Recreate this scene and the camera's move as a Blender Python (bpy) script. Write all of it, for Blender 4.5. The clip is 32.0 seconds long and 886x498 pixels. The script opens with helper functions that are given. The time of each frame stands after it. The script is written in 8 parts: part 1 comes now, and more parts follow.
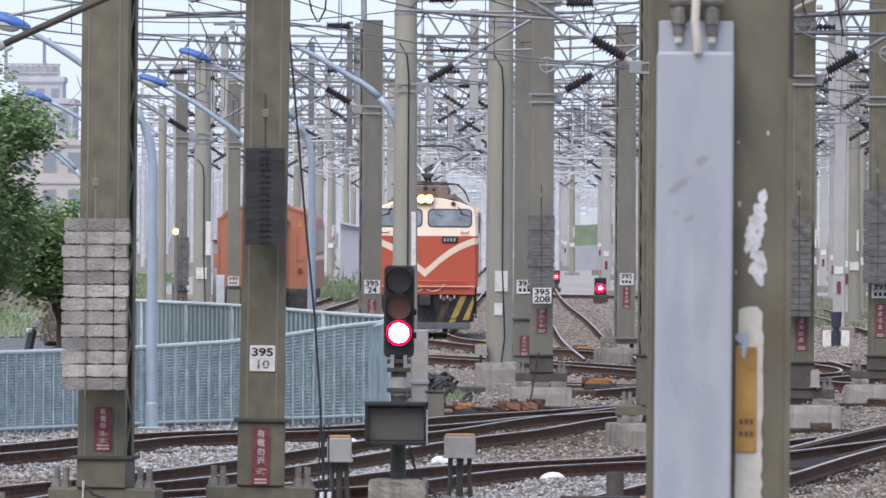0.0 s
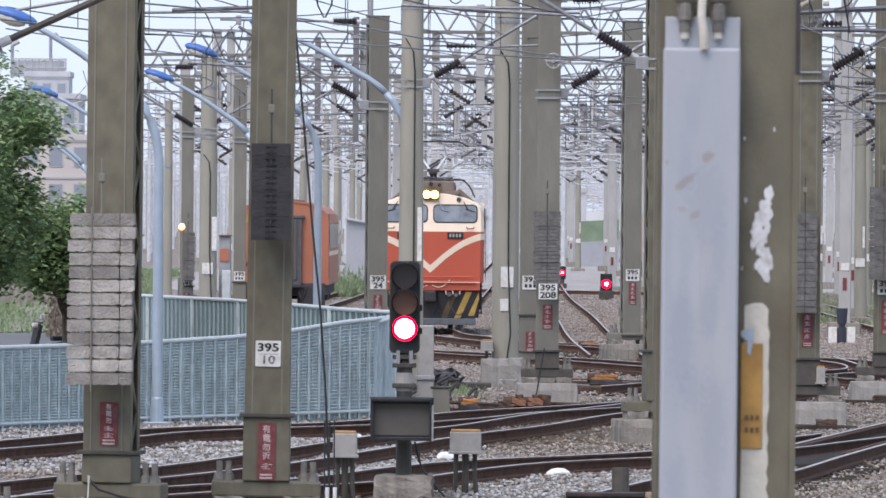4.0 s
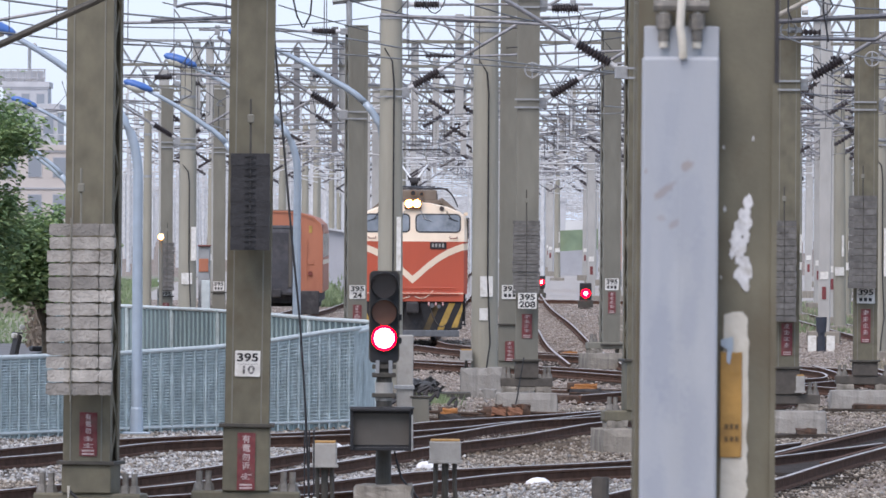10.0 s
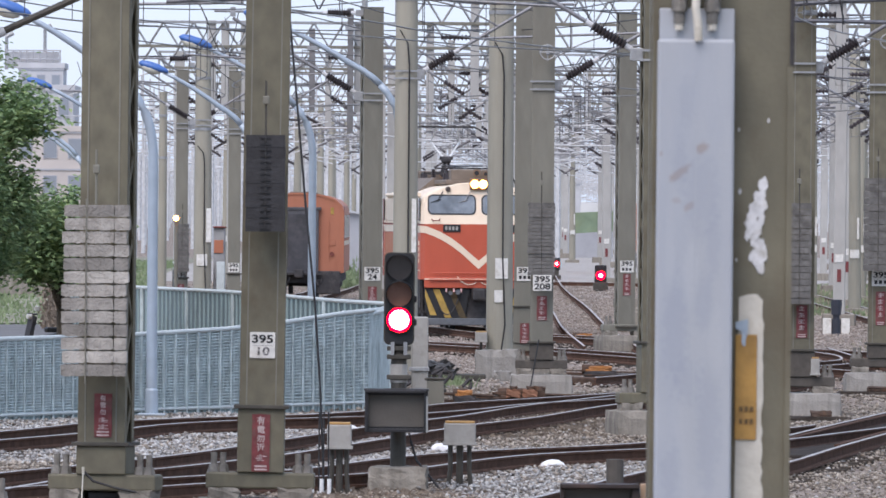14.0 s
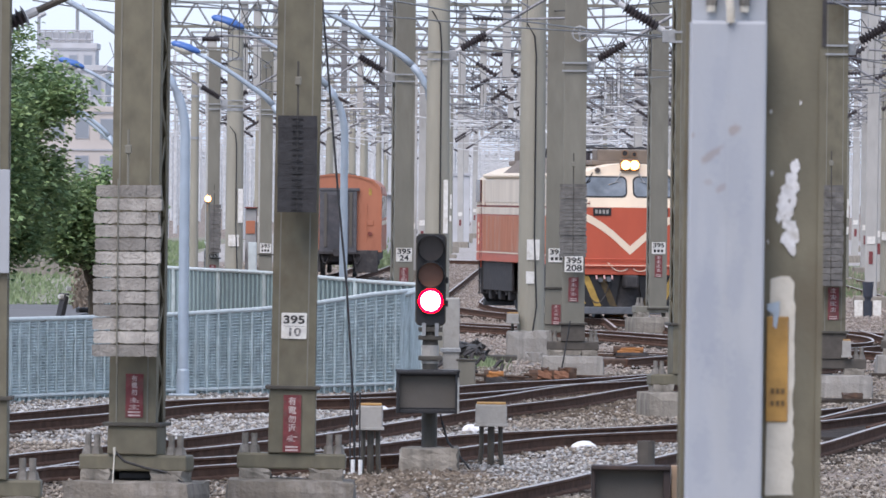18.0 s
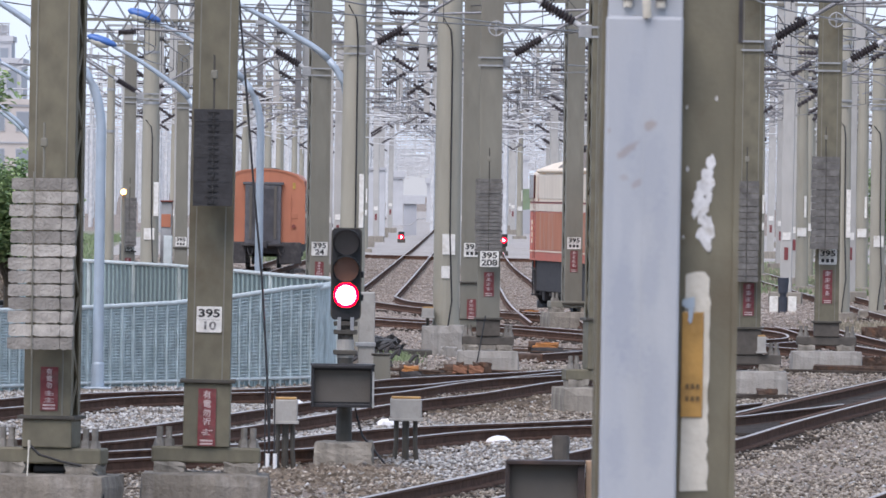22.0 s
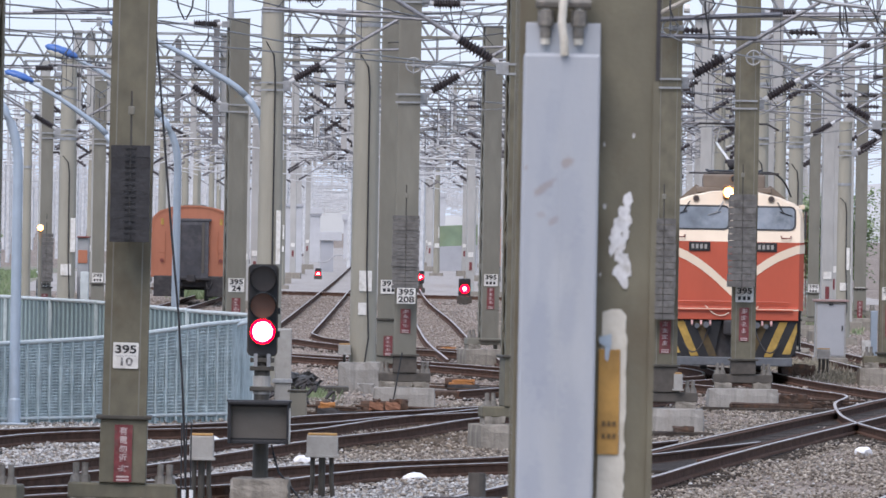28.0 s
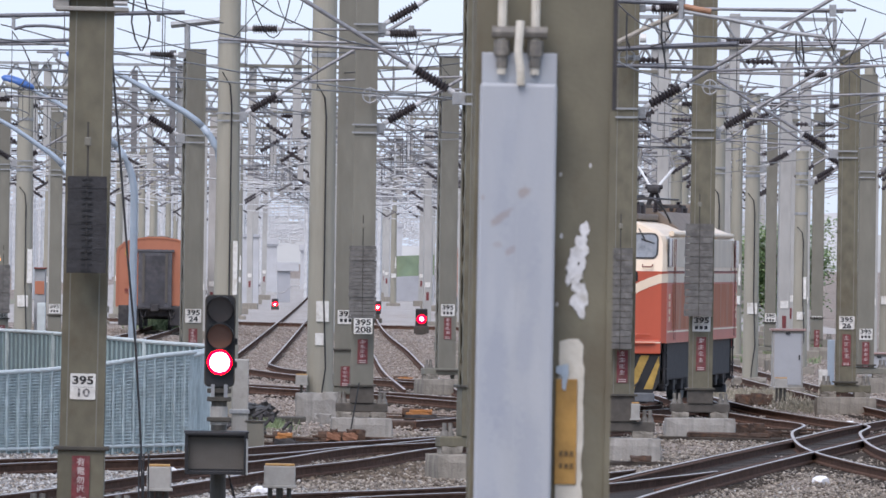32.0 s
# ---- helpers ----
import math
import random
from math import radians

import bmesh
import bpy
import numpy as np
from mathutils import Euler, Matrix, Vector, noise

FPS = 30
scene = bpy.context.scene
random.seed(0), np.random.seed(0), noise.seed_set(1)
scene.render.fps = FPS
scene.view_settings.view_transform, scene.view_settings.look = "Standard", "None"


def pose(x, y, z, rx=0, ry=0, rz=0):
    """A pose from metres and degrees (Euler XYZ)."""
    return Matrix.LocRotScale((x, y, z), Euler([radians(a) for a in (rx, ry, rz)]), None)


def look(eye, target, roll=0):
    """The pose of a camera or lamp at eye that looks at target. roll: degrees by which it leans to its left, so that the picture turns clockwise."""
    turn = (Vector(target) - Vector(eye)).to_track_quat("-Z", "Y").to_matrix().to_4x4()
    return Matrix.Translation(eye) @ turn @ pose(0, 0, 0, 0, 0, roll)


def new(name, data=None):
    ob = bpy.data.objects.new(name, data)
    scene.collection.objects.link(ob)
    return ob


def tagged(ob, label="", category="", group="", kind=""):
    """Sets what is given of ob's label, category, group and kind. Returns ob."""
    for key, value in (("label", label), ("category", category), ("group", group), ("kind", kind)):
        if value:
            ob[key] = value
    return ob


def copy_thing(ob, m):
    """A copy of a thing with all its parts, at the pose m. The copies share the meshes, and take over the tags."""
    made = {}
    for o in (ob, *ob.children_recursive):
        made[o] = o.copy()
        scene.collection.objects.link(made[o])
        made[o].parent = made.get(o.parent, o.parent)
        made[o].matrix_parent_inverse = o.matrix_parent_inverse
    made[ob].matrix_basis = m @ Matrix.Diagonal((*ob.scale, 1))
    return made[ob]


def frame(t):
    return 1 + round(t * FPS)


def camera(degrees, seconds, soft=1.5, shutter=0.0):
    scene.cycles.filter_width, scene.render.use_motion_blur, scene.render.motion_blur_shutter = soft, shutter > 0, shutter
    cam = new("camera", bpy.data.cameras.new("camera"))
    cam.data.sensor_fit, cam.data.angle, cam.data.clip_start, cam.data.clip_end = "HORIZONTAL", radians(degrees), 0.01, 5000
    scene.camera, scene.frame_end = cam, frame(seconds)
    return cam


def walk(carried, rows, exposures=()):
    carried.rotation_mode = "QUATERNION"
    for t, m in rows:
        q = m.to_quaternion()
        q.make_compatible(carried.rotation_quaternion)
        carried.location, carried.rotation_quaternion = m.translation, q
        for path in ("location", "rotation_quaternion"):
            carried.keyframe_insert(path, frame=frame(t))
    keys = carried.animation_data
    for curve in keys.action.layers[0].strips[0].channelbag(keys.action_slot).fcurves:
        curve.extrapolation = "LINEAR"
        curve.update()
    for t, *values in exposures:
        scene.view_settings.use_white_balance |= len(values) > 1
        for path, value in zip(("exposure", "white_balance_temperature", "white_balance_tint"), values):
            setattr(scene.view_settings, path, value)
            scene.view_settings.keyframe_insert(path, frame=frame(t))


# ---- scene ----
# ---- camera: a hand-held long lens at a platform's end ----
EYE = 2.85
cam = camera(5.281, 32.0, soft=1.6)
# the lens is focused deep in the yard, so the nearest mast is a little soft
cam.data.dof.use_dof = True
cam.data.dof.focus_distance = 170.0
cam.data.dof.aperture_fstop = 36.0
PATH = [
    (0.0, 0.0000, -0.1483, -0.340),
    (0.5, -0.0377, -0.1471, -0.269),
    (1.0, -0.0487, -0.1510, -0.323),
    (1.5, -0.0292, -0.1223, -0.273),
    (2.0, 0.0029, -0.1334, -0.423),
    (2.5, 0.0227, -0.1793, -0.387),
    (4.5, 0.0383, -0.1735, -0.469),
    (5.0, 0.0175, -0.1981, -0.403),
    (5.5, -0.0381, -0.1988, -0.401),
    (6.0, -0.0871, -0.2096, -0.393),
    (6.5, -0.0986, -0.1846, -0.392),
    (7.0, -0.0896, -0.1782, -0.439),
    (7.5, -0.0894, -0.1838, -0.413),
    (8.0, -0.0671, -0.1450, -0.333),
    (8.5, -0.0522, -0.1144, -0.492),
    (9.0, -0.0585, -0.1200, -0.491),
    (9.5, -0.0687, -0.1178, -0.336),
    (10.0, -0.0880, -0.1163, -0.335),
    (10.5, -0.1264, -0.1193, -0.276),
    (11.0, -0.1203, -0.1424, -0.427),
    (11.5, -0.0933, -0.1622, -0.389),
    (12.0, -0.0820, -0.1633, -0.413),
    (12.5, -0.1049, -0.1534, -0.354),
    (13.0, -0.1189, -0.1749, -0.292),
    (13.5, -0.0547, -0.1988, -0.386),
    (14.0, 0.0022, -0.2251, -0.443),
    (14.5, 0.0446, -0.2420, -0.449),
    (15.0, 0.1069, -0.2112, -0.433),
    (15.5, 0.2060, -0.2178, -0.378),
    (17.5, 0.3093, -0.3676, -0.437),
    (18.0, 0.1920, -0.3395, -0.586),
    (18.5, 0.0632, -0.4006, -0.610),
    (19.0, -0.0229, -0.4649, -0.701),
    (19.5, -0.0755, -0.4743, -0.831),
    (20.0, -0.1234, -0.4684, -0.729),
    (20.5, -0.1700, -0.4293, -0.645),
    (21.0, -0.2049, -0.4176, -0.746),
    (21.5, -0.2504, -0.3980, -0.819),
    (22.0, -0.3106, -0.3668, -0.823),
    (22.5, -0.3374, -0.3469, -0.787),
    (23.0, -0.3899, -0.3328, -0.729),
    (23.5, -0.4563, -0.3279, -0.783),
    (24.0, -0.5431, -0.3422, -0.833),
    (24.5, -0.5795, -0.3135, -0.922),
    (25.0, -0.5655, -0.2553, -0.865),
    (25.5, -0.6259, -0.2327, -0.979),
    (27.5, -0.6824, -0.1327, -0.979),
    (28.0, -0.8061, -0.1397, -0.975),
    (28.5, -0.8580, -0.1079, -0.898),
    (29.0, -0.8342, -0.0900, -0.951),
    (29.5, -0.8452, -0.1002, -1.014),
    (30.0, -0.8853, -0.0902, -1.074),
    (30.5, -0.8904, -0.0676, -1.132),
    (31.0, -0.9119, -0.0258, -1.028),
    (31.5, -0.9705, 0.0215, -0.875),
    (32.0, -1.0637, 0.0439, -0.825)
]
walk(cam, [(t, pose(0, 0, EYE, 90 + tilt, roll, yaw)) for t, yaw, tilt, roll in PATH], [(0.0, 0.39, 6650, 22), (15.0, 0.38, 6650, 22), (18.0, 0.46, 6650, 22), (24.0, 0.45, 6650, 22), (28.0, 0.38, 6650, 22), (32.0, 0.35, 6650, 22)])

# ---- daylight: overcast, bright and soft ----
world = bpy.data.worlds.new("overcast")
scene.world = world
world.use_nodes = True
wn, wl = world.node_tree.nodes, world.node_tree.links
wn.clear()
sky = wn.new("ShaderNodeTexSky")
sky.sky_type = "NISHITA"
sky.sun_disc = False
sky.sun_elevation = radians(52)
sky.sun_rotation = radians(200)
sky.altitude = 0
sky.air_density, sky.dust_density, sky.ozone_density = 1.0, 0.6, 2.0
bg = wn.new("ShaderNodeBackground")
bg.inputs["Strength"].default_value = 0.12
wo = wn.new("ShaderNodeOutputWorld")
veil = wn.new("ShaderNodeMix")
veil.data_type = "RGBA"
veil.inputs["Factor"].default_value = 0.72
veil.inputs["B"].default_value = (4.5, 6.1, 8.0, 1)
wl.new(sky.outputs["Color"], veil.inputs["A"])
wl.new(veil.outputs["Result"], bg.inputs["Color"])
wl.new(bg.outputs["Background"], wo.inputs["Surface"])
sun_data = bpy.data.lights.new("sun", "SUN")
sun_data.energy, sun_data.angle, sun_data.color = 2.2, radians(50), (1.0, 0.97, 0.92)
sun = new("sun", sun_data)
sun.matrix_world = look((-20, -40, 60), (0, 0, 0))


# ---- materials ----
def node_material(name):
    m = bpy.data.materials.new(name)
    m.use_nodes = True
    nt = m.node_tree
    return m, nt, nt.nodes["Principled BSDF"]


def paint(name, colour, rough=0.6, metal=0.0, vary=0.25, scale=6.0, dirt=None, dirt_amount=0.4, dirt_scale=2.0, bump=0.15,
          bump_scale=40.0, streak=1.0, random_tint=0.0, coat=0.0):
    """A painted or raw surface: grain at two scales, stains in their own colour, fine relief."""
    m, nt, b = node_material(name)
    n, l = nt.nodes, nt.links
    tc = n.new("ShaderNodeTexCoord")
    mp = n.new("ShaderNodeMapping")
    mp.inputs["Scale"].default_value = (1, 1, 1 / streak)
    l.new(tc.outputs["Object"], mp.inputs["Vector"])
    n1 = n.new("ShaderNodeTexNoise")
    n1.inputs["Scale"].default_value, n1.inputs["Detail"].default_value = scale, 6
    l.new(mp.outputs["Vector"], n1.inputs["Vector"])
    n2 = n.new("ShaderNodeTexNoise")
    n2.inputs["Scale"].default_value, n2.inputs["Detail"].default_value = dirt_scale, 8
    n2.inputs["Roughness"].default_value = 0.65
    l.new(mp.outputs["Vector"], n2.inputs["Vector"])
    r1 = n.new("ShaderNodeMapRange")
    r1.inputs["From Min"].default_value, r1.inputs["From Max"].default_value = 0.25, 0.75
    r1.inputs["To Min"].default_value, r1.inputs["To Max"].default_value = 1 - vary, 1 + vary
    l.new(n1.outputs["Fac"], r1.inputs["Value"])
    mul = n.new("ShaderNodeMix")
    mul.data_type, mul.blend_type = "RGBA", "MULTIPLY"
    mul.inputs["Factor"].default_value = 1
    mul.inputs["A"].default_value = (*colour, 1)
    l.new(r1.outputs["Result"], mul.inputs["B"])
    last = mul.outputs["Result"]
    if random_tint:
        oi = n.new("ShaderNodeObjectInfo")
        r3 = n.new("ShaderNodeMapRange")
        r3.inputs["To Min"].default_value, r3.inputs["To Max"].default_value = 1 - random_tint, 1 + random_tint
        l.new(oi.outputs["Random"], r3.inputs["Value"])
        m3 = n.new("ShaderNodeMix")
        m3.data_type, m3.blend_type = "RGBA", "MULTIPLY"
        m3.inputs["Factor"].default_value = 1
        l.new(last, m3.inputs["A"])
        l.new(r3.outputs["Result"], m3.inputs["B"])
        last = m3.outputs["Result"]
    if dirt:
        r2 = n.new("ShaderNodeMapRange")
        r2.inputs["From Min"].default_value, r2.inputs["From Max"].default_value = 0.5, 0.72
        r2.inputs["To Max"].default_value = dirt_amount
        l.new(n2.outputs["Fac"], r2.inputs["Value"])
        mx = n.new("ShaderNodeMix")
        mx.data_type = "RGBA"
        l.new(r2.outputs["Result"], mx.inputs["Factor"])
        l.new(last, mx.inputs["A"])
        mx.inputs["B"].default_value = (*dirt, 1)
        last = mx.outputs["Result"]
    l.new(last, b.inputs["Base Color"])
    b.inputs["Roughness"].default_value, b.inputs["Metallic"].default_value = rough, metal
    b.inputs["Coat Weight"].default_value = coat
    if bump:
        n3 = n.new("ShaderNodeTexNoise")
        n3.inputs["Scale"].default_value, n3.inputs["Detail"].default_value = bump_scale, 4
        l.new(tc.outputs["Object"], n3.inputs["Vector"])
        bp = n.new("ShaderNodeBump")
        bp.inputs["Strength"].default_value, bp.inputs["Distance"].default_value = bump, 0.02
        l.new(n3.outputs["Fac"], bp.inputs["Height"])
        l.new(bp.outputs["Normal"], b.inputs["Normal"])
    return m


def glow(name, colour, strength):
    m, nt, b = node_material(name)
    b.inputs["Base Color"].default_value = (*colour, 1)
    b.inputs["Emission Color"].default_value = (*colour, 1)
    b.inputs["Emission Strength"].default_value = strength
    return m


def glass(name, colour, rough=0.05):
    m, nt, b = node_material(name)
    b.inputs["Base Color"].default_value = (*colour, 1)
    b.inputs["Roughness"].default_value = rough
    b.inputs["Specular IOR Level"].default_value = 0.8
    return m


OLIVE = paint("olive_steel_paint", (0.138, 0.126, 0.084), 0.6, 0, 0.26, 6, (0.105, 0.08, 0.045), 0.7, 3.2, 0.08, 60, 1.5)
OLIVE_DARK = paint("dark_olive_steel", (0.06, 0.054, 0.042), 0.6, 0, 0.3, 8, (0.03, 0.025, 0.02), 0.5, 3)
OLIVE_GREY = paint("weathered_olive_grey_steel", (0.185, 0.178, 0.142), 0.6, 0, 0.16, 4, (0.13, 0.11, 0.085), 0.45, 1.2, 0.1, 50, 3.0)
STEEL = paint("galvanised_steel", (0.33, 0.34, 0.34), 0.5, 0.35, 0.2, 10, (0.22, 0.21, 0.19), 0.4, 4)
TUBE = paint("weathered_tube", (0.22, 0.225, 0.235), 0.5, 0.3, 0.3, 12, (0.24, 0.2, 0.15), 0.5, 6)
SPUN = paint("spun_concrete", (0.32, 0.305, 0.245), 0.85, 0, 0.12, 3, (0.24, 0.22, 0.18), 0.5, 1.0, 0.2, 30, 4.0)
# paled to carry haze on the far steelwork; insulator caps share it
PALE_STEEL = paint("haze_pale_and_cap_steel", (0.54, 0.55, 0.55), 0.6, 0, 0.2, 4, (0.33, 0.33, 0.33), 0.4, 1.2)
# distant mast steel, lightened so its colour includes the haze
FAR_STEEL = paint("haze_paled_steel", (0.40, 0.395, 0.37), 0.6, 0, 0.12, 4, (0.2, 0.19, 0.17), 0.4, 1.2, 0.05, 50, 3.0)
CONCRETE = paint("stained_concrete", (0.27, 0.248, 0.21), 0.95, 0, 0.4, 8, (0.075, 0.065, 0.052), 0.85, 4.0, 0.8, 25, 6.0)
WEIGHT = paint("weight_concrete", (0.34, 0.32, 0.285), 0.9, 0, 0.35, 9, (0.12, 0.11, 0.095), 0.85, 4.5, 0.8, 40, 1, 0.34)
WEIGHT_GREY = paint("grey_weight", (0.135, 0.13, 0.12), 0.8, 0, 0.35, 9, (0.085, 0.078, 0.07), 0.7, 5, 0.4, 30, 1, 0.08)
WEIGHT_IRON = paint("cast_iron_weight", (0.033, 0.033, 0.035), 0.85, 0.0, 0.3, 10, (0.026, 0.024, 0.022), 0.5, 4, 0.3, 30, 1, 0.15)
TRUNKING = paint("pale_grey_trunking", (0.365, 0.385, 0.403), 0.5, 0.0, 0.1, 5, (0.275, 0.305, 0.35), 0.75, 2.4, 0.04, 60, 5.0)


def stains(material, colour, spots):
    """Soft smears on a surface: x, z, half width, half height, tilt and strength."""
    nt = material.node_tree
    n, l = nt.nodes, nt.links
    b = n["Principled BSDF"]
    tc, nz = n.new("ShaderNodeTexCoord"), n.new("ShaderNodeTexNoise")
    nz.inputs["Scale"].default_value, nz.inputs["Detail"].default_value = 45, 5
    l.new(tc.outputs["Object"], nz.inputs["Vector"])
    rough = n.new("ShaderNodeMath")
    rough.operation, rough.inputs[1].default_value = "MULTIPLY_ADD", 1.3
    rough.inputs[2].default_value = -0.65
    l.new(nz.outputs["Fac"], rough.inputs[0])
    for x, z, w, h, tilt, strength in spots:
        mp = n.new("ShaderNodeMapping")
        mp.vector_type = "TEXTURE"
        mp.inputs["Location"].default_value = (x, 0, z)
        mp.inputs["Rotation"].default_value = (0, radians(tilt), 0)
        mp.inputs["Scale"].default_value = (w, 5, h)
        l.new(tc.outputs["Object"], mp.inputs["Vector"])
        ln = n.new("ShaderNodeVectorMath")
        ln.operation = "LENGTH"
        l.new(mp.outputs["Vector"], ln.inputs[0])
        ad = n.new("ShaderNodeMath")
        l.new(ln.outputs["Value"], ad.inputs[0])
        l.new(rough.outputs["Value"], ad.inputs[1])
        mr = n.new("ShaderNodeMapRange")
        mr.interpolation_type = "SMOOTHSTEP"
        for k, v in (("From Min", 1.1), ("From Max", 0.45), ("To Max", strength)):
            mr.inputs[k].default_value = v
        l.new(ad.outputs["Value"], mr.inputs["Value"])
        mx = n.new("ShaderNodeMix")
        mx.data_type = "RGBA"
        l.new(mr.outputs["Result"], mx.inputs["Factor"])
        l.new(b.inputs["Base Color"].links[0].from_socket, mx.inputs["A"])
        mx.inputs["B"].default_value = (*colour, 1)
        l.new(mx.outputs["Result"], b.inputs["Base Color"])


PEELED = paint("peeled_whitewash", (0.62, 0.62, 0.61), 0.85, 0, 0.25, 25, (0.36, 0.33, 0.26), 0.8, 22)
STICKER = paint("ochre_label", (0.38, 0.21, 0.05), 0.6, 0, 0.25, 12, (0.2, 0.11, 0.04), 0.6, 9)
CREAM_OLD = paint("old_cream_paint", (0.55, 0.52, 0.44), 0.7, 0, 0.12, 10, (0.35, 0.3, 0.2), 0.5, 8)
PLATE = paint("white_enamel", (0.70, 0.69, 0.64), 0.5, 0, 0.15, 12, (0.42, 0.37, 0.28), 0.7, 9)
RED_SIGN = paint("faded_red_sign", (0.185, 0.042, 0.045), 0.8, 0, 0.35, 14, (0.14, 0.1, 0.08), 0.9, 6)
BLACK = paint("black_paint", (0.015, 0.015, 0.016), 0.5, 0, 0.2, 10)
INK = paint("sign_ink", (0.02, 0.02, 0.02), 0.7, 0, 0.1, 10, bump=0)
PORCELAIN = paint("brown_porcelain", (0.05, 0.041, 0.043), 0.4, 0, 0.2, 8, bump=0)
WHITE_PORCELAIN = paint("white_porcelain", (0.72, 0.73, 0.72), 0.3, 0, 0.1, 8, (0.5, 0.48, 0.44), 0.4, 6, bump=0)
WIRE = paint("stranded_wire", (0.07, 0.07, 0.07), 0.5, 0.4, 0.3, 10, bump=0)
PALE_WIRE = paint("oxidised_wire", (0.2, 0.2, 0.19), 0.5, 0.3, 0.2, 10, bump=0)
RUST_RAIL = paint("rusty_rail", (0.095, 0.054, 0.038), 0.95, 0.0, 0.35, 6, (0.14, 0.08, 0.055), 0.5, 2.5, 0.2, 40)
RAIL_TOP = paint("worn_rail_head", (0.46, 0.42, 0.385), 0.42, 0.35, 0.25, 8, (0.2, 0.13, 0.095), 0.65, 0.8, bump=0)
TIMBER = paint("oiled_sleeper", (0.05, 0.042, 0.035), 0.85, 0, 0.3, 8, (0.1, 0.08, 0.06), 0.5, 3, 0.3, 30)
TEAL = paint("teal_fence_coating", (0.27, 0.36, 0.355), 0.6, 0.0, 0.2, 3, (0.2, 0.26, 0.25), 0.5, 3)
TEAL_LIGHT = paint("pale_teal_wire", (0.47, 0.55, 0.545), 0.5, 0.0, 0.25, 5, (0.28, 0.36, 0.355), 0.7, 1.6)
FENCE_RAIL = paint("galvanised_fence_rail", (0.52, 0.57, 0.555), 0.5, 0.0, 0.12, 8, (0.3, 0.36, 0.37), 0.4, 4)
LAMP_POLE = paint("pale_blue_grey_pole", (0.36, 0.43, 0.49), 0.4, 0.2, 0.08, 5, (0.28, 0.33, 0.37), 0.4, 2)
LAMP_BLUE = paint("blue_lamp_hood", (0.055, 0.15, 0.41), 0.35, 0, 0.1, 6)
LAMP_GLASS = paint("milky_lamp_bowl", (0.55, 0.54, 0.46), 0.2, 0, 0.05, 6, bump=0)
BOX_GREY = paint("grey_cast_box", (0.33, 0.32, 0.29), 0.6, 0, 0.1, 10, (0.22, 0.2, 0.17), 0.5, 6)
RUSTY_TOP = paint("ochre_rust_top", (0.42, 0.24, 0.08), 0.7, 0, 0.2, 10, (0.25, 0.13, 0.05), 0.5, 8)
ORANGE_BOX = paint("orange_machine_paint", (0.40, 0.165, 0.045), 0.7, 0, 0.25, 8, (0.2, 0.11, 0.07), 0.7, 5)
SCREEN = paint("dull_grey_panel", (0.092, 0.083, 0.07), 0.7, 0, 0.1, 4, (0.11, 0.1, 0.09), 0.4, 3)
LOCO_ORANGE = paint("locomotive_orange", (0.50, 0.094, 0.046), 0.45, 0, 0.08, 3, (0.3, 0.06, 0.03), 0.4, 1.5, 0.05, 30, 3.0)
LOCO_SIDE = paint("faded_side_orange", (0.44, 0.19, 0.12), 0.9, 0, 0.15, 5, (0.42, 0.31, 0.25), 0.9, 2.6, 0.05, 30, 5.0)
LOCO_CREAM = paint("locomotive_cream", (0.78, 0.65, 0.49), 0.45, 0, 0.05, 3, (0.55, 0.42, 0.3), 0.35, 1.5, 0.05, 30, 3.0)
LOCO_ROOF = paint("sooty_roof", (0.17, 0.135, 0.105), 0.7, 0, 0.25, 4, (0.1, 0.08, 0.06), 0.6, 2)
SIDE_GREY = paint("pale_side_panel", (0.66, 0.59, 0.49), 0.85, 0, 0.12, 3, (0.36, 0.3, 0.24), 0.5, 1.5, 0.05, 30, 4.0)
HOSE_PINK = paint("faded_pink_coupling", (0.5, 0.3, 0.28), 0.6, 0, 0.2, 10, (0.3, 0.22, 0.2), 0.5, 8)
SKIRT = paint("sooty_skirt", (0.028, 0.026, 0.027), 0.75, 0, 0.3, 6, (0.06, 0.053, 0.05), 0.5, 3)
LAMP_BOX = paint("rusty_lamp_housing", (0.2, 0.115, 0.065), 0.7, 0, 0.2, 8, (0.1, 0.06, 0.04), 0.5, 5)
LOCO_RED = paint("grab_rail_red", (0.17, 0.04, 0.028), 0.6, 0, 0.2, 6)
# black raised to carry haze over the rolling stock, with patches of dust
CHASSIS = paint("dusty_haze_lifted_black", (0.035, 0.033, 0.034), 0.75, 0.0, 0.3, 8, (0.1, 0.088, 0.08), 0.7, 3)
RUST_CLUTTER = paint("rusty_machine_steel", (0.085, 0.06, 0.047), 0.9, 0, 0.4, 12, (0.16, 0.08, 0.045), 0.8, 7)
# darker copy of the yellow: shade under the nose on the inner stripes
HAZARD_SHADED = paint("shaded_hazard_yellow", (0.1, 0.07, 0.03), 0.8, 0, 0.3, 8, (0.05, 0.04, 0.03), 0.8, 5)
HAZARD = paint("hazard_yellow", (0.42, 0.27, 0.06), 0.7, 0, 0.3, 8, (0.2, 0.13, 0.05), 0.5, 5)
DULL_STEEL = paint("dull_pilot_steel", (0.13, 0.14, 0.15), 0.6, 0.3, 0.2, 8)
# pale mottling in the pane colour imitates reflected sky
WINDSCREEN = paint("sky_mottled_windscreen", (0.18, 0.21, 0.235), 0.16, 0, 0.4, 2.2, (0.3, 0.325, 0.345), 0.6, 2.8, 0.0)
DARK_GLASS = glass("dark_window", (0.02, 0.025, 0.03), 0.1)
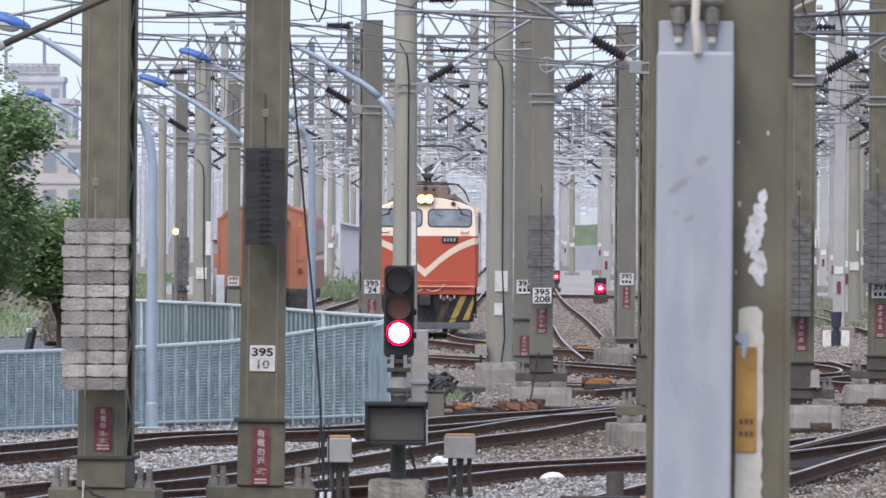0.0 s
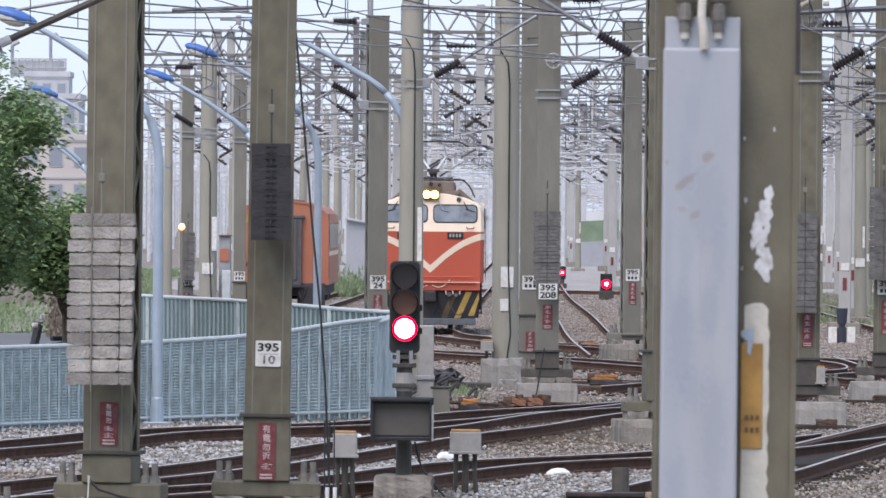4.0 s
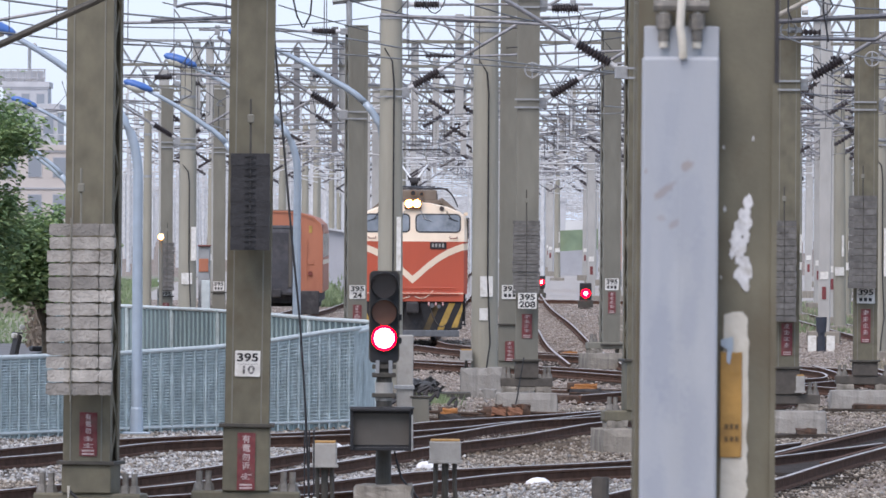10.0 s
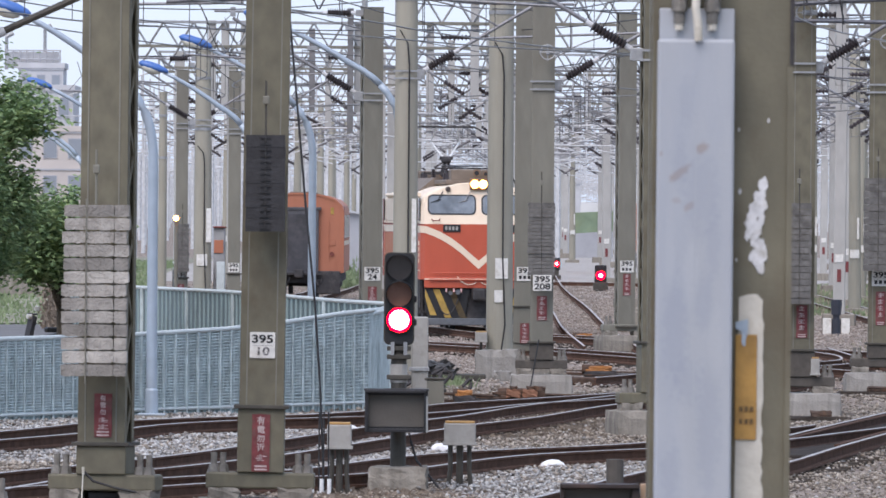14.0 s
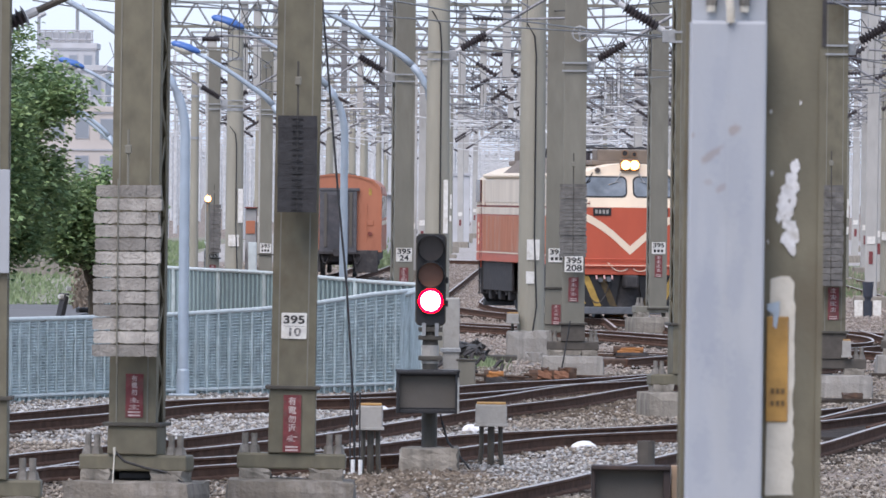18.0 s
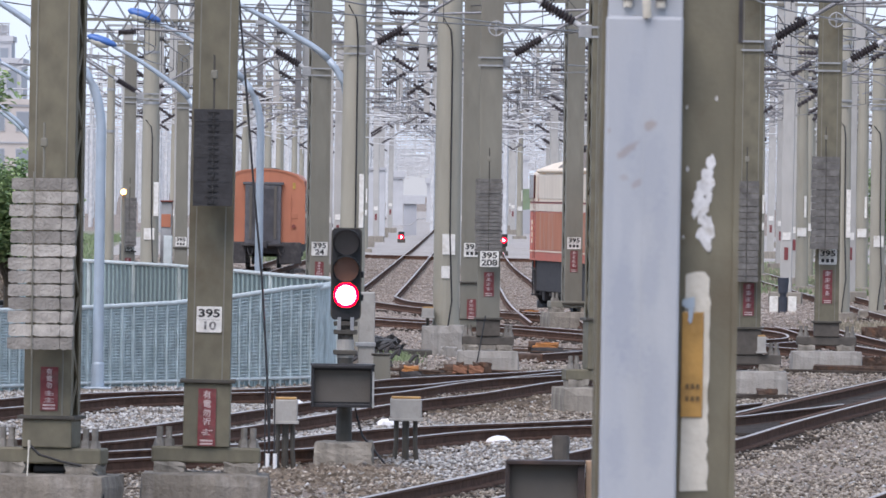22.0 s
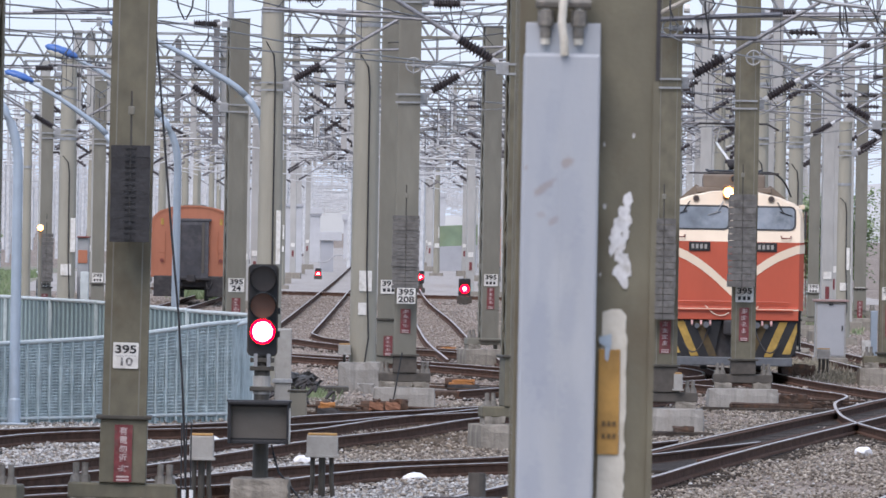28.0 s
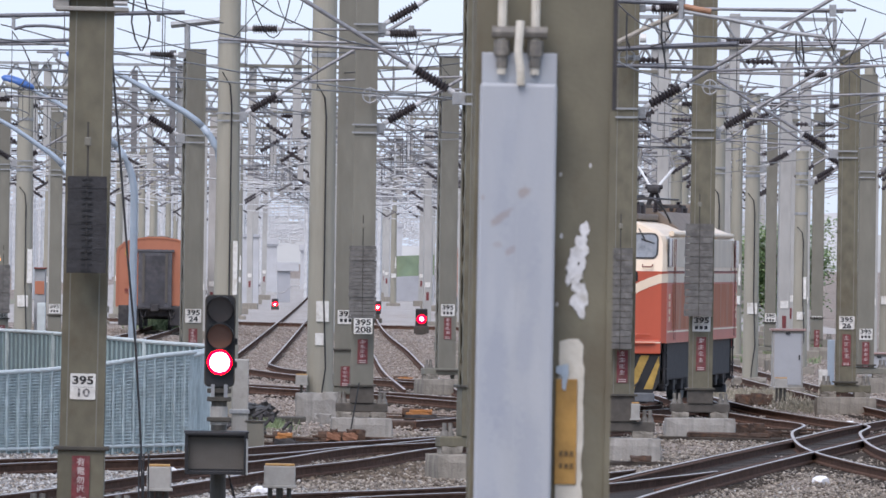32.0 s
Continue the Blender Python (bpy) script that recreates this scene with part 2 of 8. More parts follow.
COACH_ORANGE = paint("coach_orange", (0.42, 0.155, 0.085), 0.55, 0, 0.1, 3, (0.2, 0.06, 0.03), 0.5, 1.5, 0.05, 30, 3.0)
DOORWAY = paint("dim_gangway", (0.045, 0.045, 0.05), 0.6, 0, 0.4, 3, (0.11, 0.1, 0.1), 0.6, 2.5)
# vestibule grey lightened to include the haze before the coach
COACH_DARK = paint("haze_lifted_vestibule", (0.085, 0.085, 0.092), 0.7, 0, 0.3, 5, (0.13, 0.12, 0.12), 0.4, 3)
BALE = paint("whitewashed_stone", (0.8, 0.8, 0.8), 0.8, 0, 0.08, 10, (0.5, 0.48, 0.45), 0.4, 6)
BARK = paint("bark", (0.10, 0.08, 0.055), 0.9, 0, 0.3, 10, (0.05, 0.04, 0.03), 0.6, 4, 0.5, 30)
FACADE = paint("pale_facade", (0.48, 0.49, 0.50), 0.85, 0, 0.15, 0.5, (0.34, 0.345, 0.35), 0.6, 0.3, 0.05, 5)
FACADE_DARK = paint("shaded_facade_grey", (0.38, 0.39, 0.41), 0.8, 0, 0.1, 0.5, (0.2, 0.2, 0.22), 0.4, 0.3, 0.05, 5)
PANE = glass("far_window", (0.24, 0.27, 0.3), 0.15)
TARMAC = paint("grey_road", (0.12, 0.12, 0.12), 0.9, 0, 0.15, 1, (0.2, 0.19, 0.17), 0.5, 0.5, 0.2, 10)
RED_LAMP = glow("red_signal_rim", (1.0, 0.0015, 0.006), 16.0)
WHITE_HOT = glow("overexposed_lamp_core", (1.0, 0.72, 0.72), 7.0)
WARM_LAMP = glow("warm_headlamp", (1.0, 0.42, 0.09), 7.0)
WARM_CORE = glow("headlamp_core", (1.0, 0.8, 0.45), 30.0)
AMBER_DIM = paint("dark_amber_lens", (0.29, 0.12, 0.07), 0.25, 0, 0.1, 8, bump=0)
DARK_LENS = paint("dark_lens", (0.07, 0.055, 0.05), 0.2, 0, 0.1, 8, bump=0)

OILY = paint("oily_crossing_timber", (0.04, 0.034, 0.03), 0.9, 0, 0.4, 5, (0.10, 0.08, 0.066), 0.7, 2.5, 0.4, 25)
for worn in (RUST_RAIL, LOCO_SIDE, SIDE_GREY, CONCRETE, TIMBER, OILY, RUST_CLUTTER):
    worn.node_tree.nodes["Principled BSDF"].inputs["Specular IOR Level"].default_value = 0.12


def foliage(name, colours, random_scale=0.5):
    m, nt, b = node_material(name)
    n, l = nt.nodes, nt.links
    g = n.new("ShaderNodeNewGeometry")
    cr = n.new("ShaderNodeValToRGB")
    for i, c in enumerate(colours):
        e = cr.color_ramp.elements[i] if i < 2 else cr.color_ramp.elements.new(0.5)
        e.position = (0.0, 1.0, 0.5)[i]
        e.color = (*c, 1)
    l.new(g.outputs["Random Per Island"], cr.inputs["Fac"])
    l.new(cr.outputs["Color"], b.inputs["Base Color"])
    b.inputs["Roughness"].default_value = 0.55
    tr = n.new("ShaderNodeBsdfTranslucent")
    l.new(cr.outputs["Color"], tr.inputs["Color"])
    mx = n.new("ShaderNodeMixShader")
    mx.inputs["Fac"].default_value = 0.25
    l.new(b.outputs["BSDF"], mx.inputs[1])
    l.new(tr.outputs["BSDF"], mx.inputs[2])
    l.new(mx.outputs["Shader"], n["Material Output"].inputs["Surface"])
    return m


LEAF = foliage("tree_leaves", ((0.105, 0.175, 0.08), (0.33, 0.425, 0.185), (0.19, 0.295, 0.13)))
GRASS = foliage("grass_blades", ((0.15, 0.20, 0.10), (0.30, 0.36, 0.2), (0.21, 0.28, 0.14)))
TWIG = foliage("dry_twigs", ((0.12, 0.092, 0.068), (0.34, 0.275, 0.205), (0.2, 0.16, 0.12)))
WEED = foliage("dry_weeds", ((0.2, 0.175, 0.13), (0.44, 0.39, 0.30), (0.28, 0.25, 0.175)))
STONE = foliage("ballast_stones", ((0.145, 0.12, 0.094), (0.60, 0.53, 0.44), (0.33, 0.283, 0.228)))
# far stones: haze is put into their paler, low-contrast colours
STONE_FAR = foliage("haze_paled_ballast", ((0.32, 0.265, 0.225), (0.57, 0.5, 0.435), (0.435, 0.37, 0.315)))
STONE_PALE = foliage("fresh_ballast_stones", ((0.18, 0.172, 0.16), (0.72, 0.71, 0.68), (0.43, 0.42, 0.40)))


def ballast_material():
    m, nt, b = node_material("ballast_bed")
    n, l = nt.nodes, nt.links
    tc = n.new("ShaderNodeTexCoord")
    v = n.new("ShaderNodeTexVoronoi")
    v.inputs["Scale"].default_value = 22
    l.new(tc.outputs["Object"], v.inputs["Vector"])
    n1 = n.new("ShaderNodeTexNoise")
    n1.inputs["Scale"].default_value, n1.inputs["Detail"].default_value = 0.25, 8
    l.new(tc.outputs["Object"], n1.inputs["Vector"])
    cr = n.new("ShaderNodeValToRGB")
    cr.color_ramp.elements[0].position, cr.color_ramp.elements[1].position = 0.35, 0.65
    cr.color_ramp.elements[0].color, cr.color_ramp.elements[1].color = (0.24, 0.185, 0.145, 1), (0.40, 0.34, 0.285, 1)
    l.new(n1.outputs["Fac"], cr.inputs["Fac"])
    hs = n.new("ShaderNodeMix")
    hs.data_type, hs.blend_type = "RGBA", "MULTIPLY"
    hs.inputs["Factor"].default_value = 0.45
    grey = n.new("ShaderNodeSeparateColor")
    l.new(v.outputs["Color"], grey.inputs["Color"])
    l.new(cr.outputs["Color"], hs.inputs["A"])
    l.new(grey.outputs["Red"], hs.inputs["B"])
    l.new(hs.outputs["Result"], b.inputs["Base Color"])
    b.inputs["Roughness"].default_value = 0.95
    bp = n.new("ShaderNodeBump")
    bp.inputs["Strength"].default_value, bp.inputs["Distance"].default_value = 0.8, 0.05
    l.new(v.outputs["Distance"], bp.inputs["Height"])
    l.new(bp.outputs["Normal"], b.inputs["Normal"])
    return m


BALLAST = ballast_material()
SLOPE_GRASS = paint("mown_slope_grass", (0.18, 0.245, 0.16), 0.9, 0, 0.3, 0.8, (0.22, 0.25, 0.13), 0.6, 0.3)
EARTH = paint("verge_soil", (0.20, 0.20, 0.145), 0.95, 0, 0.3, 0.4, (0.10, 0.13, 0.05), 0.8, 0.15, 0.4, 8)


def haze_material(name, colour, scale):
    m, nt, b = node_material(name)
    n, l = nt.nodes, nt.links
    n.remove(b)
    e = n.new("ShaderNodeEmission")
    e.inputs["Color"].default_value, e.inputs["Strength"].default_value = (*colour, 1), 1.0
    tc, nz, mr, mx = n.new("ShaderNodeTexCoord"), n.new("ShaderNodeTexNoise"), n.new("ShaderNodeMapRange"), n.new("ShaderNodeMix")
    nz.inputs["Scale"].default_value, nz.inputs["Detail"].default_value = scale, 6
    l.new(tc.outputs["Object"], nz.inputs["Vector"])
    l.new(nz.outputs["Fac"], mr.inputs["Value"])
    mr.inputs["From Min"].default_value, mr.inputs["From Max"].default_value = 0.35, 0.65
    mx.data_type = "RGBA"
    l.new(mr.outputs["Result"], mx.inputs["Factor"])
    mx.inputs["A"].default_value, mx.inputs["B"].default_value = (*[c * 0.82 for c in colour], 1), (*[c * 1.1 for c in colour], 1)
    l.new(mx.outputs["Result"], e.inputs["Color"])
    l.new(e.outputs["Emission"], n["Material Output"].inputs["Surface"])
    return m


# self-lit skyline sheets: the distance haze is set in their emission colour
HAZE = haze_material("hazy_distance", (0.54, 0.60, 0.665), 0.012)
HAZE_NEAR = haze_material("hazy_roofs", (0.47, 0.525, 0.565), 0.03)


# ---- mesh helpers ----
def mesh_from(bm, material, smooth=False, name="mesh"):
    me = bpy.data.meshes.new(name)
    bm.normal_update()
    bm.to_mesh(me)
    bm.free()
    me.materials.append(material)
    if smooth:
        me.polygons.foreach_set("use_smooth", [len(p.vertices) < 5 for p in me.polygons])
    return me


def part(name, bm, material, parent=None, label="", smooth=False, kind=""):
    """Links a bmesh (or a ready mesh) as one mesh object under a thing or a part."""
    me = bm if isinstance(bm, bpy.types.Mesh) else mesh_from(bm, material, smooth, name)
    ob = new(name, me)
    if parent is not None:
        ob.parent = parent
    return tagged(ob, label=label, kind=kind)


def thing(name, label, category, group="", kind="", m=None):
    ob = new(name)
    ob.empty_display_size = 0.2
    if m is not None:
        ob.matrix_basis = m
    return tagged(ob, label, category, group, kind)


def box(bm, x0, x1, y0, y1, z0, z1, bevel=0.0):
    vs = [bm.verts.new((x, y, z)) for z in (z0, z1) for x, y in ((x0, y0), (x1, y0), (x1, y1), (x0, y1))]
    fs = [bm.faces.new([vs[i] for i in f]) for f in ((3, 2, 1, 0), (4, 5, 6, 7), (0, 1, 5, 4), (1, 2, 6, 5), (2, 3, 7, 6), (3, 0, 4, 7))]
    if bevel:
        edges = list({e for f in fs for e in f.edges})
        bmesh.ops.bevel(bm, geom=edges, offset=bevel, segments=2, affect="EDGES", profile=0.5)
    return bm


def boxes(*rows):
    bm = bmesh.new()
    for r in rows:
        box(bm, *r)
    return bm


def bbox(x0, x1, y0, y1, z0, z1, bevel=0.01):
    return box(bmesh.new(), x0, x1, y0, y1, z0, z1, bevel)


def ring(bm, c, u, v, r, n):
    return [bm.verts.new(c + u * (r * math.cos(2 * math.pi * i / n)) + v * (r * math.sin(2 * math.pi * i / n))) for i in range(n)]


def tube(bm, pts, r, n=8, caps=True):
    """A round tube along points; r is one radius or one for each point."""
    pts = [Vector(p) for p in pts]
    rs = r if isinstance(r, (list, tuple)) else [r] * len(pts)
    loops = []
    for i, p in enumerate(pts):
        d = (pts[min(i + 1, len(pts) - 1)] - pts[max(i - 1, 0)]).normalized()
        a = Vector((0, 0, 1)) if abs(d.z) < 0.9 else Vector((0, 1, 0))
        u = d.cross(a).normalized()
        loops.append(ring(bm, p, u, d.cross(u).normalized(), rs[i], n))
    for a, b in zip(loops, loops[1:]):
        for i in range(n):
            bm.faces.new((a[i], a[(i + 1) % n], b[(i + 1) % n], b[i]))
    if caps:
        bm.faces.new(loops[0][::-1])
        bm.faces.new(loops[-1])
    return bm


def tubes(*rows, n=8):
    bm = bmesh.new()
    for pts, r in rows:
        tube(bm, pts, r, n)
    return bm


def arc(p0, p1, p2, n=8):
    """Points on a smooth bend from p0 to p2 that leans to p1."""
    p0, p1, p2 = Vector(p0), Vector(p1), Vector(p2)
    return [p0 * (1 - s) ** 2 + p1 * (2 * s * (1 - s)) + p2 * s * s for s in [i / n for i in range(n + 1)]]


def sag(p0, p1, drop, n=8):
    p0, p1 = Vector(p0), Vector(p1)
    return [p0.lerp(p1, i / n) - Vector((0, 0, drop * 4 * (i / n) * (1 - i / n))) for i in range(n + 1)]


def extrude_outline(bm, outline, y0, y1):
    """A solid from an outline of (x, z) between two depths."""
    a = [bm.verts.new((x, y0, z)) for x, z in outline]
    b = [bm.verts.new((x, y1, z)) for x, z in outline]
    bm.faces.new(a)
    bm.faces.new(b[::-1])
    k = len(a)
    for i in range(k):
        bm.faces.new((a[(i + 1) % k], a[i], b[i], b[(i + 1) % k]))
    bmesh.ops.recalc_face_normals(bm, faces=bm.faces[:])
    return bm


def rounded(x0, x1, z0, z1, r, n=4):
    out = []
    for cx, cz, a0 in ((x1 - r, z1 - r, 0), (x0 + r, z1 - r, 90), (x0 + r, z0 + r, 180), (x1 - r, z0 + r, 270)):
        out += [(cx + r * math.cos(radians(a0 + 90 * i / n)), cz + r * math.sin(radians(a0 + 90 * i / n))) for i in range(n + 1)]
    return out


def rough_box(x0, x1, y0, y1, z0, z1, amp=0.02, seed=0, cuts=5):
    """A worn block with uneven, broken edges."""
    bm = bmesh.new()
    bmesh.ops.create_cube(bm, size=1)
    bmesh.ops.subdivide_edges(bm, edges=bm.edges[:], cuts=cuts, use_grid_fill=True)
    for v in bm.verts:
        edge = sum(abs(abs(c) - 0.5) < 0.001 for c in v.co)
        k = noise.noise_vector(v.co * 5 + Vector((seed * 3.1, seed * 1.7, 0))) * amp * (1.6 if edge > 1 else 0.8)
        p = v.co * (1.0 - (0.035 if edge > 1 else 0))
        v.co = Vector((x0 + (x1 - x0) * (p.x + 0.5), y0 + (y1 - y0) * (p.y + 0.5), z0 + (z1 - z0) * (p.z + 0.5))) + k
    return bm


def insulator_mesh(length, r=0.075, ribs=9):
    """A ribbed insulator along +z."""
    bm = bmesh.new()
    pts, rs = [], []
    step = length / ribs
    for i in range(ribs):
        z = i * step
        pts += [(0, 0, z), (0, 0, z + step * 0.35), (0, 0, z + step * 0.62), (0, 0, z + step * 0.9)]
        rs += [r * 0.5, r * 0.55, r, r * 0.62]
    tube(bm, pts, rs, 10)
    return bm


def aim(p0, p1):
    """The pose at p0 whose z axis points at p1."""
    d = Vector(p1) - Vector(p0)
    return Matrix.Translation(p0) @ d.to_track_quat("Z", "Y").to_matrix().to_4x4()


TEXTS = {}


def text_mesh(s, size, material):
    key = (s, size, material.name)
    if key not in TEXTS:
        cu = bpy.data.curves.new("sign_text", "FONT")
        cu.body, cu.size, cu.align_x, cu.align_y, cu.extrude = s, size, "CENTER", "CENTER", 0.002
        cu.offset = 0.0035
        ob = new("sign_text", cu)
        bpy.context.view_layer.update()
        me = bpy.data.meshes.new_from_object(ob.evaluated_get(bpy.context.evaluated_depsgraph_get()))
        bpy.data.objects.remove(ob)
        bpy.data.curves.remove(cu)
        me.materials.clear()
        me.materials.append(material)
        TEXTS[key] = me
    return TEXTS[key]


for word in ("395", "208", "24", "26", "10"):
    text_mesh(word, 0.14, INK)

# ---- ground: one sheet to the horizon, ballast bed in the yard ----
GROUND = -0.2


def build_ground():
    bm = bmesh.new()
    xs = [-900, -300, -120, -60, -30] + [-20 + 1.0 * i for i in range(61)] + [55, 90, 150, 300, 900]
    ys = [-400, -100, 0, 30, 60] + [75 + 1.0 * i for i in range(140)] + [220 + 6 * i for i in range(40)] + [480, 560, 700, 900, 1300, 2000, 4500]
    grid = []
    for y in ys:
        row = []
        for x in xs:
            near = -21 < x < 42 and 74 < y < 470
            z = GROUND + (0.035 * noise.noise((x * 0.7, y * 0.35, 0)) + 0.02 * noise.noise((x * 2.1, y * 0.9, 4)) if near else 0)
            row.append(bm.verts.new((x, y, z)))
        grid.append(row)
    for a, b in zip(grid, grid[1:]):
        for i in range(len(xs) - 1):
            bm.faces.new((a[i], a[i + 1], b[i + 1], b[i]))
    ob = part("ground", bm, BALLAST, smooth=True)
    return tagged(ob, "grey-brown crushed stone ballast ground of a railway yard", "ground", kind="structure")


build_ground()
# sheet added over the far ground; its pale colour imitates distance haze
GRAVEL = paint("haze_paled_gravel", (0.34, 0.315, 0.29), 0.95, 0, 0.3, 0.8, (0.24, 0.235, 0.19), 0.8, 0.12, 0.3, 10)
tagged(part("hazed_ground", boxes((-14, 26, 404, 1200, GROUND - 0.2, GROUND + 0.03)), GRAVEL), "far ground sheet beyond the turnouts, paled for haze", "gravel", kind="structure")


# ---- tracks ----
def smooth_line(pts, step=1.0):
    """A Catmull-Rom line through plan points, at even steps."""
    p = [Vector((x, y, 0)) for x, y in pts]
    p = [p[0] * 2 - p[1]] + p + [p[-1] * 2 - p[-2]]
    out = []
    for a, b, c, d in zip(p, p[1:], p[2:], p[3:]):
        n = max(2, int((c - b).length / step))
        for i in range(n):
            s = i / n
            out.append(0.5 * (2 * b + (c - a) * s + (2 * a - 5 * b + 4 * c - d) * s * s + (3 * b - a - 3 * c + d) * s ** 3))
    out.append(p[-2])
    return out


def offset_line(line, k):
    out = []
    for i, p in enumerate(line):
        d = (line[min(i + 1, len(line) - 1)] - line[max(i - 1, 0)]).normalized()
        out.append(p + Vector((d.y, -d.x, 0)) * k)
    return out


RAIL_BODY = ((-0.06, -0.15), (0.06, -0.15), (0.055, -0.125), (0.012, -0.11), (0.012, -0.04), (0.033, -0.03), (0.033, -0.006), (-0.033, -0.006),
             (-0.033, -0.03), (-0.012, -0.04), (-0.012, -0.11), (-0.055, -0.125))
RAIL_HEAD = ((-0.024, -0.006), (0.024, -0.006), (0.02, 0.0), (-0.02, 0.0))


def sweep(line, profile):
    bm = bmesh.new()
    loops = []
    for i, p in enumerate(line):
        d = (line[min(i + 1, len(line) - 1)] - line[max(i - 1, 0)]).normalized()
        side = Vector((d.y, -d.x, 0))
        loops.append([bm.verts.new(p + side * a + Vector((0, 0, b))) for a, b in profile])
    k = len(profile)
    for a, b in zip(loops, loops[1:]):
        for i in range(k):
            bm.faces.new((a[i], a[(i + 1) % k], b[(i + 1) % k], b[i]))
    bm.faces.new(loops[0][::-1])
    bm.faces.new(loops[-1])
    bmesh.ops.recalc_face_normals(bm, faces=bm.faces[:])
    return bm


def rail(line, parent, shiny=RAIL_TOP):
    r = part("rail", sweep(line, RAIL_BODY), RUST_RAIL, parent)
    part("rail_head", sweep(line, RAIL_HEAD), shiny, r, "polished running surface")
    return r


SLEEPER_LINES = []


def track(name, pts, label, shift=0.0, sleepers=True):
    """A metre-gauge class track (1.067 m) along plan points of its middle."""
    line = offset_line(smooth_line(pts), shift)
    t = thing(name, label, "railway track", kind="structure")
    for s in (-0.566, 0.566):
        rail(offset_line(line, s), t)
    if sleepers:
        SLEEPER_LINES.append((line, t))
    return t


# middle lines, in metres
LADDER = [(-7.2, 84), (-5.6, 93), (-4.46, 101.9), (-3.38, 107.1), (-2.4, 112.3), (-1.5, 118.8), (-0.26, 128), (0.77, 133.9), (1.81, 141.8), (2.9, 148), (4.6, 158), (6.2, 167)]
YARD_EDGE = [(-8.5, 106), (-6.6, 115.5), (-5.3, 121.4), (-4.65, 125), (-4.05, 128.3), (-2.83, 131.5), (-1.4, 134), (-0.1, 138.6), (0.7, 143), (2.1, 147.5), (3.6, 153)]
FAN = [(-4.2, 97), (-2.6, 101.4), (-1.15, 105.3), (-0.15, 110.4), (0.6, 113.5), (1.6, 115.8), (2.65, 118), (3.85, 121.9), (4.6, 125.4), (5.05, 127.4), (5.6, 130.0)]
NEAR = [(-2.6, 70), (-1.5, 77.5), (-0.45, 83), (0.2, 87), (0.85, 91.5), (1.5, 96), (2.0, 100), (2.8, 106)]
RIGHT_LADDER = [(2.8, 106.02), (3.55, 111.5), (4.47, 119.3), (6.02, 131.4), (7.84, 145), (9.15, 154.7), (10.3, 163.5), (11.5, 171.5), (13.5, 185), (15.5, 200)]
RIGHT_CROSS = [(8.8, 205), (9.0, 187.5), (9.63, 174.4), (10.05, 168.3), (9.4, 160), (8.9, 148), (8.95, 139), (9.4, 128), (10.2, 112)]
LOCO_LINE = [(-0.42, 250), (-0.1, 241), (0.4, 236), (1.45, 226.7), (3.2, 220.7), (4.27, 216), (6.0, 208.5), (7.3, 203.4), (8.2, 199.6), (8.55, 194.5), (8.4, 189),
             (7.9, 186), (7.3, 184.2), (6.14, 179), (4.8, 173.5), (3.2, 166)]
MAIN_LEFT = [(-0.42, 250.05), (-0.3, 262), (0.15, 304), (1.1, 398), (2.3, 520), (4.5, 760), (7.5, 1100)]
MAIN_RIGHT = [(3.6, 205), (3.55, 238), (3.8, 290), (4.05, 371), (5.2, 520), (7.0, 760), (9.5, 1100)]
CROSSOVER = [(-3.2, 216), (-0.26, 208.4), (0.96, 203.6), (2.34, 199.4), (3.9, 192), (5.4, 184), (7.0, 175)]
NEAR_RIGHT = [(2.6, 70), (4.45, 85), (4.88, 88.3), (6.2, 98.5), (7.6, 110), (9.0, 121)]
THROAT = [(-7.5, 416), (-3.0, 406), (0.8, 399.5), (4.4, 394), (9.0, 389)]
COACH_LINE = [(-4.2, 158), (-4.6, 190), (-5.1, 230), (-5.28, 283), (-4.79, 300), (-4.45, 323), (-4.07, 347), (-3.77, 372), (-3.0, 430), (-2.6, 600), (-1.0, 900)]
FAR_RIGHT = [(12.6, 178), (12.3, 205), (12.2, 240), (12.6, 330), (13.5, 480), (15, 760)]
track("track_1", LADDER, "rusty brown rails of a ladder track in grey ballast")
track("track_2", YARD_EDGE, "rusty rails curving along the teal fence")
track("track_3", FAN, "rusty rails of a diverging turnout leg")
track("track_4", NEAR, "brown rails of a near track in grey ballast")
track("track_5", RIGHT_LADDER, "polished rails leading through a diamond crossing")
track("track_6", RIGHT_CROSS, "rusty rails crossing a turnout ladder")
track("track_7", LOCO_LINE, "winding yard track under the orange locomotive")
track("track_8", MAIN_LEFT, "long straight track into the hazy distance")
track("track_9", MAIN_RIGHT, "long track with polished rails into the distance")
track("track_10", CROSSOVER, "rusty crossover rails between yard tracks")
track("track_11", COACH_LINE, "straight track under an orange coach")
track("track_13", NEAR_RIGHT, "brown rails of the nearest track on the outer side")
track("track_14", THROAT, "rusty rails slanting across the far tracks")
track("track_12", FAR_RIGHT, "straight track on the far side of the yard")


# oily timbers and guard rails between the running rails at the crossing
crossing_line = [p for p in smooth_line(RIGHT_LADDER) if 118 < p.y < 168]
crossing = thing("crossing_deck", "dark oily timbers and guard rails of a diamond crossing", "crossing", kind="structure")
for k in (-0.44, 0.44):
    part("guard_rail", sweep(offset_line(crossing_line, k), RAIL_BODY), RUST_RAIL, crossing)
for a, b in zip(crossing_line[::2], crossing_line[1::2]):
    d = b - a
    ob = part("timber", bbox(-0.9, 0.62, -0.97, 0.97, -0.2, -0.12, 0.02), OILY, crossing)
    ob.matrix_basis = Matrix.Translation((a.x, a.y, 0)) @ pose(0, 0, 0, 0, 0, math.degrees(math.atan2(d.y, d.x)) - 90)


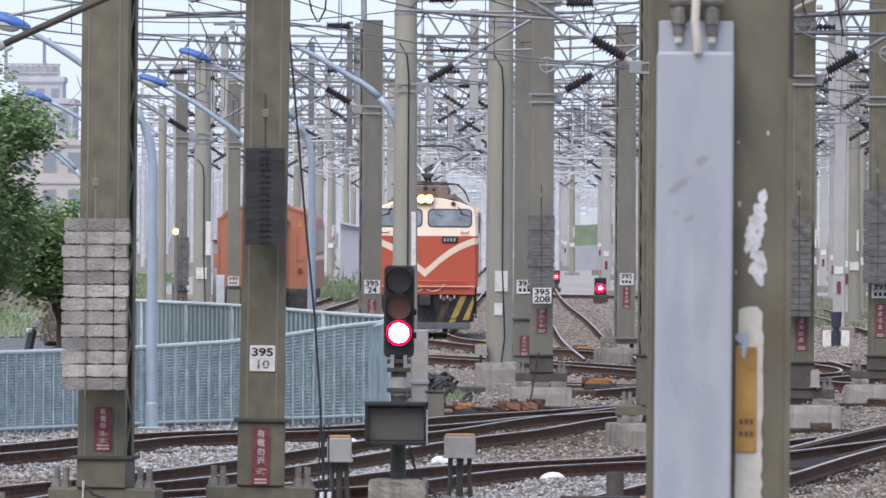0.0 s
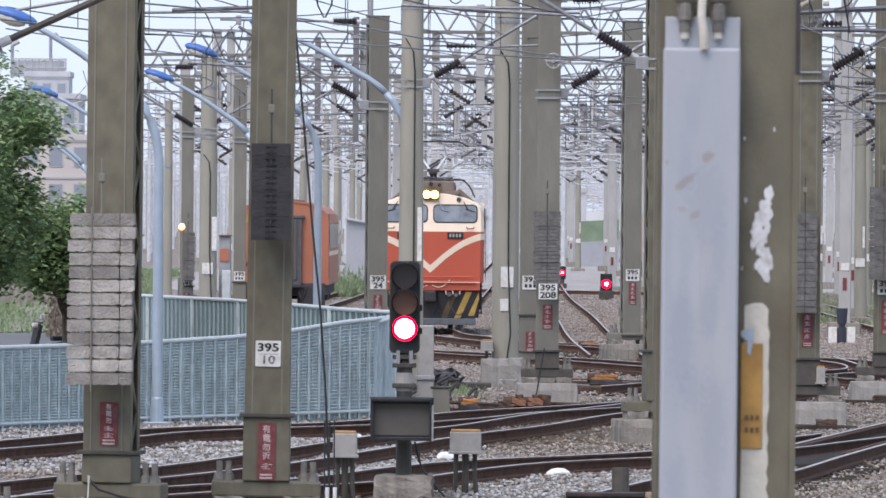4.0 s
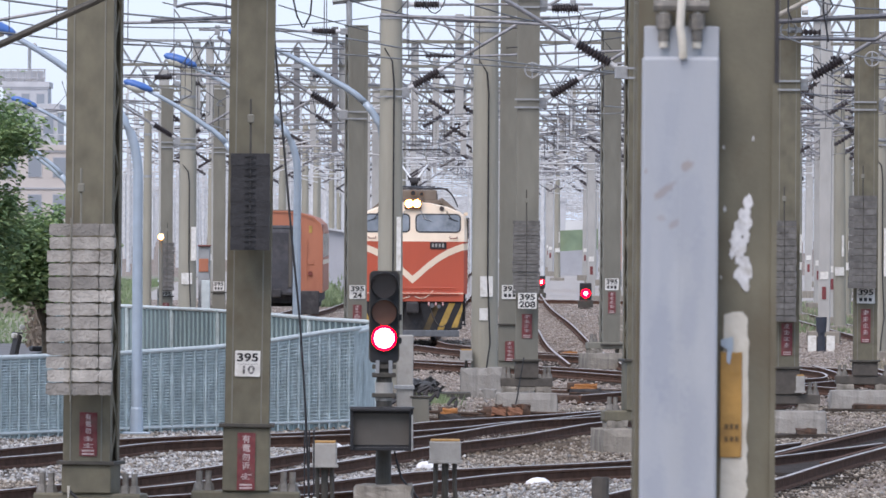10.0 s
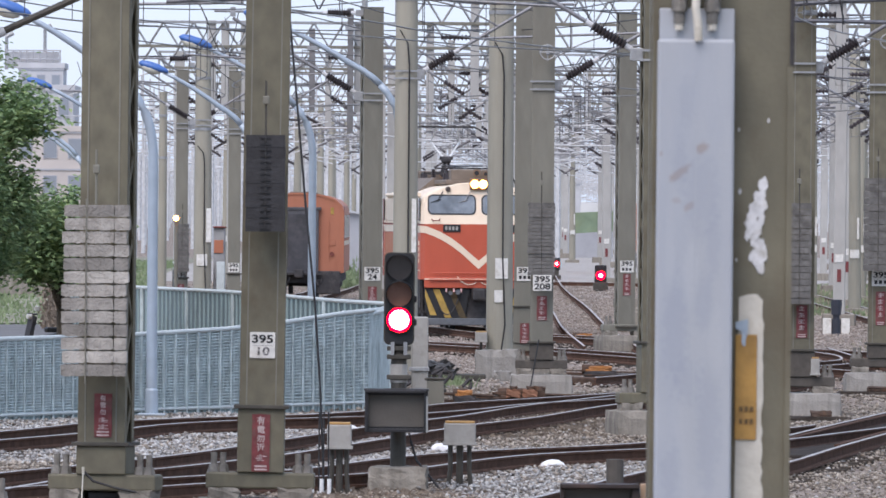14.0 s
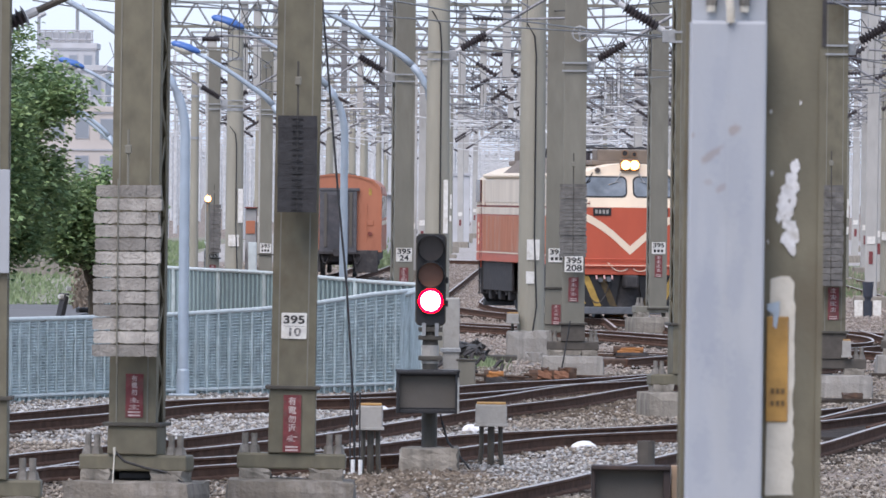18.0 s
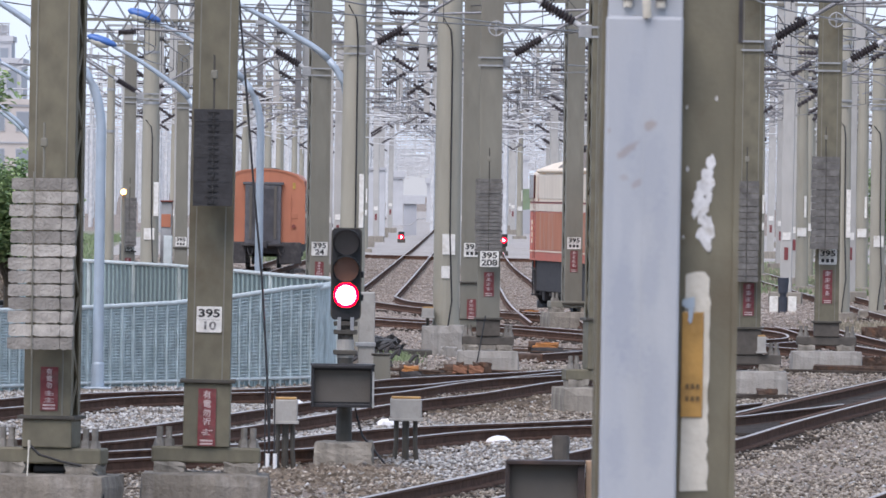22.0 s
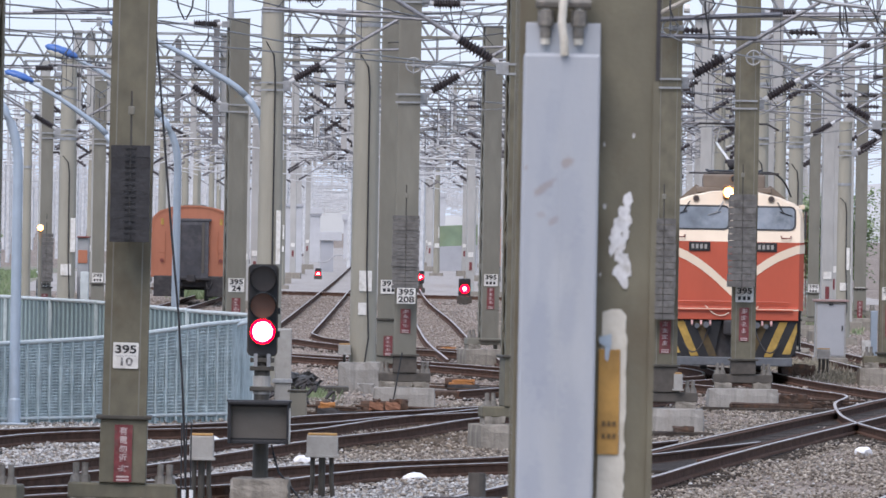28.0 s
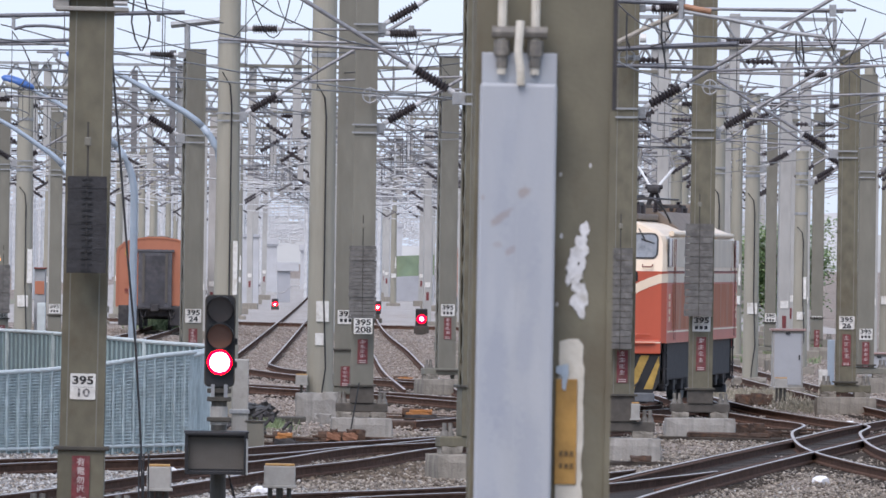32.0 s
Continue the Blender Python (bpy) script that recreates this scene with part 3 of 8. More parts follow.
# ---- masts ----
def zigzag(bm, x, y0, y1, z0, z1, pitch, wide=0.045, thick=0.01):
    z, flip = z0, False
    while z + pitch < z1:
        a, b = ((y0, z), (y1, z + pitch)) if not flip else ((y1, z), (y0, z + pitch))
        vs = [bm.verts.new((x + sx * thick / 2, yy, zz + sz * wide)) for sx in (-1, 1) for (yy, zz), sz in ((a, -1), (b, -1), (b, 1), (a, 1))]
        for f in ((0, 1, 2, 3), (7, 6, 5, 4), (0, 4, 5, 1), (1, 5, 6, 2), (2, 6, 7, 3), (3, 7, 4, 0)):
            bm.faces.new([vs[i] for i in f])
        z, flip = z + pitch, not flip


INK_WORN = paint("worn_black_print", (0.12, 0.115, 0.11), 0.8, 0, 0.3, 30, (0.7, 0.7, 0.68), 0.9, 22)


def number_plate(parent, y, z, lower="", wide=0.235, x=0.0):
    """A white kilometre plate with 395 over a second line."""
    h = wide * (1.02 if wide < 0.28 else 0.84)
    bm = extrude_outline(bmesh.new(), rounded(x - wide / 2, x + wide / 2, z - h / 2, z + h / 2, 0.01, 2), y - 0.008, y)
    p = part("number_plate", bm, PLATE, parent, "white plate with black kilometre figures")
    s = wide / 0.27
    for word, dz in (("395", 0.225), (lower, -0.255)):
        if word:
            t = part("figure", text_mesh(word, 0.14, INK if dz > 0 or wide > 0.28 else INK_WORN), None, p)
            t.matrix_basis = Matrix.Translation((x, y - 0.0105, z + dz * h)) @ pose(0, 0, 0, 90) @ Matrix.Diagonal((s * 1.12, s * 0.84, 1, 1))
    part("rule", boxes((x - wide * 0.42, x + wide * 0.42, y - 0.011, y - 0.007, z - 0.006, z - 0.003)), INK_WORN, p)
    if not lower:
        part("worn_figure", boxes(*[(x - wide * 0.36 + i * wide * 0.26, x - wide * 0.36 + i * wide * 0.26 + wide * 0.17, y - 0.011, y - 0.007, z - 0.3 * wide, z - 0.1 * wide) for i in range(3)]), INK, p, "worn black figures", kind="stuff")
    return p


FADED_WRITING = paint("faded_white_writing", (0.50, 0.40, 0.38), 0.8, 0, 0.3, 25, (0.25, 0.1, 0.1), 0.8, 16)
BOLT = paint("limy_anchor_steel", (0.17, 0.16, 0.14), 0.85, 0, 0.3, 14, (0.34, 0.32, 0.28), 0.7, 9)
SOOTY = paint("sooty_base_steel", (0.075, 0.066, 0.055), 0.75, 0, 0.3, 7, (0.13, 0.11, 0.085), 0.7, 3)


def red_sign(parent, y, z0, z1, wide=0.15, x=0.0, rows=4, words=""):
    s = part("warning_sign", boxes((x - wide / 2, x + wide / 2, y - 0.006, y, z0, z1)), RED_SIGN, parent, "faded red warning sign with white writing")
    bm = bmesh.new()
    h = (z1 - z0) / (rows + 1.2)
    rnd = random.Random(int(z1 * 100))
    if words:
        h = (z1 - z0) / 6.4
    for i, word in enumerate(words):
        g = part("character", text_mesh(word, 0.14, FADED_WRITING), None, s)
        g.matrix_basis = Matrix.Translation((x, y - 0.0085, z1 - h * (i + 0.75))) @ pose(0, 0, 0, 90) @ Matrix.Diagonal((h / 0.15, h / 0.15, 1, 1))
    for i in range(len(words), rows + (1 if words else 0)):
        zz = z1 - h * (i + 0.9) - (h * 0.3 if words else 0)
        for k in range(4):
            a = x - wide * 0.3 + rnd.random() * 0.02
            if k < 3:
                box(bm, a, a + wide * (0.35 + 0.22 * rnd.random()), y - 0.0085, y - 0.006, zz + h * 0.24 * k, zz + h * (0.24 * k + 0.11))
            else:
                box(bm, x - 0.012, x + 0.008, y - 0.0085, y - 0.006, zz, zz + h * 0.72)
    for k in range(2):
        box(bm, x - wide * 0.35, x + wide * 0.35, y - 0.0085, y - 0.006, z0 + 0.012 + 0.03 * k, z0 + 0.028 + 0.03 * k)
    part("sign_bar", bm, FADED_WRITING, s, "worn white writing", kind="stuff")
    return s


# stained concrete of footings deeper in the yard, paled for the haze there
HAZE_CONCRETE = paint("haze_paled_concrete", (0.31, 0.295, 0.265), 0.9, 0, 0.4, 8, (0.13, 0.115, 0.095), 0.8, 4.0, 0.6, 25, 6.0)
DARK_FOOTING = paint("dirty_streaked_concrete", (0.185, 0.165, 0.135), 0.95, 0, 0.4, 8, (0.34, 0.32, 0.29), 0.5, 5.0, 0.9, 25, 6.0)


def mast_base(t, w, fw=1.2, collar=1.28, steel=OLIVE, sooty=False):
    """Foundation, pads, base beam, bolts and skirt of a steel mast; heights over the ground."""
    steel = SOOTY if sooty else steel
    seed = len(bpy.data.objects)
    part("foundation", rough_box(-fw / 2, fw / 2, -0.5, 0.5, -0.3, 0.38, 0.012, seed), HAZE_CONCRETE if sooty else DARK_FOOTING if t.matrix_basis.translation.y < 100 else CONCRETE, t, "stained concrete footing")
    part("pad", rough_box(-fw * 0.4, -fw * 0.16, -0.22, 0.2, 0.33, 0.48, 0.02, seed + 1, 3), CONCRETE, t)
    part("pad", rough_box(fw * 0.14, fw * 0.4, -0.22, 0.2, 0.33, 0.48, 0.02, seed + 2, 3), CONCRETE, t)
    part("base_beam", bbox(-fw * 0.42, fw * 0.42, -0.17, 0.17, 0.47, 0.62, 0.02), steel, t)
    for x in (-0.36 * fw, -0.29 * fw, 0.29 * fw, 0.36 * fw):
        b = part("anchor_bolt", tubes(([(x, -0.1, 0.45), (x, -0.1, 0.8)], 0.03)), BOLT, t)
        part("nut", tubes(([(x, -0.1, 0.62), (x, -0.1, 0.69)], [0.06, 0.045]), n=6), BOLT, b)
    part("skirt", bbox(-w / 2 - 0.012, w / 2 + 0.012, -0.2, 0.2, 0.62, collar, 0.012), steel, t)
    part("collar", bbox(-w / 2 - 0.05, w / 2 + 0.05, -0.24, 0.24, collar, collar + 0.035, 0.006), OLIVE_DARK, t)


def steel_mast(x, y, w, top, label, rot=0.0, lean=0.0, dep=0.36, collar=1.28, steel=OLIVE, plate=None, plate_z=1.6, red=None, red_x=0.0, fw=1.2, ridges=True, lace=True, base=True, plate_y=0.0, sooty=False, words=""):
    """A catenary mast built up of two channels with lacing, on a concrete footing."""
    t = thing("catenary_mast", label, "catenary mast", "masts of the yard", m=pose(x, y, GROUND, 0, lean, rot))
    h = top - GROUND
    f = dep / 2
    z0 = collar if base else 0.0
    for name, s in (("front_channel", -1), ("rear_channel", 1)):
        ya, yb = (-f, -f + 0.014) if s < 0 else (f - 0.014, f)
        fa, fb = (-f + 0.014, -f + 0.1) if s < 0 else (f - 0.1, f - 0.014)
        bm = bmesh.new()
        box(bm, -w / 2, w / 2, ya, yb, z0, h, 0.004)
        box(bm, -w / 2, -w / 2 + 0.012, fa, fb, z0, h)
        box(bm, w / 2 - 0.012, w / 2, fa, fb, z0, h)
        c = part(name, bm, steel, t)
        if s < 0 and ridges:
            for rx in (-0.34 * w, 0.32 * w):
                part("weld_strip", boxes((rx - 0.007, rx + 0.007, ya - 0.006, ya, z0 + 0.02, h)), OLIVE_GREY, c, "pale worn edge strip")
    if lace:
        for s in (-1, 1):
            bm = bmesh.new()
            zigzag(bm, s * (w / 2 - 0.018), -f + 0.06, f - 0.06, z0, h, dep * 0.95)
            part("lacing", bm, steel, t, kind="stuff")
        # dark sheet added behind the lacing for the mast's shaded inside
        part("shade_plate", boxes((-0.006, 0.006, -f + 0.02, f - 0.02, z0, h - 0.01)), OLIVE_DARK, t)
    part("cap", bbox(-w / 2 - 0.01, w / 2 + 0.01, -f - 0.01, f + 0.01, h, h + 0.015, 0.003), steel, t)
    if base:
        mast_base(t, w, fw, collar, steel, sooty)
    if plate is not None:
        pl = number_plate(t, -f - 0.008 - plate_y, plate_z - GROUND, plate, 0.235 if y < 100 else 0.305)
        if plate_y:
            part("plate_arm", boxes((-0.02, 0.02, -f - plate_y, -f, plate_z - GROUND - 0.1, plate_z - GROUND - 0.06)), OLIVE_DARK, pl)
    if red:
        yy = -f - 0.008 if red[0] - GROUND > collar else -0.212
        red_sign(t, yy, red[0] - GROUND, red[1] - GROUND, 0.165, red_x, words=words)
    return t


def concrete_mast(x, y, r0, r1, top, label, plates=(), lean=0.0, cable=True, foot=True, rise=0.22):
    """A round spun-concrete mast, thinner towards its top."""
    t = thing("concrete_mast", label, "catenary mast", "masts of the yard", m=pose(x, y, GROUND, 0, lean, 0))
    h = top - GROUND
    part("shaft", tube(bmesh.new(), [(0, 0, -0.2), (0, 0, h * 0.5), (0, 0, h)], [r0, (r0 + r1) / 2, r1], 24), SPUN, t, smooth=False)
    part("cap", tube(bmesh.new(), [(0, 0, h), (0, 0, h + 0.05)], r1 + 0.015, 20), SPUN, t)
    for z in (h * 0.72, h * 0.9):
        rr = r0 + (r1 - r0) * z / h
        part("band", tube(bmesh.new(), [(0, 0, z), (0, 0, z + 0.07)], rr + 0.012, 24), STEEL, t)
    if foot:
        part("foundation", rough_box(-0.43, 0.38, -0.5, 0.5, -0.3, rise, 0.03, int(y), 5), HAZE_CONCRETE if rise > 0.3 else CONCRETE, t, "stained concrete footing")
    if cable:
        rr = r0 + 0.012
        part("earth_cable", tube(bmesh.new(), [(0.0, -rr, 0.1), (0.03, -rr - 0.04, 0.5), (0.1, -rr - 0.02, 1.0), (0.05, -rr, 2.2), (0.05, -rr + 0.01, h * 0.6), (0.02, -rr + 0.01, h * 0.64), (-0.12, -rr + 0.02, h * 0.665)],
                                 0.014, 6), BLACK, t, "black cable down the shaft")
    for px, z0, z1, wide in plates:
        part("notice", boxes((px - wide / 2, px + wide / 2, -r0 - 0.012, -r0 - 0.004, z0 - GROUND, z1 - GROUND)), PLATE, t, "small white notice plate")
    return t


def weight_stack(x, y, w, z0, z1, n, material, label, split=0.38, dep=0.3, slots=False, uneven=0.019, round_=0.004):
    """A stack of tensioning weights hanging on a rod."""
    t = thing("balance_weights", label, "balance weights", "tensioning weights", m=pose(x, y, z0))
    h = (z1 - z0) / n
    rnd = random.Random(n + int(x * 10))
    for i in range(n):
        bm = bmesh.new()
        e = (rnd.random() - 0.5) * uneven
        cut = -w / 2 + w * split
        if uneven > 0.02:
            third = -w / 2 + w * 0.79
            for xa, xb in ((-w / 2 + e, cut - 0.004), (cut + 0.004, third - 0.003), (third + 0.003, w / 2 + e)):
                za, zb = i * h + 0.002, (i + 1) * h - 0.004
                m = 7
                low = [(xa + (xb - xa) * k / m, za + rnd.uniform(-0.001, 0.009) + (0.008 if k in (0, m) else 0)) for k in range(m + 1)]
                high = [(xa + (xb - xa) * k / m + rnd.uniform(-0.004, 0.004), zb - rnd.uniform(0, 0.005) - (0.007 if k in (0, m) else 0)) for k in range(m + 1)]
                extrude_outline(bm, low + high[::-1], -dep / 2 - e * 0.5, dep / 2)
        elif split:
            box(bm, -w / 2 + e, cut - 0.0012, -dep / 2 + e, dep / 2, i * h + 0.0015, (i + 1) * h - 0.001 - abs(e) * 0.3, round_)
            box(bm, cut + 0.0012, w / 2 + e, -dep / 2 - e, dep / 2, i * h + 0.001 + abs(e) * 0.3, (i + 1) * h - 0.001, round_)
        else:
            box(bm, -w / 2 + e, w / 2 + e, -dep / 2 + e, dep / 2, i * h, (i + 1) * h - (0.0006 if slots else 0.007), 0)
        p = part("weight", bm, material, t)
        if slots:
            zc = i * h + h * 0.5
            yy = -dep / 2 - 0.012
            part("slot", boxes((-0.012, 0.012, yy, yy + 0.01, zc - h * 0.24, zc + h * 0.24), (-0.05, 0.05, yy, yy + 0.01, zc + h * 0.2, zc + h * 0.32), (-0.05, 0.05, yy, yy + 0.01, zc - h * 0.32, zc - h * 0.2)), BLACK, p)
    part("rod", tubes(([(-w / 2 + w * (split or 0.5), -dep / 2 - 0.012, -0.06), (-w / 2 + w * (split or 0.5), -dep / 2 - 0.012, z1 - z0 + 0.05)], (0.007 if uneven > 0.02 else 0.004) if split else (0.001 if slots else 0.004)), ([(0, 0, z1 - z0), (0, 0, z1 - z0 + 0.5)], 0.01)), OLIVE_DARK if material is not WEIGHT else OLIVE_GREY, t, "thin steel rod")
    part("rod_head", bbox(-0.03, 0.03, -0.03, 0.03, z1 - z0 + 0.28, z1 - z0 + 0.36), OLIVE_GREY, t)
    return t


# the row beside the signal
steel_mast(-3.08, 88.0, 0.44, 7.6, "olive steel lattice mast with stacked concrete weights", rot=-11, lean=0.25, collar=0.88, red=(0.76, 1.16), red_x=0.02, dep=0.4, words="有電勿")
foot = thing("earth_cable", "black earth cable draped over a mast footing", "cable", "loose cables", m=pose(-3.08, 88.0, GROUND))
part("cable", tube(bmesh.new(), [(-0.2, -0.23, 0.66), (-0.1, -0.26, 0.56), (0.1, -0.27, 0.5), (0.3, -0.27, 0.46), (0.45, -0.3, 0.36), (0.5, -0.53, 0.2), (0.52, -0.56, 0.02)], 0.013, 6), BLACK, foot)
part("pale_rod", tubes(([(-0.2, -0.4, 0.36), (-0.19, -0.3, 0.66)], 0.006), ([(-0.19, -0.3, 0.62), (-0.19, -0.3, 0.69)], 0.013), n=6), CREAM_OLD, foot, "thin pale rod")
part("box", bbox(-0.16, 0.16, -0.05, 0.2, 0.385, 0.465, 0.02), BLACK, foot, "small black box under the beam")
weight_stack(-3.16, 87.4, 0.59, 1.32, 2.89, 13, WEIGHT, "pale concrete tensioning weights hanging on a lattice mast", split=0.36, uneven=0.035, round_=0.014)
iron_mast = steel_mast(-1.68, 89.0, 0.41, 7.6, "olive steel mast with white kilometre plate and iron weights", lean=0.55, plate="10", plate_z=1.60, collar=1.21, red=(0.43, 0.96), red_x=0.0, words="有電勿近")
part("clamp", bbox(-0.34, 0.34, -0.27, 0.22, 5.27, 5.31, 0.008), BOX_GREY, iron_mast, "grey steel clamp round the mast")
part("clamp", bbox(-0.34, 0.34, -0.27, 0.22, 5.38, 5.41, 0.008), BOX_GREY, iron_mast, "grey steel clamp round the mast")
part("clamp_lug", bbox(-0.36, -0.21, -0.24, 0.1, 5.29, 5.44, 0.01), BOX_GREY, iron_mast, "grey lug under the clamp")
part("clamp_bolt", tubes(([(0.2, -0.28, 5.345), (0.33, -0.28, 5.345)], 0.022), n=8), STEEL, iron_mast, "clamp bolt")
weight_stack(-1.64, 88.45, 0.36, 2.65, 3.54, 8, WEIGHT_IRON, "black cast-iron tensioning weights on a steel mast", split=0, slots=True, dep=0.22, uneven=0.004, round_=0.0015)
steel_mast(-4.09, 80.0, 0.42, 7.6, "olive steel mast with pale blue panel at the yard's edge", plate="", plate_z=1.52, red=(0.83, 1.33))
part_panel = thing("notice_panel", "pale blue-white narrow panel on a steel mast", "panel", m=pose(-3.93, 79.77, 2.14))
part("sheet", bbox(-0.065, 0.065, -0.01, 0.01, 0, 0.86, 0.004), TRUNKING, part_panel)
# masts further into the yard
steel_mast(-1.36, 180.0, 0.37, 6.65, "grey-olive lattice mast behind the fence", rot=12, steel=OLIVE_GREY, plate="24", plate_z=1.67, red=(1.16, 1.43), dep=0.36)
steel_mast(1.52, 178.0, 0.40, 9.0, "grey-olive steel mast behind a stack of weights", steel=OLIVE_GREY, plate="", plate_z=1.70, red=(0.42, 0.79))
steel_mast(1.63, 158.0, 0.37, 9.4, "olive steel mast with grey weights and kilometre plate", sooty=True, fw=1.02, collar=0.89, plate="208", plate_z=1.69, plate_y=0.46, red=(1.07, 1.47), steel=OLIVE_GREY)
weight_stack(1.61, 157.55, 0.44, 1.81, 3.01, 20, WEIGHT_GREY, "grey tensioning weights on a steel mast", split=0)
steel_mast(3.96, 209.0, 0.385, 7.20, "grey-olive lattice mast by the far tracks", rot=12, collar=0.55, steel=OLIVE_GREY, plate="", plate_z=1.68, red=(1.05, 1.52))
steel_mast(5.36, 143.5, 0.37, 9.4, "olive steel mast with a tall stack of grey weights", sooty=True, red=(1.00, 1.49), collar=1.0)
weight_stack(5.30, 143.05, 0.36, 1.51, 3.02, 16, WEIGHT_GREY, "grey tensioning weights on an olive mast", split=0)
steel_mast(7.40, 162.5, 0.40, 9.6, "olive steel mast with worn plate and grey weights", sooty=True, collar=0.85, plate="", plate_z=1.77, plate_y=0.02, red=(0.98, 1.55))
weight_stack(7.33, 162.05, 0.46, 1.90, 3.47, 14, WEIGHT_GREY, "grey tensioning weights on a steel mast by the crossing", split=0)
steel_mast(11.53, 190.0, 0.39, 7.03, "olive mast at the yard's far edge with kilometre plate", collar=0.66, plate="26", plate_z=1.65, red=(0.80, 1.42), steel=OLIVE)
steel_mast(13.92, 222.0, 0.39, 7.18, "grey-olive mast beyond the crossing", collar=0.66, plate="", plate_z=1.19, red=(0.43, 1.01), steel=OLIVE_GREY)
steel_mast(-6.70, 246.0, 0.30, 6.41, "slender grey mast with weights beyond the fence", steel=OLIVE_GREY, plate="", plate_z=1.10, red=(0.55, 0.93))
weight_stack(-6.67, 245.6, 0.345, 1.25, 2.48, 12, WEIGHT_GREY, "grey tensioning weights on a slender mast", split=0)
steel_mast(-5.70, 262.0, 0.33, 6.62, "grey mast beyond the fence", steel=OLIVE_GREY, plate="", plate_z=1.27)
# spun concrete masts
concrete_mast(-0.67, 170.0, 0.235, 0.175, 9.2, "tapered round concrete mast behind the red signal", plates=((0.15, 2.12, 3.07, 0.08),))
concrete_mast(1.03, 174.0, 0.245, 0.215, 9.0, "round concrete mast with white notices and a black cable",
              plates=((0.03, 1.64, 2.01, 0.23), (-0.02, 1.21, 1.43, 0.15)), rise=0.56)
block = thing("concrete_block", "rough pale concrete block before a mast footing", "concrete block", m=pose(1.09, 172.9, GROUND))
part("block", rough_box(-0.16, 0.16, -0.2, 0.2, -0.2, 0.18, 0.02, 8, 4), HAZE_CONCRETE, block)
concrete_mast(-5.92, 236.0, 0.22, 0.19, 6.73, "round concrete mast beyond the fence", plates=((0.0, 1.47, 1.75, 0.26), (0.16, 2.05, 2.88, 0.12)))
concrete_mast(-7.31, 250.0, 0.12, 0.1, 5.85, "thin brownish concrete pole beyond the fence", cable=False)
concrete_mast(10.72, 228.0, 0.21, 0.18, 7.03, "round concrete mast by the equipment cabinet", plates=((0.14, 1.80, 2.94, 0.1),))
concrete_mast(11.82, 233.0, 0.19, 0.17, 6.85, "pale concrete mast with a small plate", plates=((0.02, 1.56, 1.83, 0.24),))
concrete_mast(14.41, 258.0, 0.2, 0.17, 5.78, "pale concrete mast beyond the cabinet", plates=((0.0, 1.29, 1.50, 0.2), (0.1, 1.84, 2.44, 0.1)))
steel_mast(17.28, 300.0, 0.36, 7.50, "grey mast beyond the cabinet", steel=OLIVE_GREY, plate="", plate_z=1.02, red=(0.09, 0.72))
steel_mast(14.50, 275.0, 0.3, 6.93, "grey mast behind concrete masts", steel=OLIVE_GREY, plate="", plate_z=1.22)

rod = thing("earth_rod", "thin black rod leaning on a mast footing", "rod", m=pose(1.41, 157.3, GROUND))
part("rod", tubes(([(0.0, 0.0, 0.0), (0.06, 0.0, 0.3), (0.17, 0.05, 0.96)], 0.012), n=6), BLACK, rod)

# the nearest mast with its cable trunking
fore = steel_mast(0.89, 31.2, 0.452, 7.8, "near olive steel mast with pale grey cable trunking and peeled paint", lean=0.12, dep=0.4, lace=True, ridges=False)
fx, fy = 0.89, 31.0
part("edge_angle", boxes((0.217, 0.231, -0.215, -0.203, 3.53, 7.9)), CHASSIS, fore, "dark steel edge angle")
part("edge_strip", boxes((0.21, 0.228, -0.212, -0.203, 0.5, 3.53)), OLIVE, fore)
GLAND = paint("dull_brass_gland", (0.16, 0.15, 0.13), 0.6, 0, 0.3, 30, (0.3, 0.27, 0.22), 0.6, 30)
COVER = TRUNKING.copy()
COVER.name = "stained_trunking_cover"
trunk = thing("cable_trunking", "pale grey metal cable trunking strapped to a mast", "trunking", m=pose(0.81, 30.93, 3.41, 0, 0.12, 0))
part("cover", bbox(-0.124, 0.124, -0.04, 0.03, -4.0, 0, 0.01), COVER, trunk)
part("seam", boxes((-0.001, 0.002, -0.0408, -0.039, -4.0, -0.01)), TRUNKING, trunk)
part("back_plate", bbox(-0.118, 0.124, 0.034, 0.05, -4.0, 0.1, 0.004), TRUNKING, trunk)
for s in (-0.055, 0.052):
    c = part("conduit", tubes(([(s, 0.02, 0.03), (s, 0.02, 2.5)], 0.015)), CREAM_OLD, trunk, "cream cable conduit")
    part("gland", tubes(([(s, 0.02, 0.09), (s, 0.02, 0.14)], 0.026), ([(s, 0.02, 0.05), (s, 0.02, 0.09)], 0.018)), GLAND, c)
part("clamp_bar", tubes(([(-0.088, 0.01, 0.165), (0.09, 0.01, 0.165)], 0.02)), GLAND, trunk)
part("loose_cable", tube(bmesh.new(), [(0.002, -0.03, 0.2), (-0.004, -0.05, 0.1), (0.004, -0.055, 0.04), (0.006, -0.05, -0.005)], 0.014, 8), CREAM_OLD, trunk, "cream cable end")


def smear(parent, name, x, z, w, h, y, material, seed, label="", n=14, square=0.0):
    """A ragged flat patch on a surface."""
    rnd = random.Random(seed)
    pts = []
    for i in range(n):
        a = 2 * math.pi * i / n
        k = (0.65 + 0.5 * rnd.random()) if not square else (0.95 + 0.09 * rnd.random()) / (abs(math.cos(a)) ** 6 + abs(math.sin(a)) ** 6) ** (1 / 6)
        pts.append((x + w / 2 * k * math.cos(a), z + h / 2 * k * math.sin(a)))
    return part(name, extrude_outline(bmesh.new(), pts, y - 0.002, y), material, parent, label)


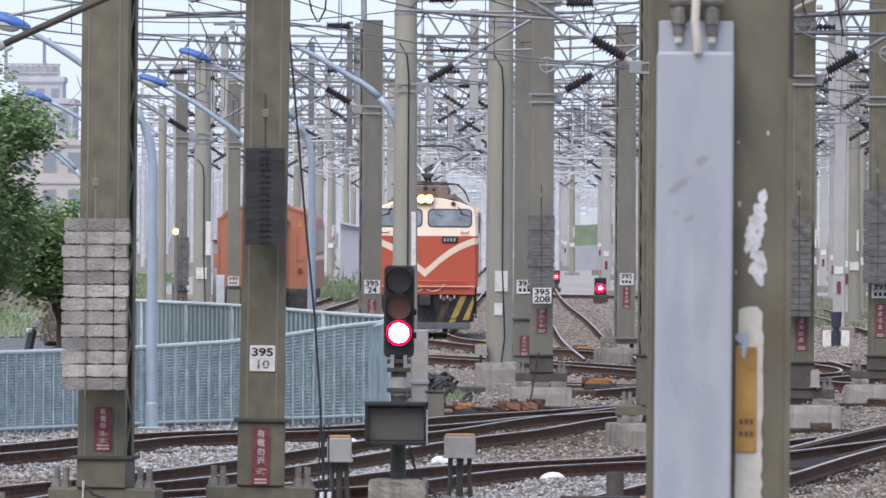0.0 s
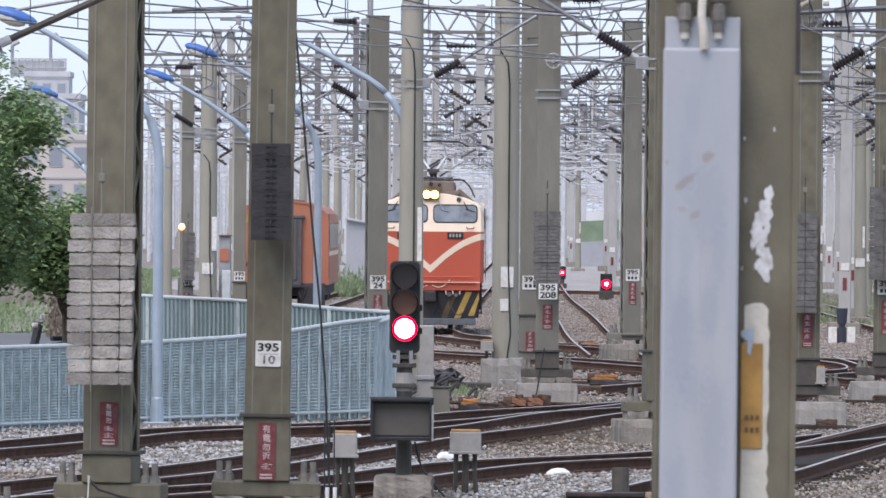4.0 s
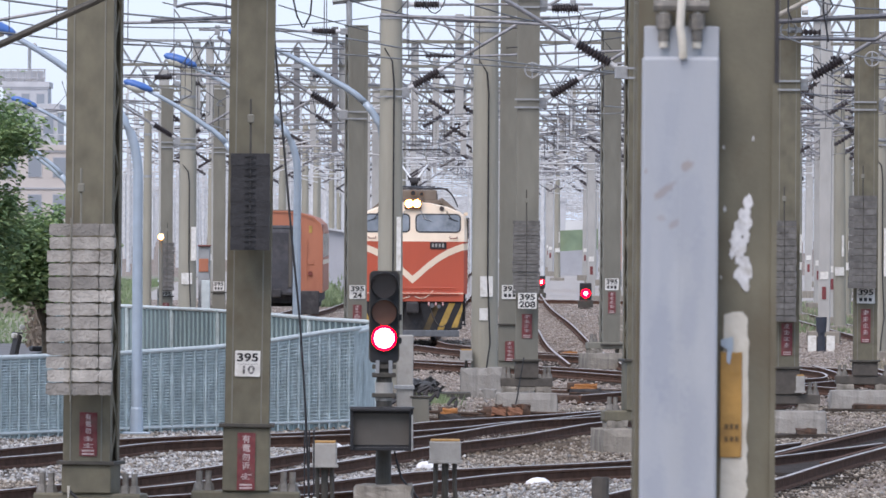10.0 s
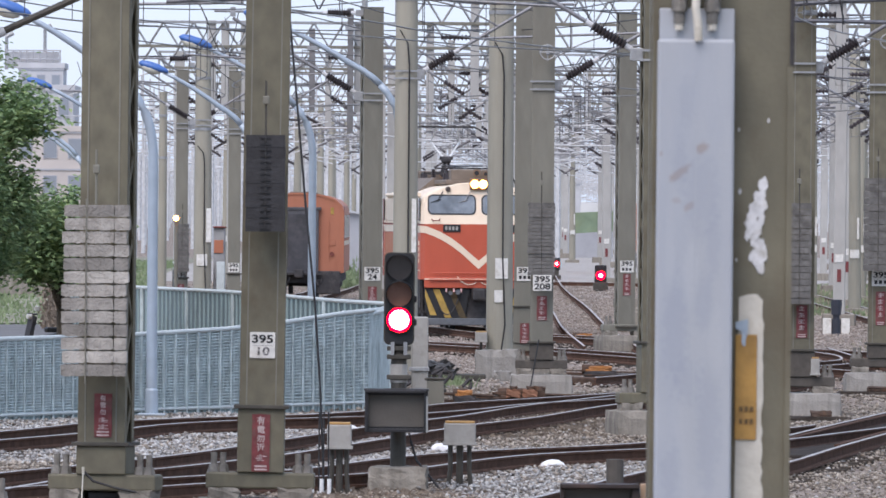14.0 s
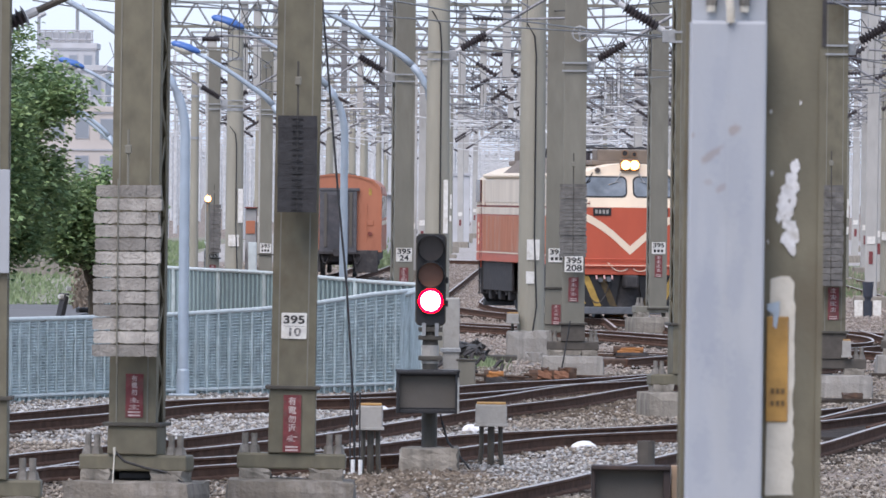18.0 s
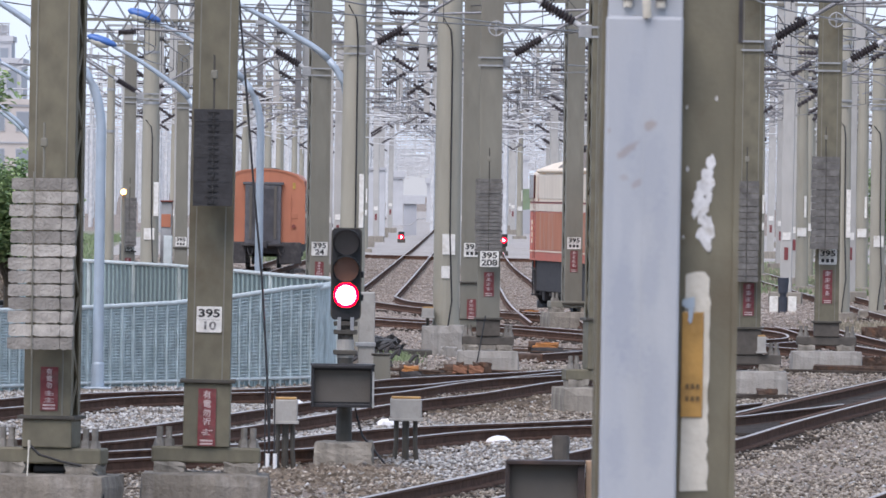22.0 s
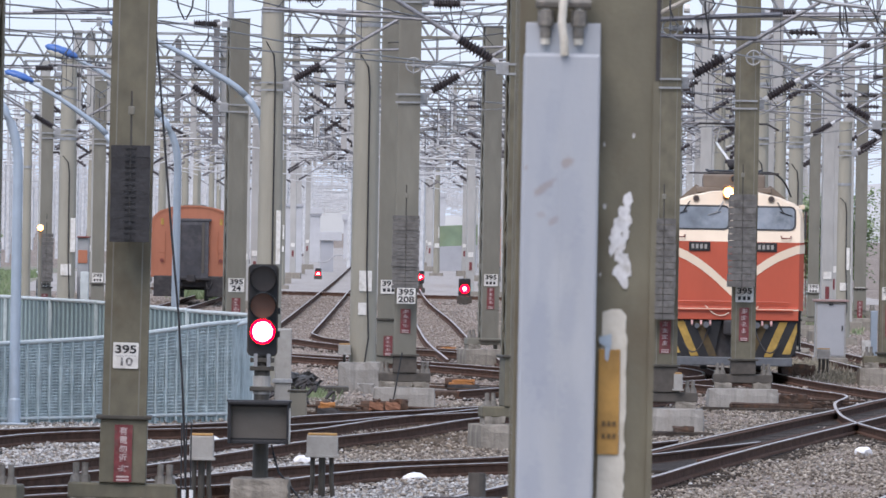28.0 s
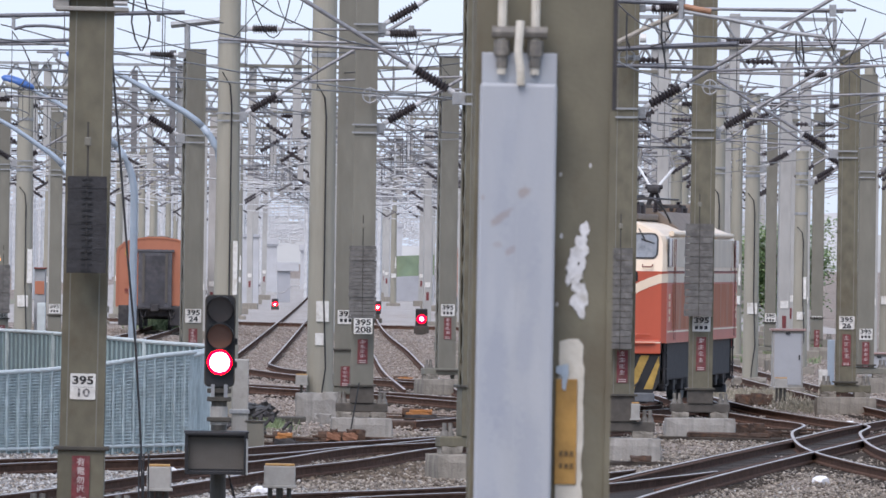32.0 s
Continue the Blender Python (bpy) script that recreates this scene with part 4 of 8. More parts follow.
TX, TZ = 0.81, 3.41
stains(COVER, (0.27, 0.215, 0.175), ((0.83 - TX, 3.06 - TZ, 0.026, 0.022, 0, 0.6), (0.76 - TX, 2.98 - TZ, 0.045, 0.017, -38, 0.65), (0.79 - TX, 2.87 - TZ, 0.026, 0.013, -40, 0.5), (0.75 - TX, 2.89 - TZ, 0.018, 0.014, 0, 0.3),
                                     (0.70 - TX, 3.04 - TZ, 0.008, 0.012, 0, 0.4)))
stains(COVER, (0.25, 0.28, 0.33), ((-0.06, -0.95, 0.05, 0.22, 0, 0.37), (0.05, -1.25, 0.05, 0.25, 0, 0.31), (0.02, -0.5, 0.07, 0.16, 0, 0.25), (-0.03, -0.2, 0.03, 0.1, 0, 0.22), (0.03, -0.85, 0.04, 0.12, 0, 0.31),
                                    (-0.02, -1.1, 0.06, 0.09, 0, 0.28), (0.06, -0.65, 0.03, 0.14, 0, 0.25), (-0.07, -1.4, 0.04, 0.12, 0, 0.31), (-0.05, -0.4, 0.03, 0.1, 0, 0.25)))
stains(COVER, (0.42, 0.44, 0.45), ((-0.01, -0.75, 0.03, 0.12, 0, 0.31), (0.07, -0.98, 0.03, 0.14, 0, 0.31), (-0.08, -0.7, 0.02, 0.14, 0, 0.25)))
PATCHES = [(1.025, 2.94, 0.03, 0.06), (1.015, 2.90, 0.044, 0.06), (1.00, 2.865, 0.046, 0.07), (1.02, 2.87, 0.036, 0.06), (0.985, 2.82, 0.04, 0.08), (1.005, 2.80, 0.036, 0.07), (1.02, 2.84, 0.024, 0.05),
           (0.975, 2.78, 0.02, 0.04), (0.995, 2.765, 0.026, 0.05), (1.015, 2.745, 0.04, 0.06), (1.005, 2.715, 0.05, 0.06), (1.03, 2.72, 0.028, 0.06), (1.018, 2.685, 0.032, 0.05), (1.022, 2.67, 0.02, 0.03),
           (0.95, 2.92, 0.011, 0.02), (0.945, 3.12, 0.007, 0.014), (1.04, 3.15, 0.007, 0.016), (0.94, 2.70, 0.006, 0.014)]
for i, (px, pz, w, h) in enumerate(PATCHES):
    smear(fore, "peeled_patch", px - fx, pz - GROUND, w, h, -0.202 - 0.0003 * (i % 7), PEELED, 20 + i, "patch of peeled white paint", 14)
r_c = random.Random(41)
side = [(1.03 - fx + r_c.uniform(-0.006, 0.004), 2.57 - GROUND - (0.685 * i) / 26) for i in range(27)]
top = [(0.95 - fx, 2.57 - GROUND), (0.95 - fx, 2.58 - GROUND), (0.98 - fx, 2.59 - GROUND), (1.01 - fx, 2.59 - GROUND)]
part("cream_patch", extrude_outline(bmesh.new(), top + side + [(0.94 - fx, side[-1][1] - 0.004)], -0.205, -0.2025), CREAM_OLD, fore, "old cream paint round a label")
LABEL_INK = paint("faded_label_ink", (0.12, 0.075, 0.03), 0.8, 0, 0.4, 60, (0.3, 0.17, 0.05), 0.9, 50)
lab = part("label_tag", bbox(0.94 - fx, 1.01 - fx, -0.212, -0.207, 2.12 - GROUND, 2.46 - GROUND, 0.002), STICKER, fore, "ochre paper label with dark marks")
for row in (2.18 - GROUND, 2.22 - GROUND):
    for i in range(3):
        xa = 0.95 - fx + 0.004 + 0.017 * i
        part("printed_mark", boxes((xa, xa + 0.012, -0.2145, -0.212, row - 0.009, row + 0.008)), LABEL_INK, lab)
part("tape", extrude_outline(bmesh.new(), [(0.94 - fx, 2.50 - GROUND), (0.98 - fx, 2.51 - GROUND), (0.98 - fx, 2.48 - GROUND), (0.97 - fx, 2.42 - GROUND), (0.96 - fx, 2.43 - GROUND), (0.96 - fx, 2.47 - GROUND), (0.94 - fx, 2.48 - GROUND)], -0.216, -0.212), LAMP_POLE, lab, "scrap of blue tape")

# ---- the electric locomotive: nose towards -y, middle at the origin, rail top at z 0 ----
HALF = 7.5


def window_part(parent, x0, x1, z0, z1, face, name="windscreen", gl=WINDSCREEN, r=0.09):
    """A pane with a rubber frame on a sloping cab face; face(x, z) gives the depth."""
    def shell(outline, lift):
        bm = bmesh.new()
        a = [bm.verts.new((x, face(z) - lift, z)) for x, z in outline]
        b = [bm.verts.new((x, face(z) + 0.03, z)) for x, z in outline]
        bm.faces.new(a)
        k = len(a)
        for i in range(k):
            bm.faces.new((a[(i + 1) % k], a[i], b[i], b[(i + 1) % k]))
        bmesh.ops.recalc_face_normals(bm, faces=bm.faces[:])
        return bm
    f = part("window_frame", shell(rounded(x0 - 0.035, x1 + 0.035, z0 - 0.035, z1 + 0.035, r + 0.03), 0.008), BLACK, parent, "black rubber window frame")
    part(name, shell(rounded(x0, x1, z0, z1, r), 0.014), gl, f)


def cab_face(z):
    return -HALF + max(0.0, z - 2.54) * 0.26


def build_locomotive():
    t = thing("locomotive", "orange and cream electric locomotive with cream V and lit headlamps", "locomotive")
    # lower body with chamfered corners
    bm = bmesh.new()
    plan = [(-1.31, -HALF), (1.31, -HALF), (1.4, -HALF + 0.15), (1.4, HALF - 0.15), (1.31, HALF), (-1.31, HALF), (-1.4, HALF - 0.15), (-1.4, -HALF + 0.15)]
    lo = [bm.verts.new((x, y, 1.2)) for x, y in plan]
    hi = [bm.verts.new((x, y, 2.54)) for x, y in plan]
    bm.faces.new(lo[::-1]), bm.faces.new(hi)
    for i in range(8):
        bm.faces.new((lo[i], lo[(i + 1) % 8], hi[(i + 1) % 8], hi[i]))
    part("lower_body", bm, LOCO_ORANGE, t, "orange lower body")
    for s in (-1, 1):
        part("nose_apron", box(bmesh.new(), -1.31, 1.31, s * HALF - 0.03, s * HALF + 0.03, 1.0, 1.26, 0.015), LOCO_ORANGE, t)
        part("lower_trim", boxes((-1.31, 1.31, s * (HALF + 0.035) - 0.006, s * (HALF + 0.035) + 0.006, 1.2, 1.225)), LOCO_CREAM, t)
    # upper body, arched
    prof = [(-1.4, 2.54), (-1.39, 3.05), (-1.34, 3.2), (-1.2, 3.31), (-0.9, 3.43), (-0.45, 3.53), (0, 3.56), (0.45, 3.53), (0.9, 3.43), (1.2, 3.31), (1.34, 3.2), (1.39, 3.05), (1.4, 2.54)]
    bm = bmesh.new()
    stations = []
    for s in (-1, 1):
        for inset in (0.0, 0.12):
            k = 0.985 if inset == 0 else 1.0
            stations.append((s, [bm.verts.new((x * k * (0.96 if inset == 0 else 1), s * (HALF - (z - 2.54) * 0.26 - (inset if inset else 0)), z - (0.02 if inset == 0 and z > 3.3 else 0))) for x, z in prof]))
    order = [stations[0][1], stations[1][1], stations[3][1], stations[2][1]]
    for a, b in zip(order, order[1:]):
        for i in range(len(prof)):
            j = (i + 1) % len(prof)
            bm.faces.new((a[i], a[j], b[j], b[i]))
    bm.faces.new(order[0]), bm.faces.new(order[-1][::-1])
    bmesh.ops.recalc_face_normals(bm, faces=bm.faces[:])
    part("upper_body", bm, LOCO_CREAM, t, "cream cab and upper body")
    # sides: faded panels, belt lines, doors, grab rails
    for s in (-1, 1):
        xs = s * 1.402
        def strip(y0, y1, z0, z1, th=0.012):
            return boxes((min(xs, xs + s * th), max(xs, xs + s * th), y0, y1, z0, z1))
        part("side_panel", strip(-HALF + 1.3, HALF - 1.3, 2.62, 3.15), SIDE_GREY, t, "plain pale grey side panel")
        part("side_skin", strip(-HALF + 1.2, HALF - 1.2, 1.45, 2.3), LOCO_SIDE, t, "faded, streaked orange side")
        part("belt_line", strip(-HALF + 0.25, HALF - 0.25, 2.52, 2.55, 0.016), LOCO_RED, t)
        part("belt_stripe", strip(-HALF + 0.25, HALF - 0.25, 2.33, 2.5, 0.014), SIDE_GREY, t, "cream belt stripe")
        part("sill_line", strip(-HALF + 0.25, HALF - 0.25, 1.40, 1.43, 0.014), LOCO_CREAM, t)
        for y in (-HALF + 0.56, HALF - 0.56):
            part("side_window", strip(y - 0.36, y + 0.4, 2.62, 3.16, 0.03), DARK_GLASS, t, "dark cab side window")
            part("bar_marks", boxes(*[(min(xs, xs + s * 0.02), max(xs, xs + s * 0.02), y - 0.05, y + 0.05, 1.6 + 0.14 * i, 1.7 + 0.14 * i) for i in range(4)]), LOCO_CREAM, t, "faded cream side marks")
        for y in (-HALF + 1.0, -HALF + 1.3, HALF - 1.05, HALF - 1.3):
            part("grab_rail", tubes(([(xs + s * 0.05, y, 1.25), (xs + s * 0.05, y, 3.15)], 0.006), n=6), LOCO_RED, t, "red vertical grab rail")
        for k in range(3):
            y = -HALF + 1.6 + k * 5.9
            part("panel_seam", strip(y, y + 0.02, 1.45, 3.15, 0.015), LOCO_SIDE, t)
        part("gutter", tubes(([(xs - s * 0.03, -HALF + 1.25, 3.25), (xs - s * 0.03, HALF - 1.25, 3.25)], 0.05), n=8), LOCO_CREAM, t, "cream rain gutter")
    # both noses
    for s in (-1, 1):
        m = Matrix.Identity(4) if s < 0 else pose(0, 0, 0, 0, 0, 180)
        nose = []
        for x0, x1 in ((-1.2, -0.1), (0.1, 1.2)):
            before = set(bpy.data.objects)
            window_part(t, x0, x1, 2.8, 3.22, cab_face)
            nose += [o for o in set(bpy.data.objects) - before if o.parent == t]
        # the cream V
        for sx in (-1, 1):
            path = [(0.0, 1.46), (0.18, 1.62), (0.4, 1.82), (0.65, 2.01), (0.9, 2.16), (1.1, 2.25), (1.25, 2.305)]
            bm = bmesh.new()
            a, b, c = [], [], []
            for i, (x, z) in enumerate(path):
                up = 0.2 - 0.03 * i / 6
                a.append((sx * x, z)), b.append((sx * x, z + up))
            extrude_outline(bm, a + b[::-1], -HALF - 0.008, -HALF + 0.004)
            nose.append(part("v_stripe", bm, LOCO_CREAM, t, "cream V-shaped stripe"))
            # its end runs on round the chamfered corner to the belt stripe
            bm = bmesh.new()
            out = [((1.25, -HALF - 0.008), 2.31, 2.48), ((1.314, -HALF - 0.008), 2.322, 2.488), ((1.41, -HALF + 0.147), 2.33, 2.5), ((1.414, -HALF + 0.26), 2.33, 2.5)]
            rows = []
            for (x, y), z0, z1 in out:
                rows.append([bm.verts.new(p) for p in ((sx * x, y, z0), (sx * x, y, z1), (sx * (x - 0.03), y + 0.02, z1), (sx * (x - 0.03), y + 0.02, z0))])
            for a, b in zip(rows, rows[1:]):
                for i in range(4):
                    bm.faces.new((a[i], a[(i + 1) % 4], b[(i + 1) % 4], b[i]))
            bm.faces.new(rows[0]), bm.faces.new(rows[-1][::-1])
            bmesh.ops.recalc_face_normals(bm, faces=bm.faces[:])
            nose.append(part("corner_stripe", bm, LOCO_CREAM, t, "cream stripe round the cab corner"))
            # slack hoses on the nose and pale couplings under the apron
            nose.append(part("nose_hose", tube(bmesh.new(), arc((sx * 0.06, -HALF - 0.05, 1.14), (sx * 0.3, -HALF - 0.08, 0.98), (sx * 0.52, -HALF - 0.05, 1.28), 8), 0.012, 6), LOCO_CREAM, t, "slack pale hose across the nose"))
            nose.append(part("hose_coupling", tubes(*[([(sx * q, -HALF - 0.12, 0.9), (sx * q, -HALF - 0.06, 0.98)], 0.022) for q in (0.42, 0.6, 0.78)], n=8), HOSE_PINK, t, "pale pink hose couplings"))
            pl = part("nose_plate", bbox(sx * 0.655 - 0.21, sx * 0.655 + 0.21, -HALF - 0.025, -HALF, 2.35, 2.53, 0.008), BLACK, t, "black plate with pale raised marks")
            for i in range(4):
                xa = sx * 0.655 - 0.16 + 0.085 * i
                part("plate_bar", boxes((xa, xa + 0.052, -HALF - 0.03, -HALF - 0.024, 2.395, 2.485)), BOX_GREY, pl)
            nose.append(pl)
            ml = part("marker_lamp", tubes(([(sx * 0.74, cab_face(3.4) - 0.05, 3.385), (sx * 0.74, cab_face(3.4) + 0.05, 3.385)], 0.065), n=14), LOCO_ROOF, t, "dark round marker lamp")
            part("lens", tubes(([(sx * 0.74, cab_face(3.4) - 0.056, 3.385), (sx * 0.74, cab_face(3.4) - 0.04, 3.385)], 0.045), n=12), DARK_LENS, ml)
            nose.append(ml)
            for wx in (0.2, 0.86):
                nose.append(part("wiper", tubes(([(sx * wx, cab_face(3.3) - 0.04, 3.33), (sx * (wx + 0.14), cab_face(3.1) - 0.035, 3.1)], 0.012), ([(sx * (wx + 0.05), cab_face(3.1) - 0.03, 3.14), (sx * (wx + 0.3), cab_face(3.1) - 0.03, 3.06)], 0.01), n=5),
                                 STEEL if wx < 0.5 else BLACK, t))
            nose.append(part("hand_grip", tubes(([(sx * 0.95, -HALF + 0.02, 2.66), (sx * 0.96, -HALF - 0.05, 2.62), (sx * 1.12, -HALF - 0.05, 2.62), (sx * 1.14, -HALF + 0.02, 2.66)], 0.015), n=6), LOCO_RED, t))
            # striped pilot
            bm = extrude_outline(bmesh.new(), [(sx * 0.2, 0.98), (sx * 1.3, 0.98), (sx * 1.28, 0.45), (sx * 1.12, 0.2), (sx * 0.35, 0.2)], -HALF + 0.05, -HALF + 0.16)
            pi = part("pilot_plate", bm, BLACK, t, "black pilot plate with yellow stripes")
            for k in range(3):
                x = 0.28 + 0.36 * k
                pts = [(x + 0.0, 0.28 if k < 2 else 0.34), (x + 0.16, 0.28 if k < 2 else 0.34), (min(x + 0.46, 1.29), 0.97 if k < 2 else 0.8), (min(x + 0.3, 1.28), 0.97)]
                part("stripe", extrude_outline(bmesh.new(), [(sx * a, b) for a, b in pts], -HALF + 0.044, -HALF + 0.052), HAZARD if k else HAZARD_SHADED, pi)
            nose.append(pi)
            nose.append(part("brake_hose", tube(bmesh.new(), arc((sx * 0.45, -HALF + 0.02, 0.85), (sx * 0.7, -HALF - 0.18, 0.05), (sx * 0.95, -HALF + 0.02, 0.55), 8), 0.015, 6), CHASSIS, t))
            nose.append(part("jumper_socket", tubes(([(sx * 0.5, -HALF - 0.1, 0.9), (sx * 0.5, -HALF + 0.05, 0.9)], 0.06), ([(sx * 0.68, -HALF - 0.08, 0.88), (sx * 0.68, -HALF + 0.05, 0.88)], 0.05), n=10), DULL_STEEL, t))
        nose.append(part("pilot_beam", bbox(-1.2, 1.2, -HALF - 0.04, -HALF + 0.12, 0.1, 0.27, 0.02), DULL_STEEL, t, "grey steel pilot beam"))
        nose.append(part("pilot_centre", bbox(-0.36, 0.36, -HALF + 0.14, -HALF + 0.3, 0.22, 1.0, 0.02), CHASSIS, t, "dark pilot centre"))
        nose.append(part("coupler", bbox(-0.16, 0.16, -HALF - 0.35, -HALF + 0.2, 0.7, 1.0, 0.05), CHASSIS, t, "black knuckle coupler"))
        nose.append(part("hand_rail", tubes(([(-1.1, -HALF - 0.06, 1.36), (1.1, -HALF - 0.06, 1.36)], 0.014), n=6), LOCO_ORANGE, t))
        nose.append(part("foot_step", boxes((-1.2, 1.2, -HALF - 0.09, -HALF + 0.01, 1.19, 1.21)), LOCO_ORANGE, t))
        hb = part("headlamp_box", bbox(-0.215, 0.215, cab_face(3.5) - 0.14, cab_face(3.5) + 0.1, 3.37, 3.65, 0.03), LAMP_BOX, t, "rusty brown headlamp housing")
        for x in (-0.1, 0.1):
            lit = s < 0
            r = part("headlamp", tubes(([(x, cab_face(3.5) - 0.155, 3.51), (x, cab_face(3.5) - 0.1, 3.51)], 0.108), n=18), WARM_LAMP if lit else STEEL, hb, "lit warm headlamp" if lit else "headlamp")
            part("bulb", tubes(([(x, cab_face(3.5) - 0.16, 3.51), (x, cab_face(3.5) - 0.12, 3.51)], 0.08), n=14), WARM_CORE if lit else WHITE_PORCELAIN, hb)
        nose.append(hb)
        if s > 0:
            for o in nose:
                o.matrix_basis = m @ o.matrix_basis
    # roof gear
    part("roof_deck", bbox(-0.75, 0.75, -HALF + 1.0, HALF - 1.0, 3.5, 3.62, 0.03), LOCO_ROOF, t, "brown raised roof deck")
    for y in (-HALF + 1.0, HALF - 1.8):
        part("blower_box", bbox(-0.62, 0.62, y, y + 0.8, 3.58, 3.87, 0.04), LOCO_ROOF, t, "sooty roof equipment box")
        part("horn", tubes(([(0.0, y - 0.12, 3.78), (0.0, y + 0.02, 3.78)], [0.085, 0.05]), ([(0.22, y - 0.12, 3.76), (0.22, y + 0.02, 3.76)], [0.065, 0.04]), n=12), LAMP_BOX, t, "dull brown horn trumpets")
        for hx, hz, hr in ((0.0, 3.78, 0.06), (0.22, 3.76, 0.045)):
            part("horn_mouth", tubes(([(hx, y - 0.124, hz), (hx, y - 0.118, hz)], hr), n=12), BLACK, t)
    for s in (-1, 1):
        part("roof_hatch", extrude_outline(bmesh.new(), [(s * 0.35, 3.45), (s * 1.2, 3.3), (s * 0.75, 3.68)], -2.5, 4.5), LOCO_ROOF, t, "sloping brown roof cover")
    for i in range(5):
        y = -4.6 + 2.3 * i
        ins = part("roof_insulator", insulator_mesh(0.26, 0.07, 5), PORCELAIN, t, "dark ribbed roof insulator")
        ins.matrix_basis = pose(-0.45 if i % 2 else 0.45, y, 3.66)
    part("roof_bus_bar", tubes(([(-0.45, -4.6, 3.95), (0.45, -2.3, 3.97), (-0.4, 0, 3.98), (0.45, 4.6, 3.95)], 0.02), n=6), WIRE, t)
    part("roof_cable", tube(bmesh.new(), arc((0.5, -4.8, 3.9), (0.95, -4.6, 4.05), (1.15, -4.2, 3.45), 8), 0.02, 6), BLACK, t)
    # raised pantograph
    # the front one lies folded
    fy = -HALF + 3.2
    pf = part("folded_pantograph", boxes((-0.6, 0.6, fy - 0.5, fy - 0.44, 3.78, 3.84), (-0.6, 0.6, fy + 0.44, fy + 0.5, 3.78, 3.84), (-0.6, -0.54, fy - 0.5, fy + 0.5, 3.78, 3.84), (0.54, 0.6, fy - 0.5, fy + 0.5, 3.78, 3.84)), CHASSIS, t, "folded dark pantograph")
    part("folded_arm", tubes(*[([(q * 0.4, fy - 0.7, 3.9), (q * 0.55, fy + 0.7, 3.97)], 0.024) for q in (-1, 1)], ([(-0.9, fy - 0.7, 3.9), (0.9, fy - 0.7, 3.9)], 0.022), n=6), CHASSIS, pf)
    part("foot_insulator", tubes(*[([(q * 0.57, fy + e * 0.47, 3.6), (q * 0.57, fy + e * 0.47, 3.79)], 0.06) for q in (-1, 1) for e in (-1, 1)], n=10), PORCELAIN, pf)
    py = HALF - 3.3
    pg = part("pantograph_base", boxes((-0.6, 0.6, py - 0.5, py - 0.44, 3.78, 3.84), (-0.6, 0.6, py + 0.44, py + 0.5, 3.78, 3.84), (-0.6, -0.54, py - 0.5, py + 0.5, 3.78, 3.84), (0.54, 0.6, py - 0.5, py + 0.5, 3.78, 3.84)), CHASSIS, t, "black pantograph base frame")
    part("pantograph_motor", bbox(-0.12, 0.12, py - 0.2, py + 0.2, 4.07, 4.22, 0.05), CHASSIS, pg)
    part("pantograph_knob", tubes(([(-0.17, py, 4.2), (0.17, py, 4.2)], 0.045), n=10), CHASSIS, pg)
    part("pantograph_stand", tubes(([(-0.12, py, 3.8), (-0.02, py, 4.1)], 0.05), ([(0.16, py, 3.8), (0.04, py, 4.1)], 0.035), n=8), CHASSIS, pg)
    part("foot_insulator", tubes(*[([(q * 0.57, py + e * 0.47, 3.6), (q * 0.57, py + e * 0.47, 3.79)], 0.06) for q in (-1, 1) for e in (-1, 1)], n=10), PORCELAIN, pg)
    for s in (-1, 1):
        part("pantograph_arm", tubes(([(s * 0.07, py, 4.2), (s * 0.36, py + 0.5, 4.6)], 0.026), ([(s * 0.36, py + 0.5, 4.6), (s * 0.26, py, 4.98)], 0.02), n=6), WHITE_PORCELAIN, pg, "pale pantograph arm")
    part("contact_bow", tubes(([(-0.95, py, 4.86), (-0.7, py, 4.99), (0.7, py, 4.99), (0.95, py, 4.86)], 0.025), n=6), CHASSIS, pg)
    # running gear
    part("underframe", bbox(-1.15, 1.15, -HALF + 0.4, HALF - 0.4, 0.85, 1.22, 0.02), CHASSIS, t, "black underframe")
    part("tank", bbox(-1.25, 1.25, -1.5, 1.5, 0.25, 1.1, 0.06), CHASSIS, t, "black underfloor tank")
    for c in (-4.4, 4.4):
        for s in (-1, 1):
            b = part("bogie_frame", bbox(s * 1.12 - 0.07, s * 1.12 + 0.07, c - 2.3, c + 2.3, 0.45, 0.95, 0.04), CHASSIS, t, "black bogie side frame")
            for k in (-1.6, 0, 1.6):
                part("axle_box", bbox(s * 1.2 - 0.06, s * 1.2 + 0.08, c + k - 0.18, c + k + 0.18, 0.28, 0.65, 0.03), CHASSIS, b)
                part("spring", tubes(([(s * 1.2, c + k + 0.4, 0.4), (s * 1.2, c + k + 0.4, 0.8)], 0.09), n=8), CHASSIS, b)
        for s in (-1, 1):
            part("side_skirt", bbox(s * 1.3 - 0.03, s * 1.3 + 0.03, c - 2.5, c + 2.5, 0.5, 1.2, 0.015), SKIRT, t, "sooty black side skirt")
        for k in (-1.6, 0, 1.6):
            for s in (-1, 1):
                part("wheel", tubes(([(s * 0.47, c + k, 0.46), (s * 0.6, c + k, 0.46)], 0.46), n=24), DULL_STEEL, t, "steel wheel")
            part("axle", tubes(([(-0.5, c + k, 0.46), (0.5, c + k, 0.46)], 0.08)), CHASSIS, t)
